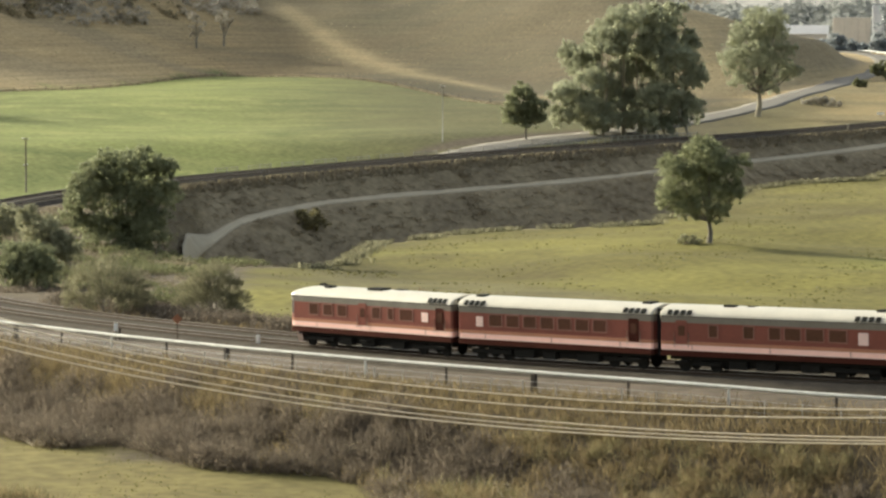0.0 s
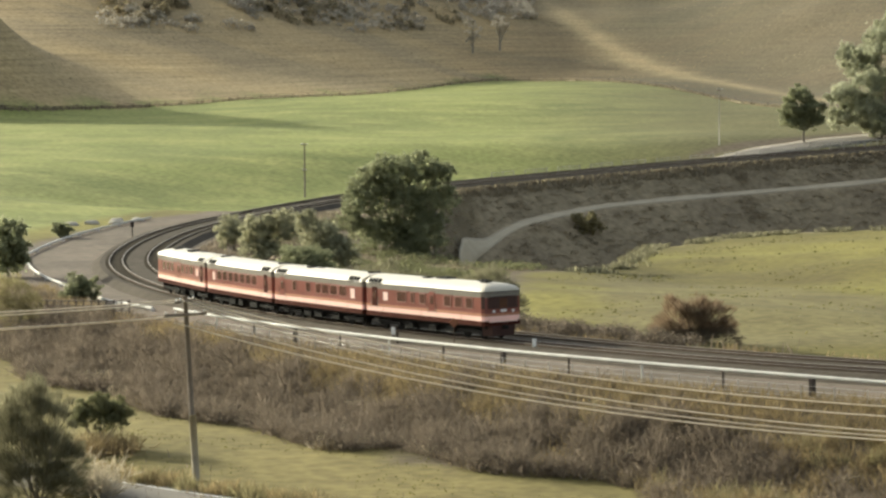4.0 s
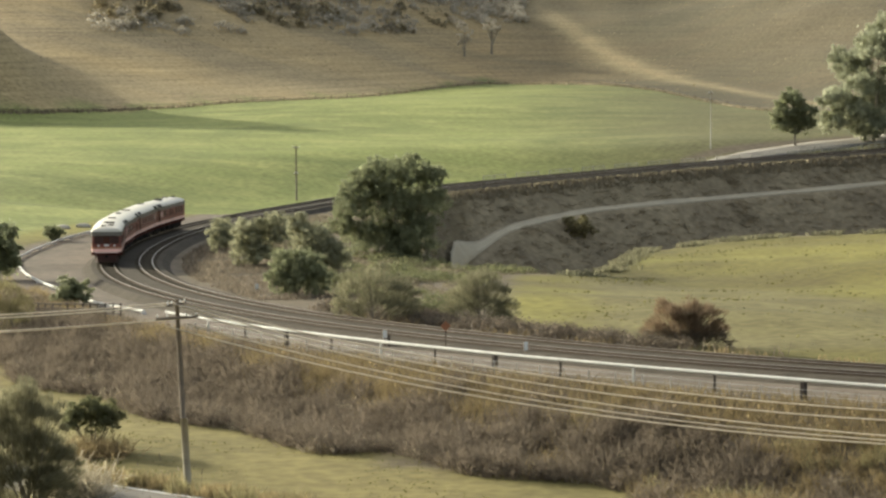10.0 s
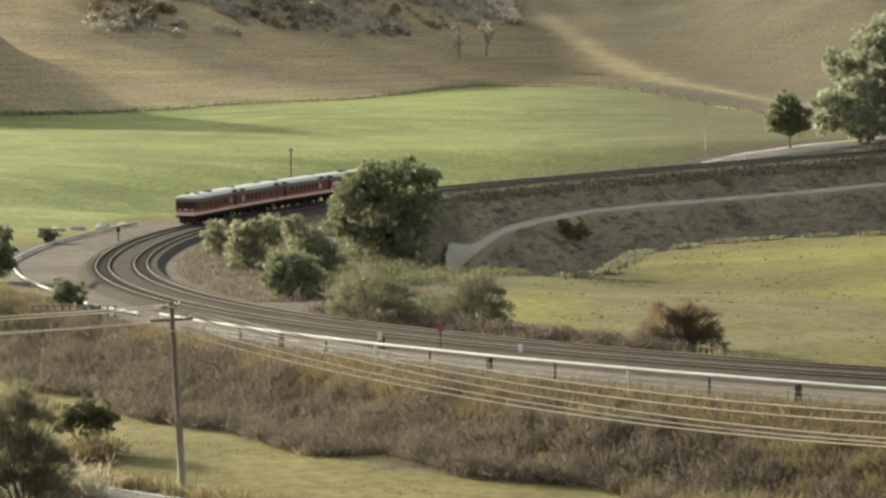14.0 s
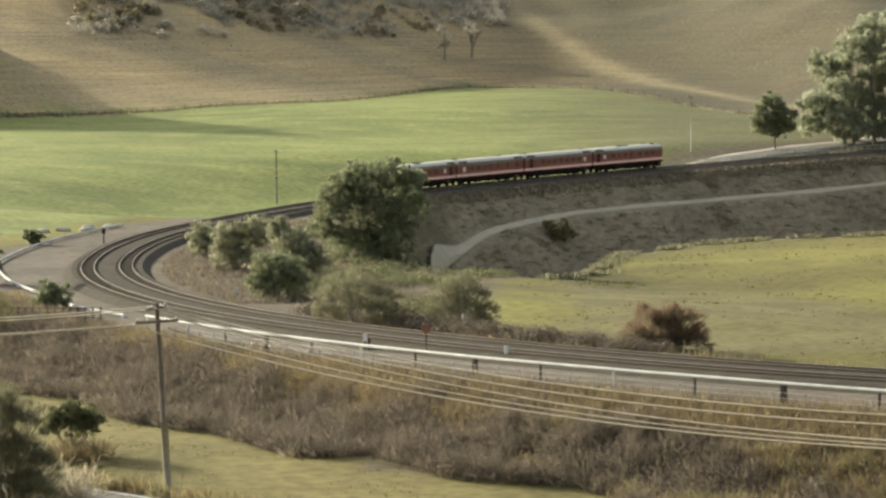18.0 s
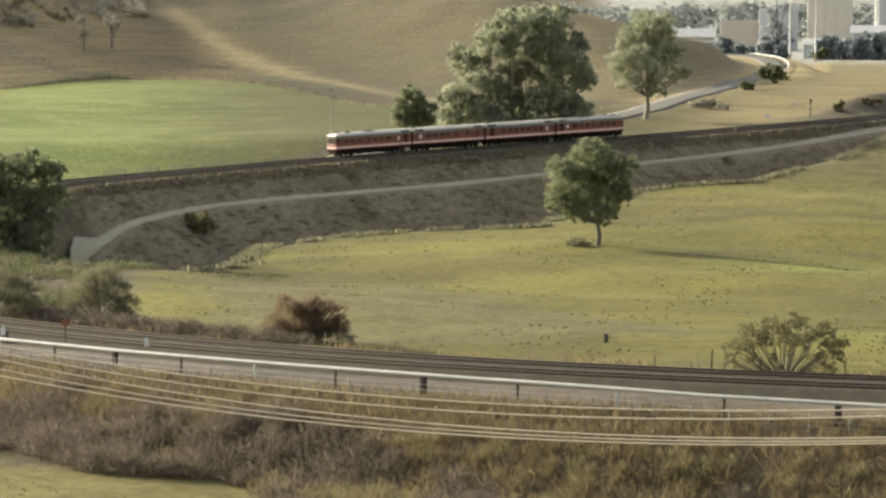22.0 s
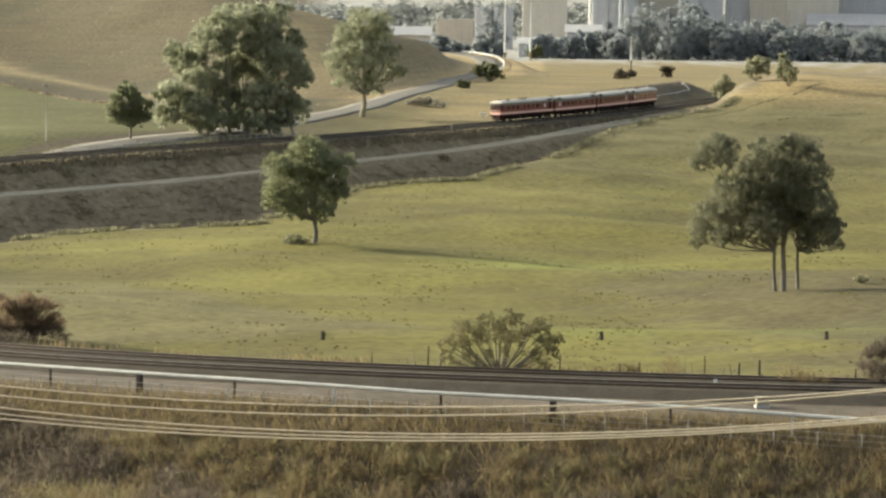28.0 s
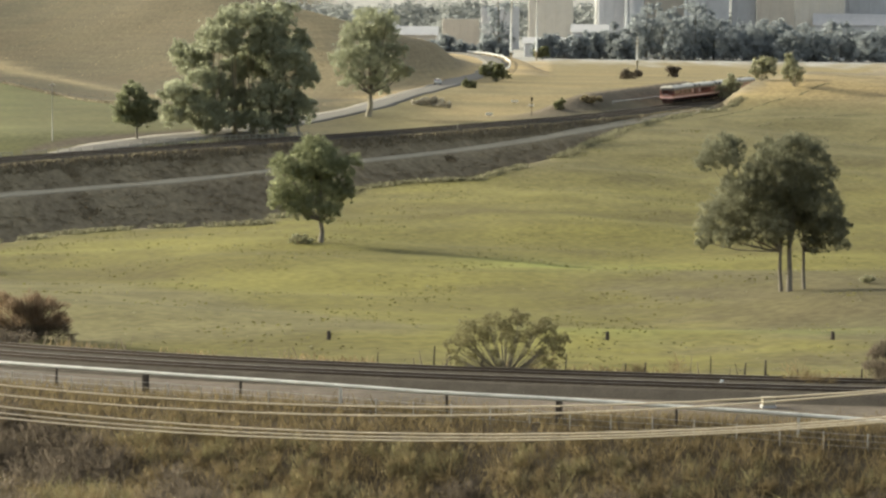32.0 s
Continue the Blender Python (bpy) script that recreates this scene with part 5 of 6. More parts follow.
def power_pole(x, y, height, arms, label, lean=0.0, r=0.15, group="", wood="wood"):
    z = gz(x, y)
    pole = thing("power_pole", pose(x, y, z, 0, lean, 0), label, "power pole", group)
    part("shaft", tube("shaft", [(0, 0, -1), (0, 0, height * 0.5), (0, 0, height)], [r, r * 0.85, r * 0.68], M[wood], 10), pole, "weathered grey timber shaft")
    if height > 11.6 and r > 0.19:
        part("base_sleeve", tube("base_sleeve", [(0.06, -0.05, -0.5), (0.05, -0.05, 4.2)], [r * 1.25, r * 1.15], M["pale_wood"], 10), pole, "paler timber splint round the foot")
    for zz, half, turn in arms:
        a = part("crossarm", box("crossarm", -half, half, -0.07, 0.07, -0.08, 0.08, M["wood"], 0.015), pole, "timber crossarm", pose(0, -r, zz, 0, 0, turn))
        for k in (-0.9, -0.45, 0.45, 0.9):
            v, f = tube_data([(k * half, 0, 0.08), (k * half, 0, 0.16), (k * half, 0, 0.24)], [0.03, 0.06, 0.04], 7)
            part("insulator", mesh_of("insulator", v, f, M["white"]), a, "white insulator")
    return pole


power_pole(*POLE_A, 11.75, [(11.45, 1.1, 70), (10.6, 1.35, 12)], "leaning weathered timber power pole with two crossarms", lean=-2.5, r=0.2)
power_pole(*POLE_B, 13.2, [(12.6, 1.1, 60), (11.3, 1.35, 60)], "timber power pole beyond the bank", r=0.2)


def cable(a, b, sag, label="pale sagging power cable", r=0.045, n=26):
    pts = []
    for i in range(n + 1):
        u = i / n
        pts.append([a[k] * (1 - u) + b[k] * u for k in range(3)])
        pts[-1][2] -= 4 * sag * u * (1 - u)
    return tagged(part("power_cable", tube("power_cable", pts, [r] * (n + 1), M["wire"], 5)), label, "power cable", "cables along the lane")


AX, AY = -38.0, 174.4
for dx, dy, za, zb, sag in ((0.3, 0.5, 8.82, 9.9, 3.65), (0.1, -0.5, 8.82, 10.14, 4.16), (1.1, 0.2, 8.2, 8.72, 4.08), (0.6, 0.0, 7.6, 8.6, 3.93), (-0.8, -0.2, 7.5, 8.5, 3.96)):
    cable((AX + dx, AY + dy, za), (POLE_B[0] + dx * 0.3, POLE_B[1] + dy, zb), sag)
for dx, dy, za, zb in ((0.3, 0.5, 8.95, 10.2), (0.0, -0.5, 8.86, 9.9), (1.0, 0.2, 8.0, 9.2), (-1.1, -0.2, 7.85, 8.9)):
    cable((AX + dx, AY + dy, za), (-92.0 + dx, 160.0 + dy, zb), 1.3)
POLE_C = (-92.0, 160.0)
power_pole(*POLE_C, 12.4, [(11.9, 1.1, 80), (10.9, 1.3, 80)], "timber power pole further along the lane", r=0.2)

power_pole(-82.7, 475.4, 9.3, [(9.0, 0.55, 0), (4.6, 0.4, 30)], "thin dark pole beside the paddock fence", r=0.16)
power_pole(-14.0, 544.8, 11.2, [(10.6, 0.5, 20)], "thin grey pole at the paddock edge", r=0.07, wood="mesh")

# ---- signs and stumps by the rails ----
def marker_post(x, y, w, h, label, mat, dark=0.0, up=0.5):
    p = thing("marker_post", pose(x, y, gz(x, y) - 0.05), label, "marker post", "markers by the rails")
    part("stake", box("stake", -0.05, 0.05, -0.05, 0.05, -0.2, up + 0.05 + h * 0.5, M["post"], 0.01), p)
    part("plate", box("plate", -w / 2, w / 2, -0.1, -0.05, up, up + h, M[mat], 0.02), p)
    if dark:
        part("side_post", box("side_post", w / 2 + 0.06, w / 2 + 0.24, -0.06, 0.1, 0.0, up + 0.25, M["post"], 0.02), p)


marker_post(-53.4, 283.0, 0.34, 0.55, "small white marker post beside the inner track", "white")
marker_post(-31.4, 220.8, 0.30, 0.62, "white marker with a dark post beside the track", "white", 1, up=0.75)
marker_post(-19.2, 210.1, 0.28, 0.62, "white marker post beside the near track", "white", up=0.65)
sign = thing("track_sign", pose(-25.9, 215.4, gz(-25.9, 215.4) - 0.05), "rusty diamond sign on a thin post beside the track", "sign")
part("post", tube("post", [(0, 0, -0.3), (0, 0, 2.3)], [0.05, 0.045], M["rust"], 7), sign)
part("plate", box("plate", -0.28, 0.28, -0.025, 0.0, -0.28, 0.28, M["rust_paint"], 0.01), sign, "rusty diamond plate", pose(0, -0.05, 2.1, 0, 45, 0))
marker_post(79.3, 615.9, 1.4, 0.5, "low white board beside the far track", "white")
marker_post(37.5, 174.5, 0.22, 0.3, "tiny white marker between the rails", "white")
marker_post(92.7, 672.6, 1.6, 0.35, "low white board on the slope by the cutting", "white")
marker_post(94.7, 658.7, 1.2, 0.3, "low white board on the slope by the cutting", "white")
cabinet = thing("relay_box", pose(38.6, 166.1, gz(38.6, 166.1)), "small pale lineside relay box on a plinth", "relay box")
part("plinth", box("plinth", -0.45, 0.45, -0.3, 0.3, -0.3, 0.15, M["concrete"], 0.02), cabinet)
part("casing", box("casing", -0.38, 0.38, -0.25, 0.25, 0.15, 0.6, M["path"], 0.03), cabinet)
part("lid", box("lid", -0.42, 0.42, -0.29, 0.29, 0.6, 0.66, M["path"], 0.02), cabinet)
marker_post(66.5, 566.5, 0.3, 0.9, "pale post beside the far track", "path")


def stump(x, y, r, h):
    v, f = tube_data([(0, 0, -0.2), (0.03, 0, h * 0.5), (0.0, 0.02, h)], [r * 1.2, r, r * 0.9], 7)
    tagged(part("stump", mesh_of("stump", v, f, M["post"]), at=pose(x, y, gz(x, y))), "dark weathered fence stump in the field", "stump", "stumps in the field")


for x, y in ((16.4, 227.9), (39.8, 230.6), (57.7, 225.7)):
    stump(x, y, 0.17, 0.7)


def stake(x, y, h, r, lean):
    v, f = tube_data([(0, 0, -0.3), (0.02, 0, h * 0.5), (0.05, 0.01, h)], [r, r * 0.9, r * 0.7], 6)
    tagged(part("fence_stake", mesh_of("fence_stake", v, f, M["post"]), at=pose(x, y, gz(x, y), 0, lean, 0)), "thin dark stake of an old fence beside the track", "fence stake", "stakes of the old fence")


for k, q in enumerate((56.0, 51.5, 47.2, 41.0, 36.4, 34.8, 30.2, 27.6, 26.1, 24.0, 19.3, 12.5, 10.8, 5.2, -1.0, -3.5)):
    x, y, _, _ = on_line(q, SECOND + 7.2 + 0.5 * math.sin(2.3 * k))
    stake(float(x), float(y), (0.9, 1.5, 1.1, 1.3, 0.8)[k % 5], 0.05 + 0.02 * (k % 3), 6 * math.sin(3.1 * k))


def signal(x, y, h, label, box_h=0.7):
    p = thing("rail_signal", pose(x, y, gz(x, y)), label, "rail signal")
    part("mast", tube("mast", [(0, 0, -0.3), (0, 0, h)], [0.09, 0.07], M["under"], 8), p)
    head = part("signal_head", box("signal_head", -0.22, 0.22, -0.15, 0.12, h - box_h, h, M["under"], 0.03), p)
    for k in (0.2, 0.5):
        v, f = tube_data([(0, -0.15, h - k), (0, -0.24, h - k)], [0.09, 0.09], 8)
        part("lens", mesh_of("lens", v, f, M["glass"]), head)


signal(-87.6, 368.7, 2.0, "short dark railway signal outside the bend")
signal(88.1, 611.7, 4.0, "dark railway signal beside the far track")

# post and rail fence between road and railway
fence = thing("road_fence", pose(0, 0, 0), "weathered pale post and rail fence before the gums", "fence")
rail_pts = []
for k in range(26):
    u = k / 25
    x, y = 3.2 + 32.5 * u, 542.0 + 14.0 * u + 2 * math.sin(u * 3.1)
    z = gz(x, y)
    part("post", box("post", -0.08, 0.08, -0.08, 0.08, -0.3, 1.25, M["rock"], 0.02), fence, at=pose(x, y, z))
    rail_pts.append((x, y - 0.1, z))
for h in (0.55, 1.1):
    part("rail", tube("rail", [(p[0], p[1], p[2] + h) for p in rail_pts], [0.06] * 26, M["rock"], 4), fence)

# paddock fence along the hill's foot
fence = thing("paddock_fence", pose(0, 0, 0), "old timber fence line at the foot of the hill", "fence")
wire_pts = []
for turn in np.arange(-16.5, 0.2, 0.32):
    d = float(hill_foot(turn)) - 2
    x, y = d * math.sin(radians(turn)), d * math.cos(radians(turn))
    z = gz(x, y)
    wire_pts.append((x, y, z))
    part("post", box("post", -0.06, 0.06, -0.06, 0.06, -0.3, 1.1, M["post"], 0.0), fence, at=pose(x, y, z))
for h in (0.5, 1.1):
    part("wire", tube("wire", [(p[0], p[1], p[2] + h) for p in wire_pts], [0.03] * len(wire_pts), M["post"], 4), fence)

# ---- works beyond the plain ----
def hall(turn0, turn1, d, top, mat, label, ribs=6, roof=None, base=8.0, deep=30.0, name="factory_building"):
    a, b = radians(turn0), radians(turn1)
    w = d * (math.tan(b) - math.tan(a))
    mid = radians((turn0 + turn1) / 2)
    x, y = d * math.tan(mid), d
    h = thing(name, pose(x, y, base, 0, 0, -math.degrees(mid)), label, "building")
    part("wall", box("wall", -w / 2, w / 2, 0, deep, -2, top, M[mat], 0.3), h)
    for k in range(ribs):
        xx = -w / 2 + w * (k + 0.5) / ribs
        part("rib", box("rib", xx - 0.35, xx + 0.35, -0.35, 0.0, -2, top - 0.5, M[mat], 0.1), h)
    if roof:
        part("roof", mesh_of("roof", [(-w / 2 - 1, -1, top), (w / 2 + 1, -1, top), (w / 2 + 1, deep / 2, top + roof), (-w / 2 - 1, deep / 2, top + roof),
                                      (w / 2 + 1, deep + 1, top), (-w / 2 - 1, deep + 1, top)], [(0, 1, 2, 3), (3, 2, 4, 5), (0, 3, 5), (1, 4, 2), (0, 5, 4, 1)], M["concrete"]), h, "pale sheet roof")
    return h


def silo(turn, d, r, top, mat, label):
    x, y = d * math.tan(radians(turn)), d
    s = thing("silo", pose(x, y, 8), label, "silo", "silos of the works")
    v, f = tube_data([(0, 0, -2), (0, 0, top)], [r, r], 24)
    part("shell", mesh_of("shell", v, f, M[mat], True), s)
    v, f = tube_data([(0, 0, top), (0, 0, top + 2)], [r * 1.04, r * 0.6], 24)
    part("cap", mesh_of("cap", v, f, M[mat]), s)
    v, f = tube_data([(-r - 0.6, -2, -2), (-r - 0.6, -2, top)], [0.7, 0.7], 8)
    part("riser_pipe", mesh_of("riser_pipe", v, f, M["white"]), s, "white vertical pipe")
    return s


def turn_at(px):
    """Turn of a pixel column in the camera's view, used to place the works."""
    return 6.53 + math.degrees(math.atan((px - 784) / 5000))


for a, b, d, top, mat, lab in ((1045, 1100, 1480, 55, "hazed_grey", "blue-grey concrete tower of the works"), (1228, 1275, 1470, 55, "hazed_grey", "grey concrete storage tower"),
                               (1280, 1322, 1475, 55, "hazed_grey", "grey concrete storage tower"), (1324, 1390, 1465, 52, "hazed_tan", "tan clad process building"),
                               (1393, 1478, 1460, 56, "hazed_cream", "cream panelled process building"), (1481, 1640, 1470, 54, "hazed_grey", "long grey process building"),
                               (1125, 1200, 1490, 56, "hazed_cream", "cream clad tower of the works"), (922, 1000, 1700, 56, "hazed_cream", "tan tower block of the works")):
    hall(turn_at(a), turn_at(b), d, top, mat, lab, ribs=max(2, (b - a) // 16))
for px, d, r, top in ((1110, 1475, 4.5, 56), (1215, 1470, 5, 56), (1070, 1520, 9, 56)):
    silo(turn_at(px), d, r, top, "hazed_grey", "tall pale cement silo")
hall(turn_at(1430), turn_at(1640), 1430, 20, "hazed_grey", "long low shed with a pale sheet roof", 10, 6)
hall(turn_at(915), turn_at(985), 1440, 9, "hazed_grey", "low pale-roofed shed behind the trees", 4, 3)
hall(turn_at(1000), turn_at(1060), 1440, 15, "hazed_grey", "grey low works shed", 5, 4)
hall(turn_at(640), turn_at(690), 1750, 16, "hazed_grey", "grey shed beyond the road bend", 4, 4)
hall(turn_at(770), turn_at(835), 1800, 22, "hazed_tan", "tan works block beyond the road bend", 5)
hall(turn_at(838), turn_at(905), 1850, 30, "hazed_grey", "grey works block beyond the road bend", 5)
hall(turn_at(690), turn_at(760), 1620, 12, "hazed_tan", "tan shed behind the spur", 4, 5)
hall(turn_at(560), turn_at(640), 1650, 10, "hazed_grey", "grey shed behind the spur", 4, 5)

for px, top, half, seed in ((955, 64, 18, 1), (985, 70, 20, 2), (1012, 64, 18, 3), (1040, 58, 14, 4), (1072, 42, 11, 5), (1092, 62, 18, 6), (1130, 10, 24, 7), (1160, 20, 26, 8), (1190, 28, 26, 9),
                            (1216, 8, 26, 10), (1250, 32, 26, 11), (1285, 48, 26, 12), (1320, 42, 26, 13), (1352, 38, 22, 14), (1388, 48, 28, 15), (1430, 52, 28, 16), (1482, 38, 26, 17),
                            (1530, 48, 28, 18), (1570, 44, 24, 19), (752, 58, 13, 20), (776, 46, 17, 21), (802, 60, 14, 22),
                            (868, -45, 26, 23), (850, 56, 14, 24), (878, 60, 12, 25), (945, 72, 14, 26), (972, 66, 16, 27), (1000, 66, 16, 28), (1026, 60, 16, 29), (1056, 56, 16, 30), (1110, 30, 20, 31), (1145, 6, 20, 32),
                            (1175, 16, 22, 33), (1204, 4, 22, 34), (1234, 14, 22, 35), (1268, 34, 24, 36), (1302, 36, 24, 37), (1336, 32, 24, 38), (1370, 34, 24, 39), (1408, 38, 24, 40), (1456, 36, 22, 41),
                            (1506, 52, 22, 42), (1550, 42, 22, 43), (822, 66, 10, 46)):
    d = 1385.0 + 9 * (seed % 3) + (24 if seed > 25 else 0)
    k = d / 5000
    x, y = d * math.sin(radians(turn_at(px))), d * math.cos(radians(turn_at(px)))
    hh = (107 - top) * k
    w = half * k
    rng = random.Random(seed)
    if px < 900:
        hh = (84 - top) * k + 1
        d -= 60 if px > 830 else 0
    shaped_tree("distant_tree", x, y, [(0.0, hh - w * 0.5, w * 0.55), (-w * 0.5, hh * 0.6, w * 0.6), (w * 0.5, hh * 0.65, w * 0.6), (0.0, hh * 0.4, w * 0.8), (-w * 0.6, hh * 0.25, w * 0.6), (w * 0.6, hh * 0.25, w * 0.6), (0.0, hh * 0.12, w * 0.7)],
                "grey-green tree in the belt before the works", 100 + seed, leaf="hazed_belt_leaf", count=4200, size=0.5)
power_pole(317.6, 1370.7, 15.0, [(14.2, 1.4, 0)], "pale power pole on the plain", r=0.35, wood="white")
power_pole(344.0, 1360.0, 15.5, [(14.6, 1.4, 0)], "pale power pole on the plain", r=0.35, wood="white")
power_pole(179.3, 985.8, 12.5, [(11.6, 0.9, 0), (10.4, 0.7, 0)], "power pole with a transformer on the plain", r=0.32, wood="white")
power_pole(186.1, 1279.5, 30.0, [(27.0, 1.2, 0)], "tall pale lamp pole beside the road", r=0.45, wood="white")
power_pole(169.0, 1240.0, 34.0, [(33.0, 1.0, 0)], "tall pale pole beside the road bend", r=0.45, wood="white")
cable((317.6, 1370.7, gz(317.6, 1370.7) + 14.4), (344.0, 1360.0, gz(344.0, 1360.0) + 14.8), 3.0, "thin cable across the plain", 0.25)

# guard rail round the outside of the road's bend
rail = thing("guard_rail", pose(0, 0, 0), "white guard rail round the bend of the road", "guard rail")
bend = []
for q in range(17):
    y = 880.0 + 11.5 * q
    x = float(np.interp(y, [p[1] for p in ROAD[12:]], [p[0] for p in ROAD[12:]])) + 5.0
    bend.append((x, y, gz(x, y)))
    part("post", box("post", -0.15, 0.15, -0.15, 0.15, -0.3, 0.9, M["white"], 0.02), rail, at=pose(*bend[-1]))
part("beam", tube("beam", [(p[0], p[1] - 0.2, p[2] + 0.75) for p in bend], [0.22] * 17, M["white"], 5), rail)
edge = thing("white_rail", pose(0, 0, 0), "thin white rail along the far cutting", "rail fence")
pts = [(x, y, gz(x, y) + 0.4) for x, y in ((110.0, 634.0), (118.5, 648.3), (127.6, 664.4), (135.2, 678.7), (140.0, 688.6), (139.3, 692.1), (135.0, 698.0))]
part("top_rail", tube("top_rail", pts, [0.07] * 7, M["white"], 5), edge)
for p in pts:
    part("post", box("post", -0.08, 0.08, -0.08, 0.08, -0.7, 0.0, M["white"], 0.01), edge, at=pose(*p))

# pale fence between the far track and the road
fence = thing("lineside_fence", pose(0, 0, 0), "pale weathered post and rail fence beside the far track", "fence")
run = []
for s in np.arange(392, 480, 2.6):
    x, y, z, h = on_line(s, -4.9)
    run.append((float(x), float(y), float(z) - 0.6))
    part("post", box("post", -0.07, 0.07, -0.07, 0.07, -0.5, 1.0, M["rock"], 0.015), fence, at=pose(*run[-1]))
for h in (0.5, 0.9):
    for a in range(0, len(run) - 1, 3):
        part("rail", tube("rail", [(p[0], p[1] - 0.1, p[2] + h) for p in run[a:a + 3]], [0.055] * len(run[a:a + 3]), M["rock"], 4), fence)

# rocks at the paddock edge
for i, (x, y) in enumerate(((-98.9, 392), (-96.6, 397), (-94.1, 399), (-101.1, 389), (-95.6, 393))):
    rng = np.random.RandomState(40 + i)
    bm = bmesh.new()
    bmesh.ops.create_icosphere(bm, subdivisions=2, radius=0.8)
    for v in bm.verts:
        v.co *= 1 + 0.25 * noise.noise(v.co * 1.7 + Vector((i * 5, 0, 0)))
        v.co.z *= 0.55
        v.co.x *= 1.5
    me = bpy.data.meshes.new("rock")
    bm.to_mesh(me)
    bm.free()
    me.materials.append(M["rock"])
    tagged(part("rock", me, at=pose(x, y, gz(x, y) + 0.15, 0, 0, 50 * i)), "pale weathered rock at the paddock edge", "rock", "rocks at the paddock edge")


# ---- two cars on the country road ----
def road_car(name, label, paint):
    car = thing(name, pose(0, 0, 0), label, "car", "cars on the road")
    sec = [(-2.45, 0.35), (-2.5, 0.85), (-2.4, 1.02), (-2.2, 1.06), (-1.95, 1.5), (0.35, 1.54), (1.05, 1.05), (2.25, 0.92), (2.4, 0.75), (2.4, 0.35)]
    n = len(sec)
    v = [(x, y * (0.86 if z > 1.2 else 1.0), z) for y in (-0.86, 0.86) for x, z in sec]
    f = [tuple(range(n)), tuple(range(n, 2 * n))[::-1]] + [(i, n + i, n + (i + 1) % n, (i + 1) % n) for i in range(n)]
    part("body", mesh_of("body", v, f, M[paint]), car)
    for sy in (-1, 1):
        y = sy * 0.845
        part("side_window", box("side_window", -1.85, 0.35, min(y * 0.93, y * 0.98), max(y * 0.93, y * 0.98), 1.08, 1.44, M["glass"], 0.01), car)
        for x in (-1.35, 1.3):
            v, f = tube_data([(x, sy * 0.7, 0.32), (x, sy * 0.9, 0.32)], [0.32, 0.32], 12)
            part("wheel", mesh_of("wheel", v, f, M["black"]), car)
    part("windscreen", mesh_of("windscreen", [(0.40, -0.68, 1.53), (0.40, 0.68, 1.53), (1.07, 0.78, 1.07), (1.07, -0.78, 1.07)], [(0, 1, 2, 3)], M["glass"]), car)
    for sy in (-1, 1):
        part("headlight", box("headlight", 2.36, 2.42, sy * 0.62 - 0.16, sy * 0.62 + 0.16, 0.62, 0.78, M["white"], 0.02), car)
        part("tail_light", box("tail_light", -2.52, -2.46, sy * 0.66 - 0.12, sy * 0.66 + 0.12, 0.7, 0.9, M["red"], 0.02), car)
    part("bumper", box("bumper", 2.38, 2.48, -0.84, 0.84, 0.38, 0.56, M["under"], 0.03), car)
    part("rear_bumper", box("rear_bumper", -2.58, -2.47, -0.84, 0.84, 0.38, 0.56, M["under"], 0.03), car)
    part("rear_window", mesh_of("rear_window", [(-1.98, -0.66, 1.48), (-1.98, 0.66, 1.48), (-2.24, 0.76, 1.09), (-2.24, -0.76, 1.09)], [(0, 3, 2, 1)], M["glass"]), car)
    return car


WHITE_CAR = road_car("white_car", "white station wagon driving along the country road", "white")
PALE_CAR = road_car("pale_car", "pale silver sedan driving along the country road", "silver")
_seg = np.concatenate([[0], np.cumsum(np.hypot(*np.diff(np.array(ROAD), axis=0).T))])


def road_rows(times, metres, lane):
    rows = []
    for t in np.arange(0, 32.01, 0.5):
        q = float(np.interp(t, times, metres))
        a = [float(np.interp(q - 2, _seg, np.array(ROAD)[:, k])) for k in (0, 1)]
        b = [float(np.interp(q + 2, _seg, np.array(ROAD)[:, k])) for k in (0, 1)]
        h = math.atan2(b[1] - a[1], b[0] - a[0])
        x, y = (a[0] + b[0]) / 2 - lane * math.sin(h), (a[1] + b[1]) / 2 + lane * math.cos(h)
        up = math.degrees(math.atan2(gz(*b) - gz(*a), 4))
        rows.append((float(t), pose(x, y, gz(x, y) + 0.2, 0, 0, math.degrees(h) + (180 if lane < 0 else 0)) @ pose(0, 0, 0, 0, -up if lane > 0 else up, 0)))
    return rows


# ---- dry grass, brush and scrub ----
def blades(name, x, y, height, width, mat, label, seed, category="grass", lean=0.35, sink=0.05):
    """Upright blades or sprays standing on the ground, joined as one."""
    rng = np.random.RandomState(seed)
    n = len(x)
    z = ground(x, y)
    h = height * rng.uniform(0.5, 1.35, n)
    a = rng.uniform(0, 6.28, n)
    v = np.stack([rng.normal(0, lean, n), rng.normal(0, lean, n), np.ones(n)], 1) * (h / 2)[:, None]
    u = np.stack([np.cos(a), np.sin(a), np.zeros(n)], 1) * (width * rng.uniform(0.6, 1.5, n))[:, None]
    c = np.stack([x, y, z - sink], 1) + v
    return tagged(part(name, quads(name, c, u, v, M[mat])), label, category, kind="stuff")


def along(s0, s1, a, b, n, seed):
    """Scattered points beside the line, between two distances to the right of travel."""
    rng = np.random.RandomState(seed)
    s, d = rng.uniform(s0, s1, n), a + (b - a) * rng.uniform(0, 1, n)
    x, y, _, _ = on_line(s, d)
    return x, y, s, d, rng


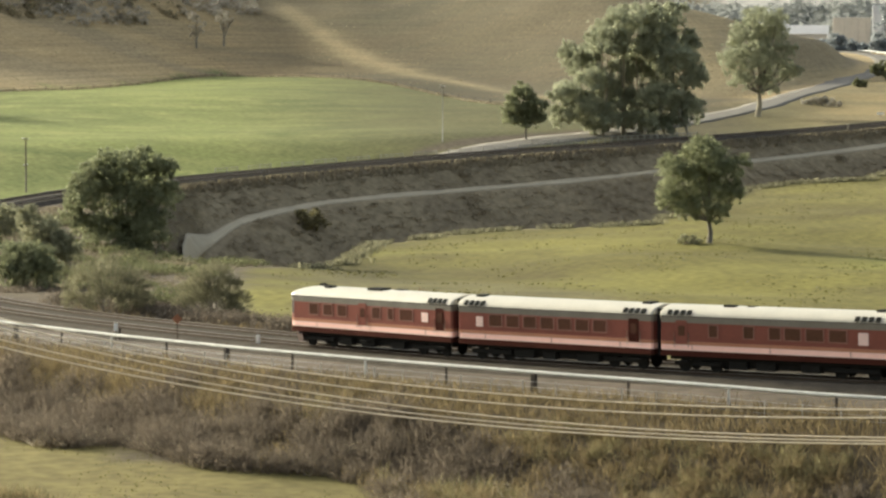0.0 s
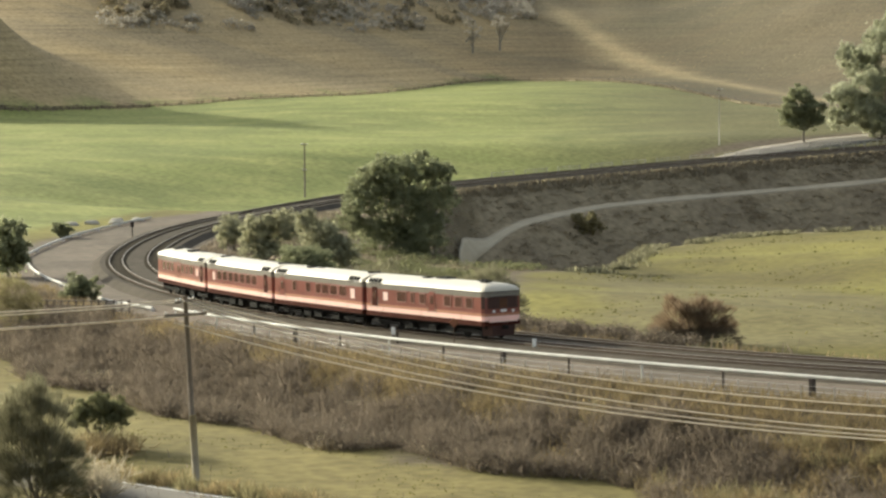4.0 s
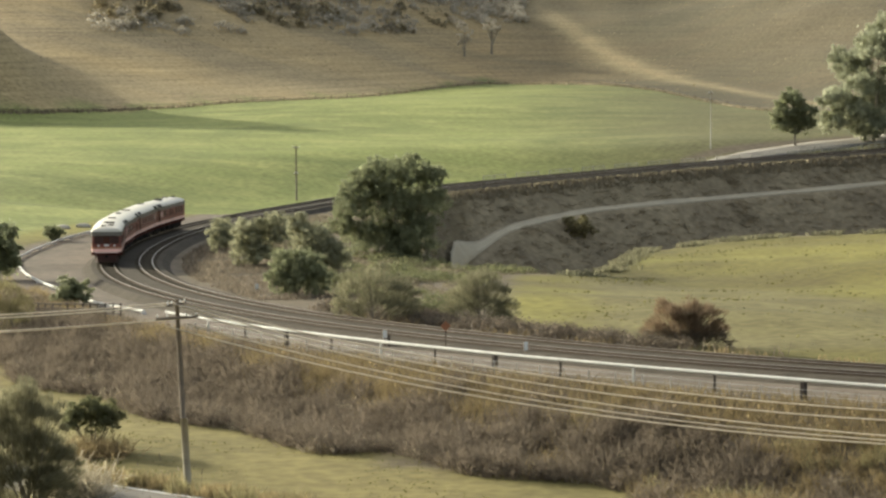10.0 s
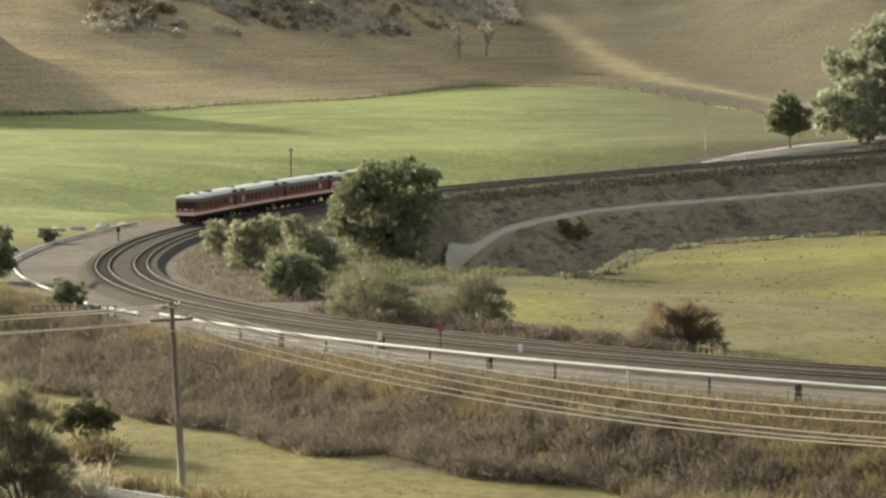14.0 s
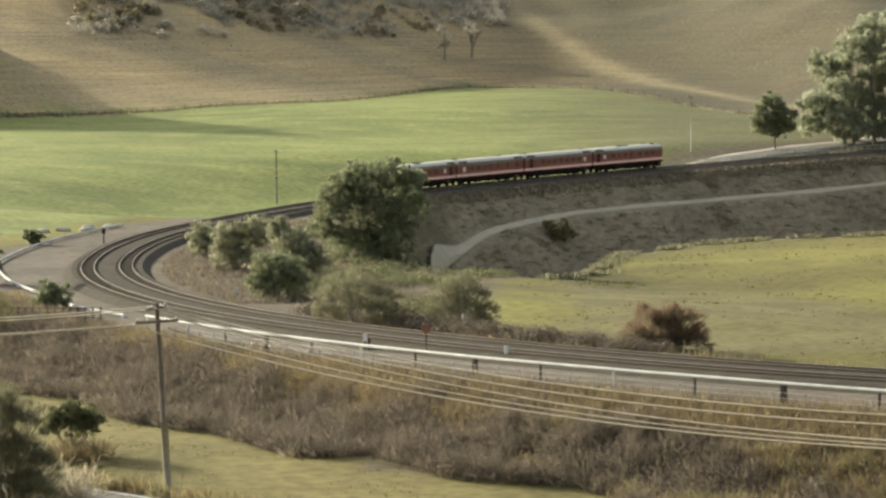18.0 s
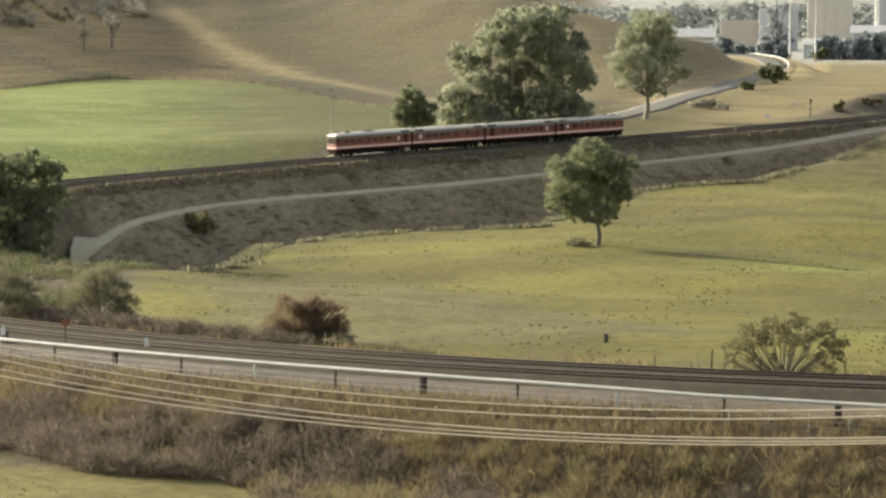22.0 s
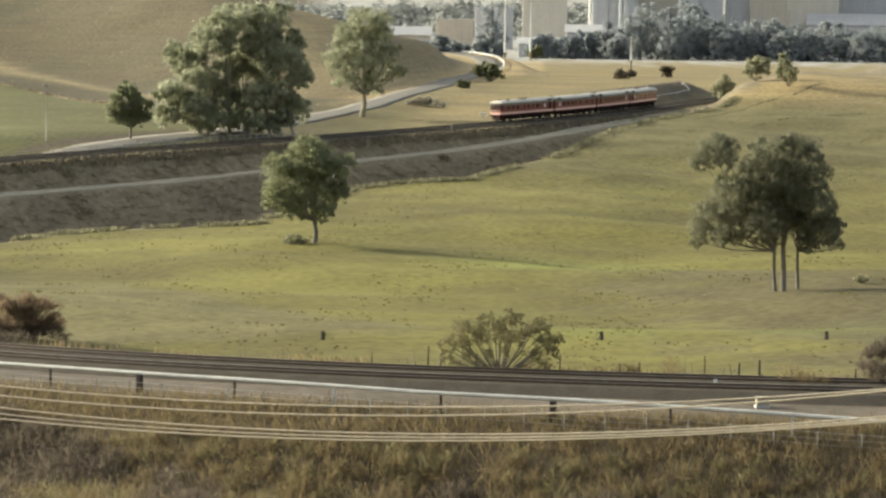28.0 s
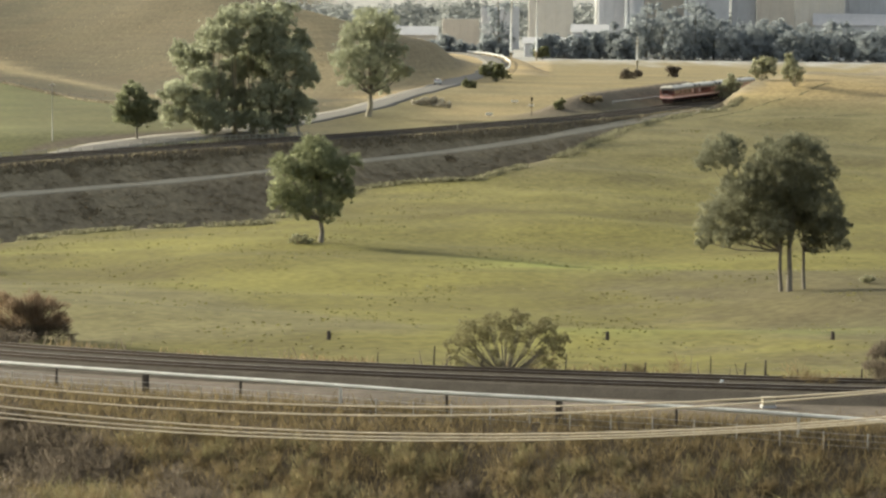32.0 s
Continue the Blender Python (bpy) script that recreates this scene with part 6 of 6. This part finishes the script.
def mounds(name, x, y, size, tall, per, leaf, mat, label, seed, category="brush", flat=0.5):
    """Heaps of twiggy leaves over the ground, joined as one."""
    rng = np.random.RandomState(seed)
    n = len(x)
    z = ground(x, y)
    r = size * rng.uniform(0.5, 1.5, n)
    bl = np.stack([x, y, z + r * tall * 0.25, r, r, r * tall], 1)
    c, u, v = crown_leaves(rng, bl, n * per, leaf, flat)
    return tagged(part(name, quads(name, c, u, v, M[mat])), label, category, kind="stuff")


# the bank below the pipe: straw above, tangled grey brush in heaps below, pale fallen reeds along its foot
def sprays(name, x, y, size, per, length, mat, label, seed, category="brush", tall=0.8, wide=0.012):
    """Heaps of thin twigs that fan out from the ground, joined as one."""
    rng = np.random.RandomState(seed)
    n = len(x)
    z = ground(x, y)
    r = size * rng.uniform(0.5, 1.4, n)
    i = np.repeat(np.arange(n), per)
    m = len(i)
    d = unit(rng, m)
    d[:, 2] = np.abs(d[:, 2]) * 1.2 + 0.15
    d /= np.linalg.norm(d, axis=1)[:, None]
    rad = rng.uniform(0.25, 1.0, m) ** 0.6
    c = np.stack([x, y, z], 1)[i] + d * (r[i] * rad)[:, None] * np.array([1, 1, tall])
    v = d + 0.55 * unit(rng, m)
    v /= np.linalg.norm(v, axis=1)[:, None]
    u = np.cross(v, unit(rng, m))
    u /= np.linalg.norm(u, axis=1)[:, None] + 1e-6
    k = rng.uniform(0.5, 1.5, m)[:, None]
    return tagged(part(name, quads(name, c, u * wide * k, v * length * k, M[mat])), label, category, kind="stuff")


x, y, s, d, rng = along(-30, 185, -27, -9.5, 150000, 51)
patch = 0.7 * waves(x, y, 42, 31) + 0.6 * waves(x, y, 13, 32) + 1.6 * ease((67 - s) / 9) - 1.2 * ease((36 - s) / 12) * ease((-16.5 - d) / 3) + 1.4 * ease((d + 17) / 5) - 0.8
edge = d > -24.5 - 2 * waves(x, y, 16, 33)
noisy = patch + rng.normal(0, 0.4, len(x))
k = edge & (noisy > 0.35)
blades("dry_grass", x[k][::2], y[k][::2], 0.6, 0.02, "straw", "straw-coloured dry grass on the railway bank", 52, lean=0.4)
blades("tawny_grass", x[k][1::2], y[k][1::2], 0.8, 0.02, "tawny", "tawny rank grass on the railway bank", 152, lean=0.5)
k = edge & (noisy <= 0.5)
blades("grey_brush", x[k][::2], y[k][::2], 0.7, 0.03, "brush", "tangled grey-brown dead brush on the railway bank", 53, "brush", 0.9)
sel = np.nonzero(edge & (patch < 0.45) & (d < -12))[0][::34]
sprays("brush_heaps", x[sel], y[sel], 1.2, 75, 0.2, "brush", "heaped grey-brown brush on the railway bank", 54, tall=1.0, wide=0.02)
sprays("brush_twigs", x[sel][::2], y[sel][::2], 1.45, 22, 0.3, "brush", "bare grey twigs standing out of the brush", 154, tall=1.0)
sel = np.nonzero(edge & (patch < 0.3) & (d < -13.5))[0][::210]
sprays("tall_brush", x[sel], y[sel], 1.9, 170, 0.24, "brush", "tall dark heaps of brush on the railway bank", 157, tall=1.05, wide=0.02)
sel = np.nonzero(edge & (patch > 0.5) & (d < -12.5))[0][::60]
sprays("tawny_heaps", x[sel], y[sel], 0.85, 60, 0.3, "tawny", "heaps of tawny grass on the railway bank", 155, "grass", 1.2, 0.013)
sel = np.nonzero(edge & (patch > 0.6) & (d < -14) & (s < 75))[0][::80]
sprays("reed_mounds", x[sel], y[sel], 0.9, 70, 0.34, "reed", "olive reeds on the railway bank", 55, "reeds", 1.3, 0.013)
sel = np.nonzero(edge & (d < -19.5 - 0.8 * waves(x, y, 9, 57)) & (waves(x, y, 15, 58) > -0.35))[0][::26]
sprays("fallen_reeds", x[sel], y[sel], 0.7, 9, 0.34, "bleached", "bleached fallen reeds along the foot of the bank", 156, "reeds", 0.9, 0.017)
x, y, s, d, rng = along(-30, 185, -12.5, -9.2, 6000, 56)
blades("track_weeds", x, y, 0.4, 0.03, "tawny", "thin dry weeds beside the pipe", 57)

# weeds on the inner edge of the near tracks
x, y, s, d, rng = along(-25, 150, SECOND + 3.6, SECOND + 9, 6000, 58)
k = (waves(x, y, 17, 35) > 0.1)
blades("inner_weeds", x[k], y[k], 0.55, 0.04, "tawny", "dry weeds along the inner edge of the track", 59)
k = (waves(x, y, 13, 36) > 0.75)
blades("inner_stalks", x[k][::7], y[k][::7], 1.1, 0.04, "brush", "tall dead stalks along the inner track", 60, "weeds")

# clumps of tall dry weeds by the old fence
x, y = np.array([42.3, 42.9, 43.4, 44.1, 33.5, 35.8, 27.9]), np.array([174.4, 173.8, 173.1, 172.5, 181.9, 180.5, 186.4])
sprays("fence_weeds", x, y, 1.0, 150, 0.32, "tawny", "clumps of tall dry weeds by the old fence", 161, "weeds", 1.5, 0.014)

# rough grass hanging over the rim of the field
rng = np.random.RandomState(162)
x, y = [], []
for (ax, ay), (bx, by) in zip(FIELD[4:20], FIELD[5:21]):
    n = int(math.hypot(bx - ax, by - ay) * 40)
    u = rng.uniform(0, 1, n)
    x.append(ax + (bx - ax) * u + rng.normal(0, 0.9, n))
    y.append(ay + (by - ay) * u + rng.normal(0, 0.9, n))
x, y = np.concatenate(x), np.concatenate(y)
k = waves(x, y, 9, 163) + 0.7 * waves(x, y, 30, 164) > -0.3
blades("rim_grass", x[k], y[k], 0.6, 0.09, "bushleaf", "rough dark grass along the rim of the field", 165, lean=0.7)

# dry grass on the low mound inside the bend
x, y, s, d, rng = along(165, 275, SECOND + 4.2, SECOND + 15, 9000, 68)
k = waves(x, y, 12, 46) > -0.4
blades("mound_grass", x[k], y[k], 0.45, 0.06, "twig", "brown dry grass on the mound inside the bend", 69, lean=0.5)

# low brush between the track and the field
x, y, s, d, rng = along(92, 150, SECOND + 4.5, SECOND + 10, 260, 65)
mounds("field_edge_brush", x, y, 0.9, 0.9, 90, 0.09, "brush", "low brown brush between track and field", 66)

# scrub on the far bank and in the creek hollow, thinner along the vehicle track
rng = np.random.RandomState(61)
x, y = rng.uniform(-95, 150, 60000), rng.uniform(245, 640, 60000)
s, d = near_line(x, y)
off_path = np.where(s > 346, np.abs(d - np.interp(s, BENCH_S, BENCH_SIDE) - 0.2), 9)
k = (d > SECOND + 4 + 9 * ease((270 - s) / 30)) & (d < 105) & (s > 148) & (s < 640) & (field_depth(x, y) < -3 + waves(x, y, 20, 37)) & (off_path > 2.4)
sel = np.nonzero(k)[0]
mounds("bank_scrub", x[sel], y[sel], 0.7, 0.16, 30, 0.09, "scrub", "dull brown scrub over the far bank", 62, flat=1.2)
sel = np.nonzero(k & (waves(x, y, 30, 38) > 0.35))[0][::14]
mounds("bank_brush", x[sel], y[sel], 1.2, 0.5, 90, 0.11, "scrub", "grey-brown brush over the far bank", 63, flat=1.3)
sel = np.nonzero(k & (d < 20))[0]
blades("bank_grass", x[sel][::9], y[sel][::9], 0.35, 0.10, "scrub", "dry grass along the top of the bank", 64)
x2, y2, s2, d2, _ = along(330, 650, SECOND + 2.7, SECOND + 5.2, 14000, 168)
blades("bank_fringe", x2, y2, 0.4, 0.1, "scrub", "matted dry grass along the lip of the bank", 169, lean=0.7)
sel = np.nonzero(k & (d > 15) & (x < -30) & (y < 400) & (waves(x, y, 24, 47) > -0.1))[0][::3]
mounds("creek_brush", x[sel], y[sel], 1.2, 0.55, 90, 0.11, "darkleaf", "dark olive brush in the creek hollow", 67)

# rough grass in the hollow field, on the verge and on the hill
rng = np.random.RandomState(70)
x, y = rng.uniform(-40, 130, 30000), rng.uniform(190, 560, 30000)
s, d = near_line(x, y)
k = (d > 12) & (field_depth(x, y) > 3) & (waves(x, y, 26, 39) + 0.6 * waves(x, y, 9, 40) > 0.35)
blades("field_tufts", x[k], y[k], 0.16, 0.16, "fieldgrass", "rough grass tufts in the field", 71, lean=0.6)
x, y, s, d, rng = along(-30, 130, -62, -22, 14000, 72)
k = (waves(x, y, 14, 41) > 0.1)
blades("verge_grass", x[k], y[k], 0.13, 0.06, "fieldgrass", "short dry grass on the verge", 73, lean=0.8)
x, y, s, d, rng = along(60, 112, -50, -36, 260, 74)
blades("verge_stalks", x, y, 0.55, 0.035, "twig", "dead stalks by the lane", 75, "weeds")
turn, dd = np.radians(rng.uniform(-17, 6.0, 26000)), rng.uniform(0, 1, 26000)
foot = hill_foot(np.degrees(turn))
dd = foot + 330 * dd ** 1.3
x, y = dd * np.sin(turn), dd * np.cos(turn)
k = waves(x, y, 60, 42) + 0.7 * waves(x, y, 22, 43) > 0.2
blades("hill_tussocks", x[k][::2], y[k][::2], 0.22, 0.22, "tussock", "dry tussocks over the hill", 76, lean=0.6)
turn = np.radians(rng.uniform(-17, 0.5, 5000))
dd = hill_foot(np.degrees(turn)) + rng.normal(0, 1.2, 5000)
blades("fence_line_grass", dd * np.sin(turn), dd * np.cos(turn), 0.4, 0.35, "scrub", "dark rank grass along the paddock fence", 77)
turn = np.radians(rng.uniform(-14.0, -5.2, 2600))
dd = hill_foot(np.degrees(turn)) + 95 + 155 * rng.uniform(0, 1, 2600) ** 0.75
x, y = dd * np.sin(turn), dd * np.cos(turn)
k = waves(x, y, 70, 53) + 0.6 * waves(x, y, 25, 54) > -0.35
mounds("hill_brush", x[k], y[k], 1.5, 1.1, 40, 0.3, "hillscrub", "grey-brown scrub high on the hill", 78)
k = waves(x, y, 60, 55) + 0.5 * waves(x, y, 20, 56) > 0.55
mounds("pale_hill_brush", x[k], y[k], 1.3, 1.4, 30, 0.4, "tussock", "pale dead brush high on the hill", 79)


def dead_tree(x, y, height, label, seed, leaf="", spread=0.45):
    """A bare forked tree, with thin twigs and perhaps a few leaves left."""
    rng = np.random.RandomState(seed)
    root = thing("bare_tree", pose(x, y, gz(x, y) - 0.1), label, "tree")
    part("trunk", tube("trunk", [(0, 0, -0.3), (0.1, 0, height * 0.35), (0.0, 0, height * 0.8)], [height * 0.03, height * 0.022, height * 0.008], M["bark"], 7), root)
    tips = []
    for k in range(11):
        a, z0 = rng.uniform(0, 6.28), height * rng.uniform(0.12, 0.5)
        r = height * spread * rng.uniform(0.5, 1.1)
        end = (r * math.cos(a), r * math.sin(a), z0 + height * rng.uniform(0.25, 0.5))
        part("limb", tube("limb", [(0, 0, z0), (end[0] * 0.5, end[1] * 0.5, z0 * 0.45 + end[2] * 0.55), end], [height * 0.016, height * 0.011, height * 0.004], M["pale_wood"], 5), root)
        tips.append((end[0] * 0.85, end[1] * 0.85, end[2], height * 0.11, height * 0.11, height * 0.13))
    part("twig_spray", quads("twig_spray", *tufted(rng, tips, 700, height * 0.022, 0.0), M[leaf or "bleached"]), root, "thin bare twigs" if not leaf else "thin grey foliage")
    tagged(root.children[-1], kind="stuff")


dead_tree(-139.0, 826.0, 8.0, "pale dead tree on the scrubby hillside", 81)
dead_tree(-96.0, 850.0, 10.0, "thin grey tree high on the hill", 82, "hillscrub", 0.3)
dead_tree(-89.0, 862.0, 12.0, "thin grey tree high on the hill", 83, "hillscrub", 0.3)
dead_tree(-175.0, 810.0, 9.0, "thin grey tree high on the hill", 84, "hillscrub", 0.3)

# tall grass and dead branches beside the lane
rng = np.random.RandomState(90)
u = rng.uniform(0, 1, 2600)
x, y = -47 + 20 * u + rng.normal(0, 0.7, 2600), 177.5 - 13.5 * u + rng.normal(0, 0.7, 2600)
k = waves(x, y, 6, 48) > -0.1
blades("lane_grass", x[k], y[k], 0.75, 0.03, "straw", "tall dry grass along the lane", 91, lean=0.35)
k = waves(x, y, 5, 49) > 0.2
blades("lane_weeds", x[k], y[k], 0.8, 0.035, "reed", "olive weeds along the lane", 92, "weeds", 0.4)


rng = np.random.RandomState(93)
x, y = -43.6 + rng.normal(0, 1.1, 60), 168.0 + rng.normal(0, 1.3, 60)
sprays("lane_straw", x, y, 1.5, 40, 0.42, "bleached", "bleached tall grass round the roadside bushes", 94, "grass", 1.3, 0.02)
x, y = -45.8 + rng.normal(0, 1.3, 70), 183.5 + rng.normal(0, 1.0, 70)
sprays("bush_straw", x, y, 1.0, 30, 0.32, "tawny", "tawny dry grass under the roadside tree", 95, "grass", 1.1, 0.02)


def dead_branch(x, y, size, seed):
    """A fallen limb with a few bent twigs."""
    rng = random.Random(seed)
    b = thing("dead_branch", pose(x, y, gz(x, y), 0, 0, rng.uniform(-30, 30)), "bleached dead branch lying in the brush", "branch", "dead branches on the bank")
    part("limb", tube("limb", [(-size, 0, 0.1), (-size * 0.4, 0.1, size * 0.5), (size * 0.3, 0, size * 0.55), (size, 0.1, 0.05)], [0.09, 0.08, 0.06, 0.03], M["pale_wood"], 6), b)
    for i in range(4):
        a = rng.uniform(-0.6, 0.7) * size
        part("twig", tube("twig", [(a, 0, size * 0.45), (a + rng.uniform(-0.4, 0.4), rng.uniform(-0.3, 0.3), size * 0.75), (a + rng.uniform(-0.8, 0.8), rng.uniform(-0.4, 0.4), size * rng.uniform(0.7, 1.1))],
                          [0.04, 0.03, 0.012], M["pale_wood"], 4), b)


for i, (x, y, q) in enumerate(((-50.3, 214.7, 0.9), (-31.7, 201.5, 0.6), (-26.7, 195.2, 0.6), (3.0, 170.0, 0.7), (-10.1, 179.7, 0.8), (-22.6, 186.6, 0.6))):
    dead_branch(x, y, q, i)

# dark timber fence where the pipe ends above the bank
fence = thing("timber_fence", pose(0, 0, 0), "dark weathered timber fence above the bank", "fence")
ends = ((-69.8, 256.1), (-59.3, 248.0))
run = []
for k in range(13):
    u = k / 12
    x, y = ends[0][0] * (1 - u) + ends[1][0] * u, ends[0][1] * (1 - u) + ends[1][1] * u
    run.append((x, y, gz(x, y)))
    part("post", box("post", -0.07, 0.07, -0.07, 0.07, -0.3, 1.7, M["post"], 0.015), fence, at=pose(*run[-1]))
for h in (0.75, 1.15, 1.6):
    part("rail", tube("rail", [(p[0], p[1] - 0.09, p[2] + h) for p in run], [0.05] * 13, M["post"], 5), fence)

# dark clumps scattered over the field, dark blades added to draw furrow lines
rng = np.random.RandomState(95)
x, y = rng.uniform(-25, 175, 5000), 200 + 420 * rng.uniform(0, 1, 5000) ** 1.3
s, d = near_line(x, y)
k = (d > 13) & (field_depth(x, y) > 2) & (waves(x, y, 45, 50) > 0)
blades("field_clumps", x[k], y[k], 0.13, 0.15, "bushleaf", "small dark clumps of weed in the field", 96, lean=0.7)
for a, b, n in (((130.7, 577.4), (155.9, 605.3), 260), ((155.9, 605.3), (175, 619), 160), ((127.0, 526.9), (156.8, 567.8), 200), ((121.3, 590.2), (141.8, 626.7), 240), ((141.8, 626.7), (162, 642), 200)):
    u = rng.uniform(0, 1, n)
    x, y = a[0] + (b[0] - a[0]) * u + rng.normal(0, 0.2, n), a[1] + (b[1] - a[1]) * u + rng.normal(0, 0.2, n) + 0.8 * np.sin(u * 9)
    k = waves(x, y, 17, 52) > -0.3
    blades("furrow_grass", x[k], y[k], 0.2, 0.2, "bushleaf", "dark blades drawing the dark line of an old furrow", 97, lean=0.5)

# woods far beyond the works
rng = np.random.RandomState(98)
turn, dd = np.radians(rng.uniform(3.0, 16.5, 420)), 2150 + 500 * rng.uniform(0, 1, 420)
mounds("distant_wood", dd * np.sin(turn), dd * np.cos(turn), 11.0, 0.9, 110, 1.8, "hazed_far_leaf", "far grey-green woods beyond the works", 99, "wood")
# ---- what moves ----
def motions():
    for car, first, length, turn in TRAIN:
        walk(car, train_rows(first, length, turn))
    # clear of the picture before and after they pass
    walk(WHITE_CAR, road_rows([0, 20, 23.5, 25.5, 28.5, 29.0, 29.5, 30.0, 30.5, 31.0, 31.5, 32.0], [6, 34, 98, 133, 194, 211, 230, 250, 275, 301, 326, 350], 1.7))
    walk(PALE_CAR, road_rows([0, 16, 20, 20.5, 21, 24, 24.5, 25, 25.5, 29, 32], [870, 485, 269.5, 241, 218, 136, 125, 115, 106, 36, 6], -1.7))


motions()
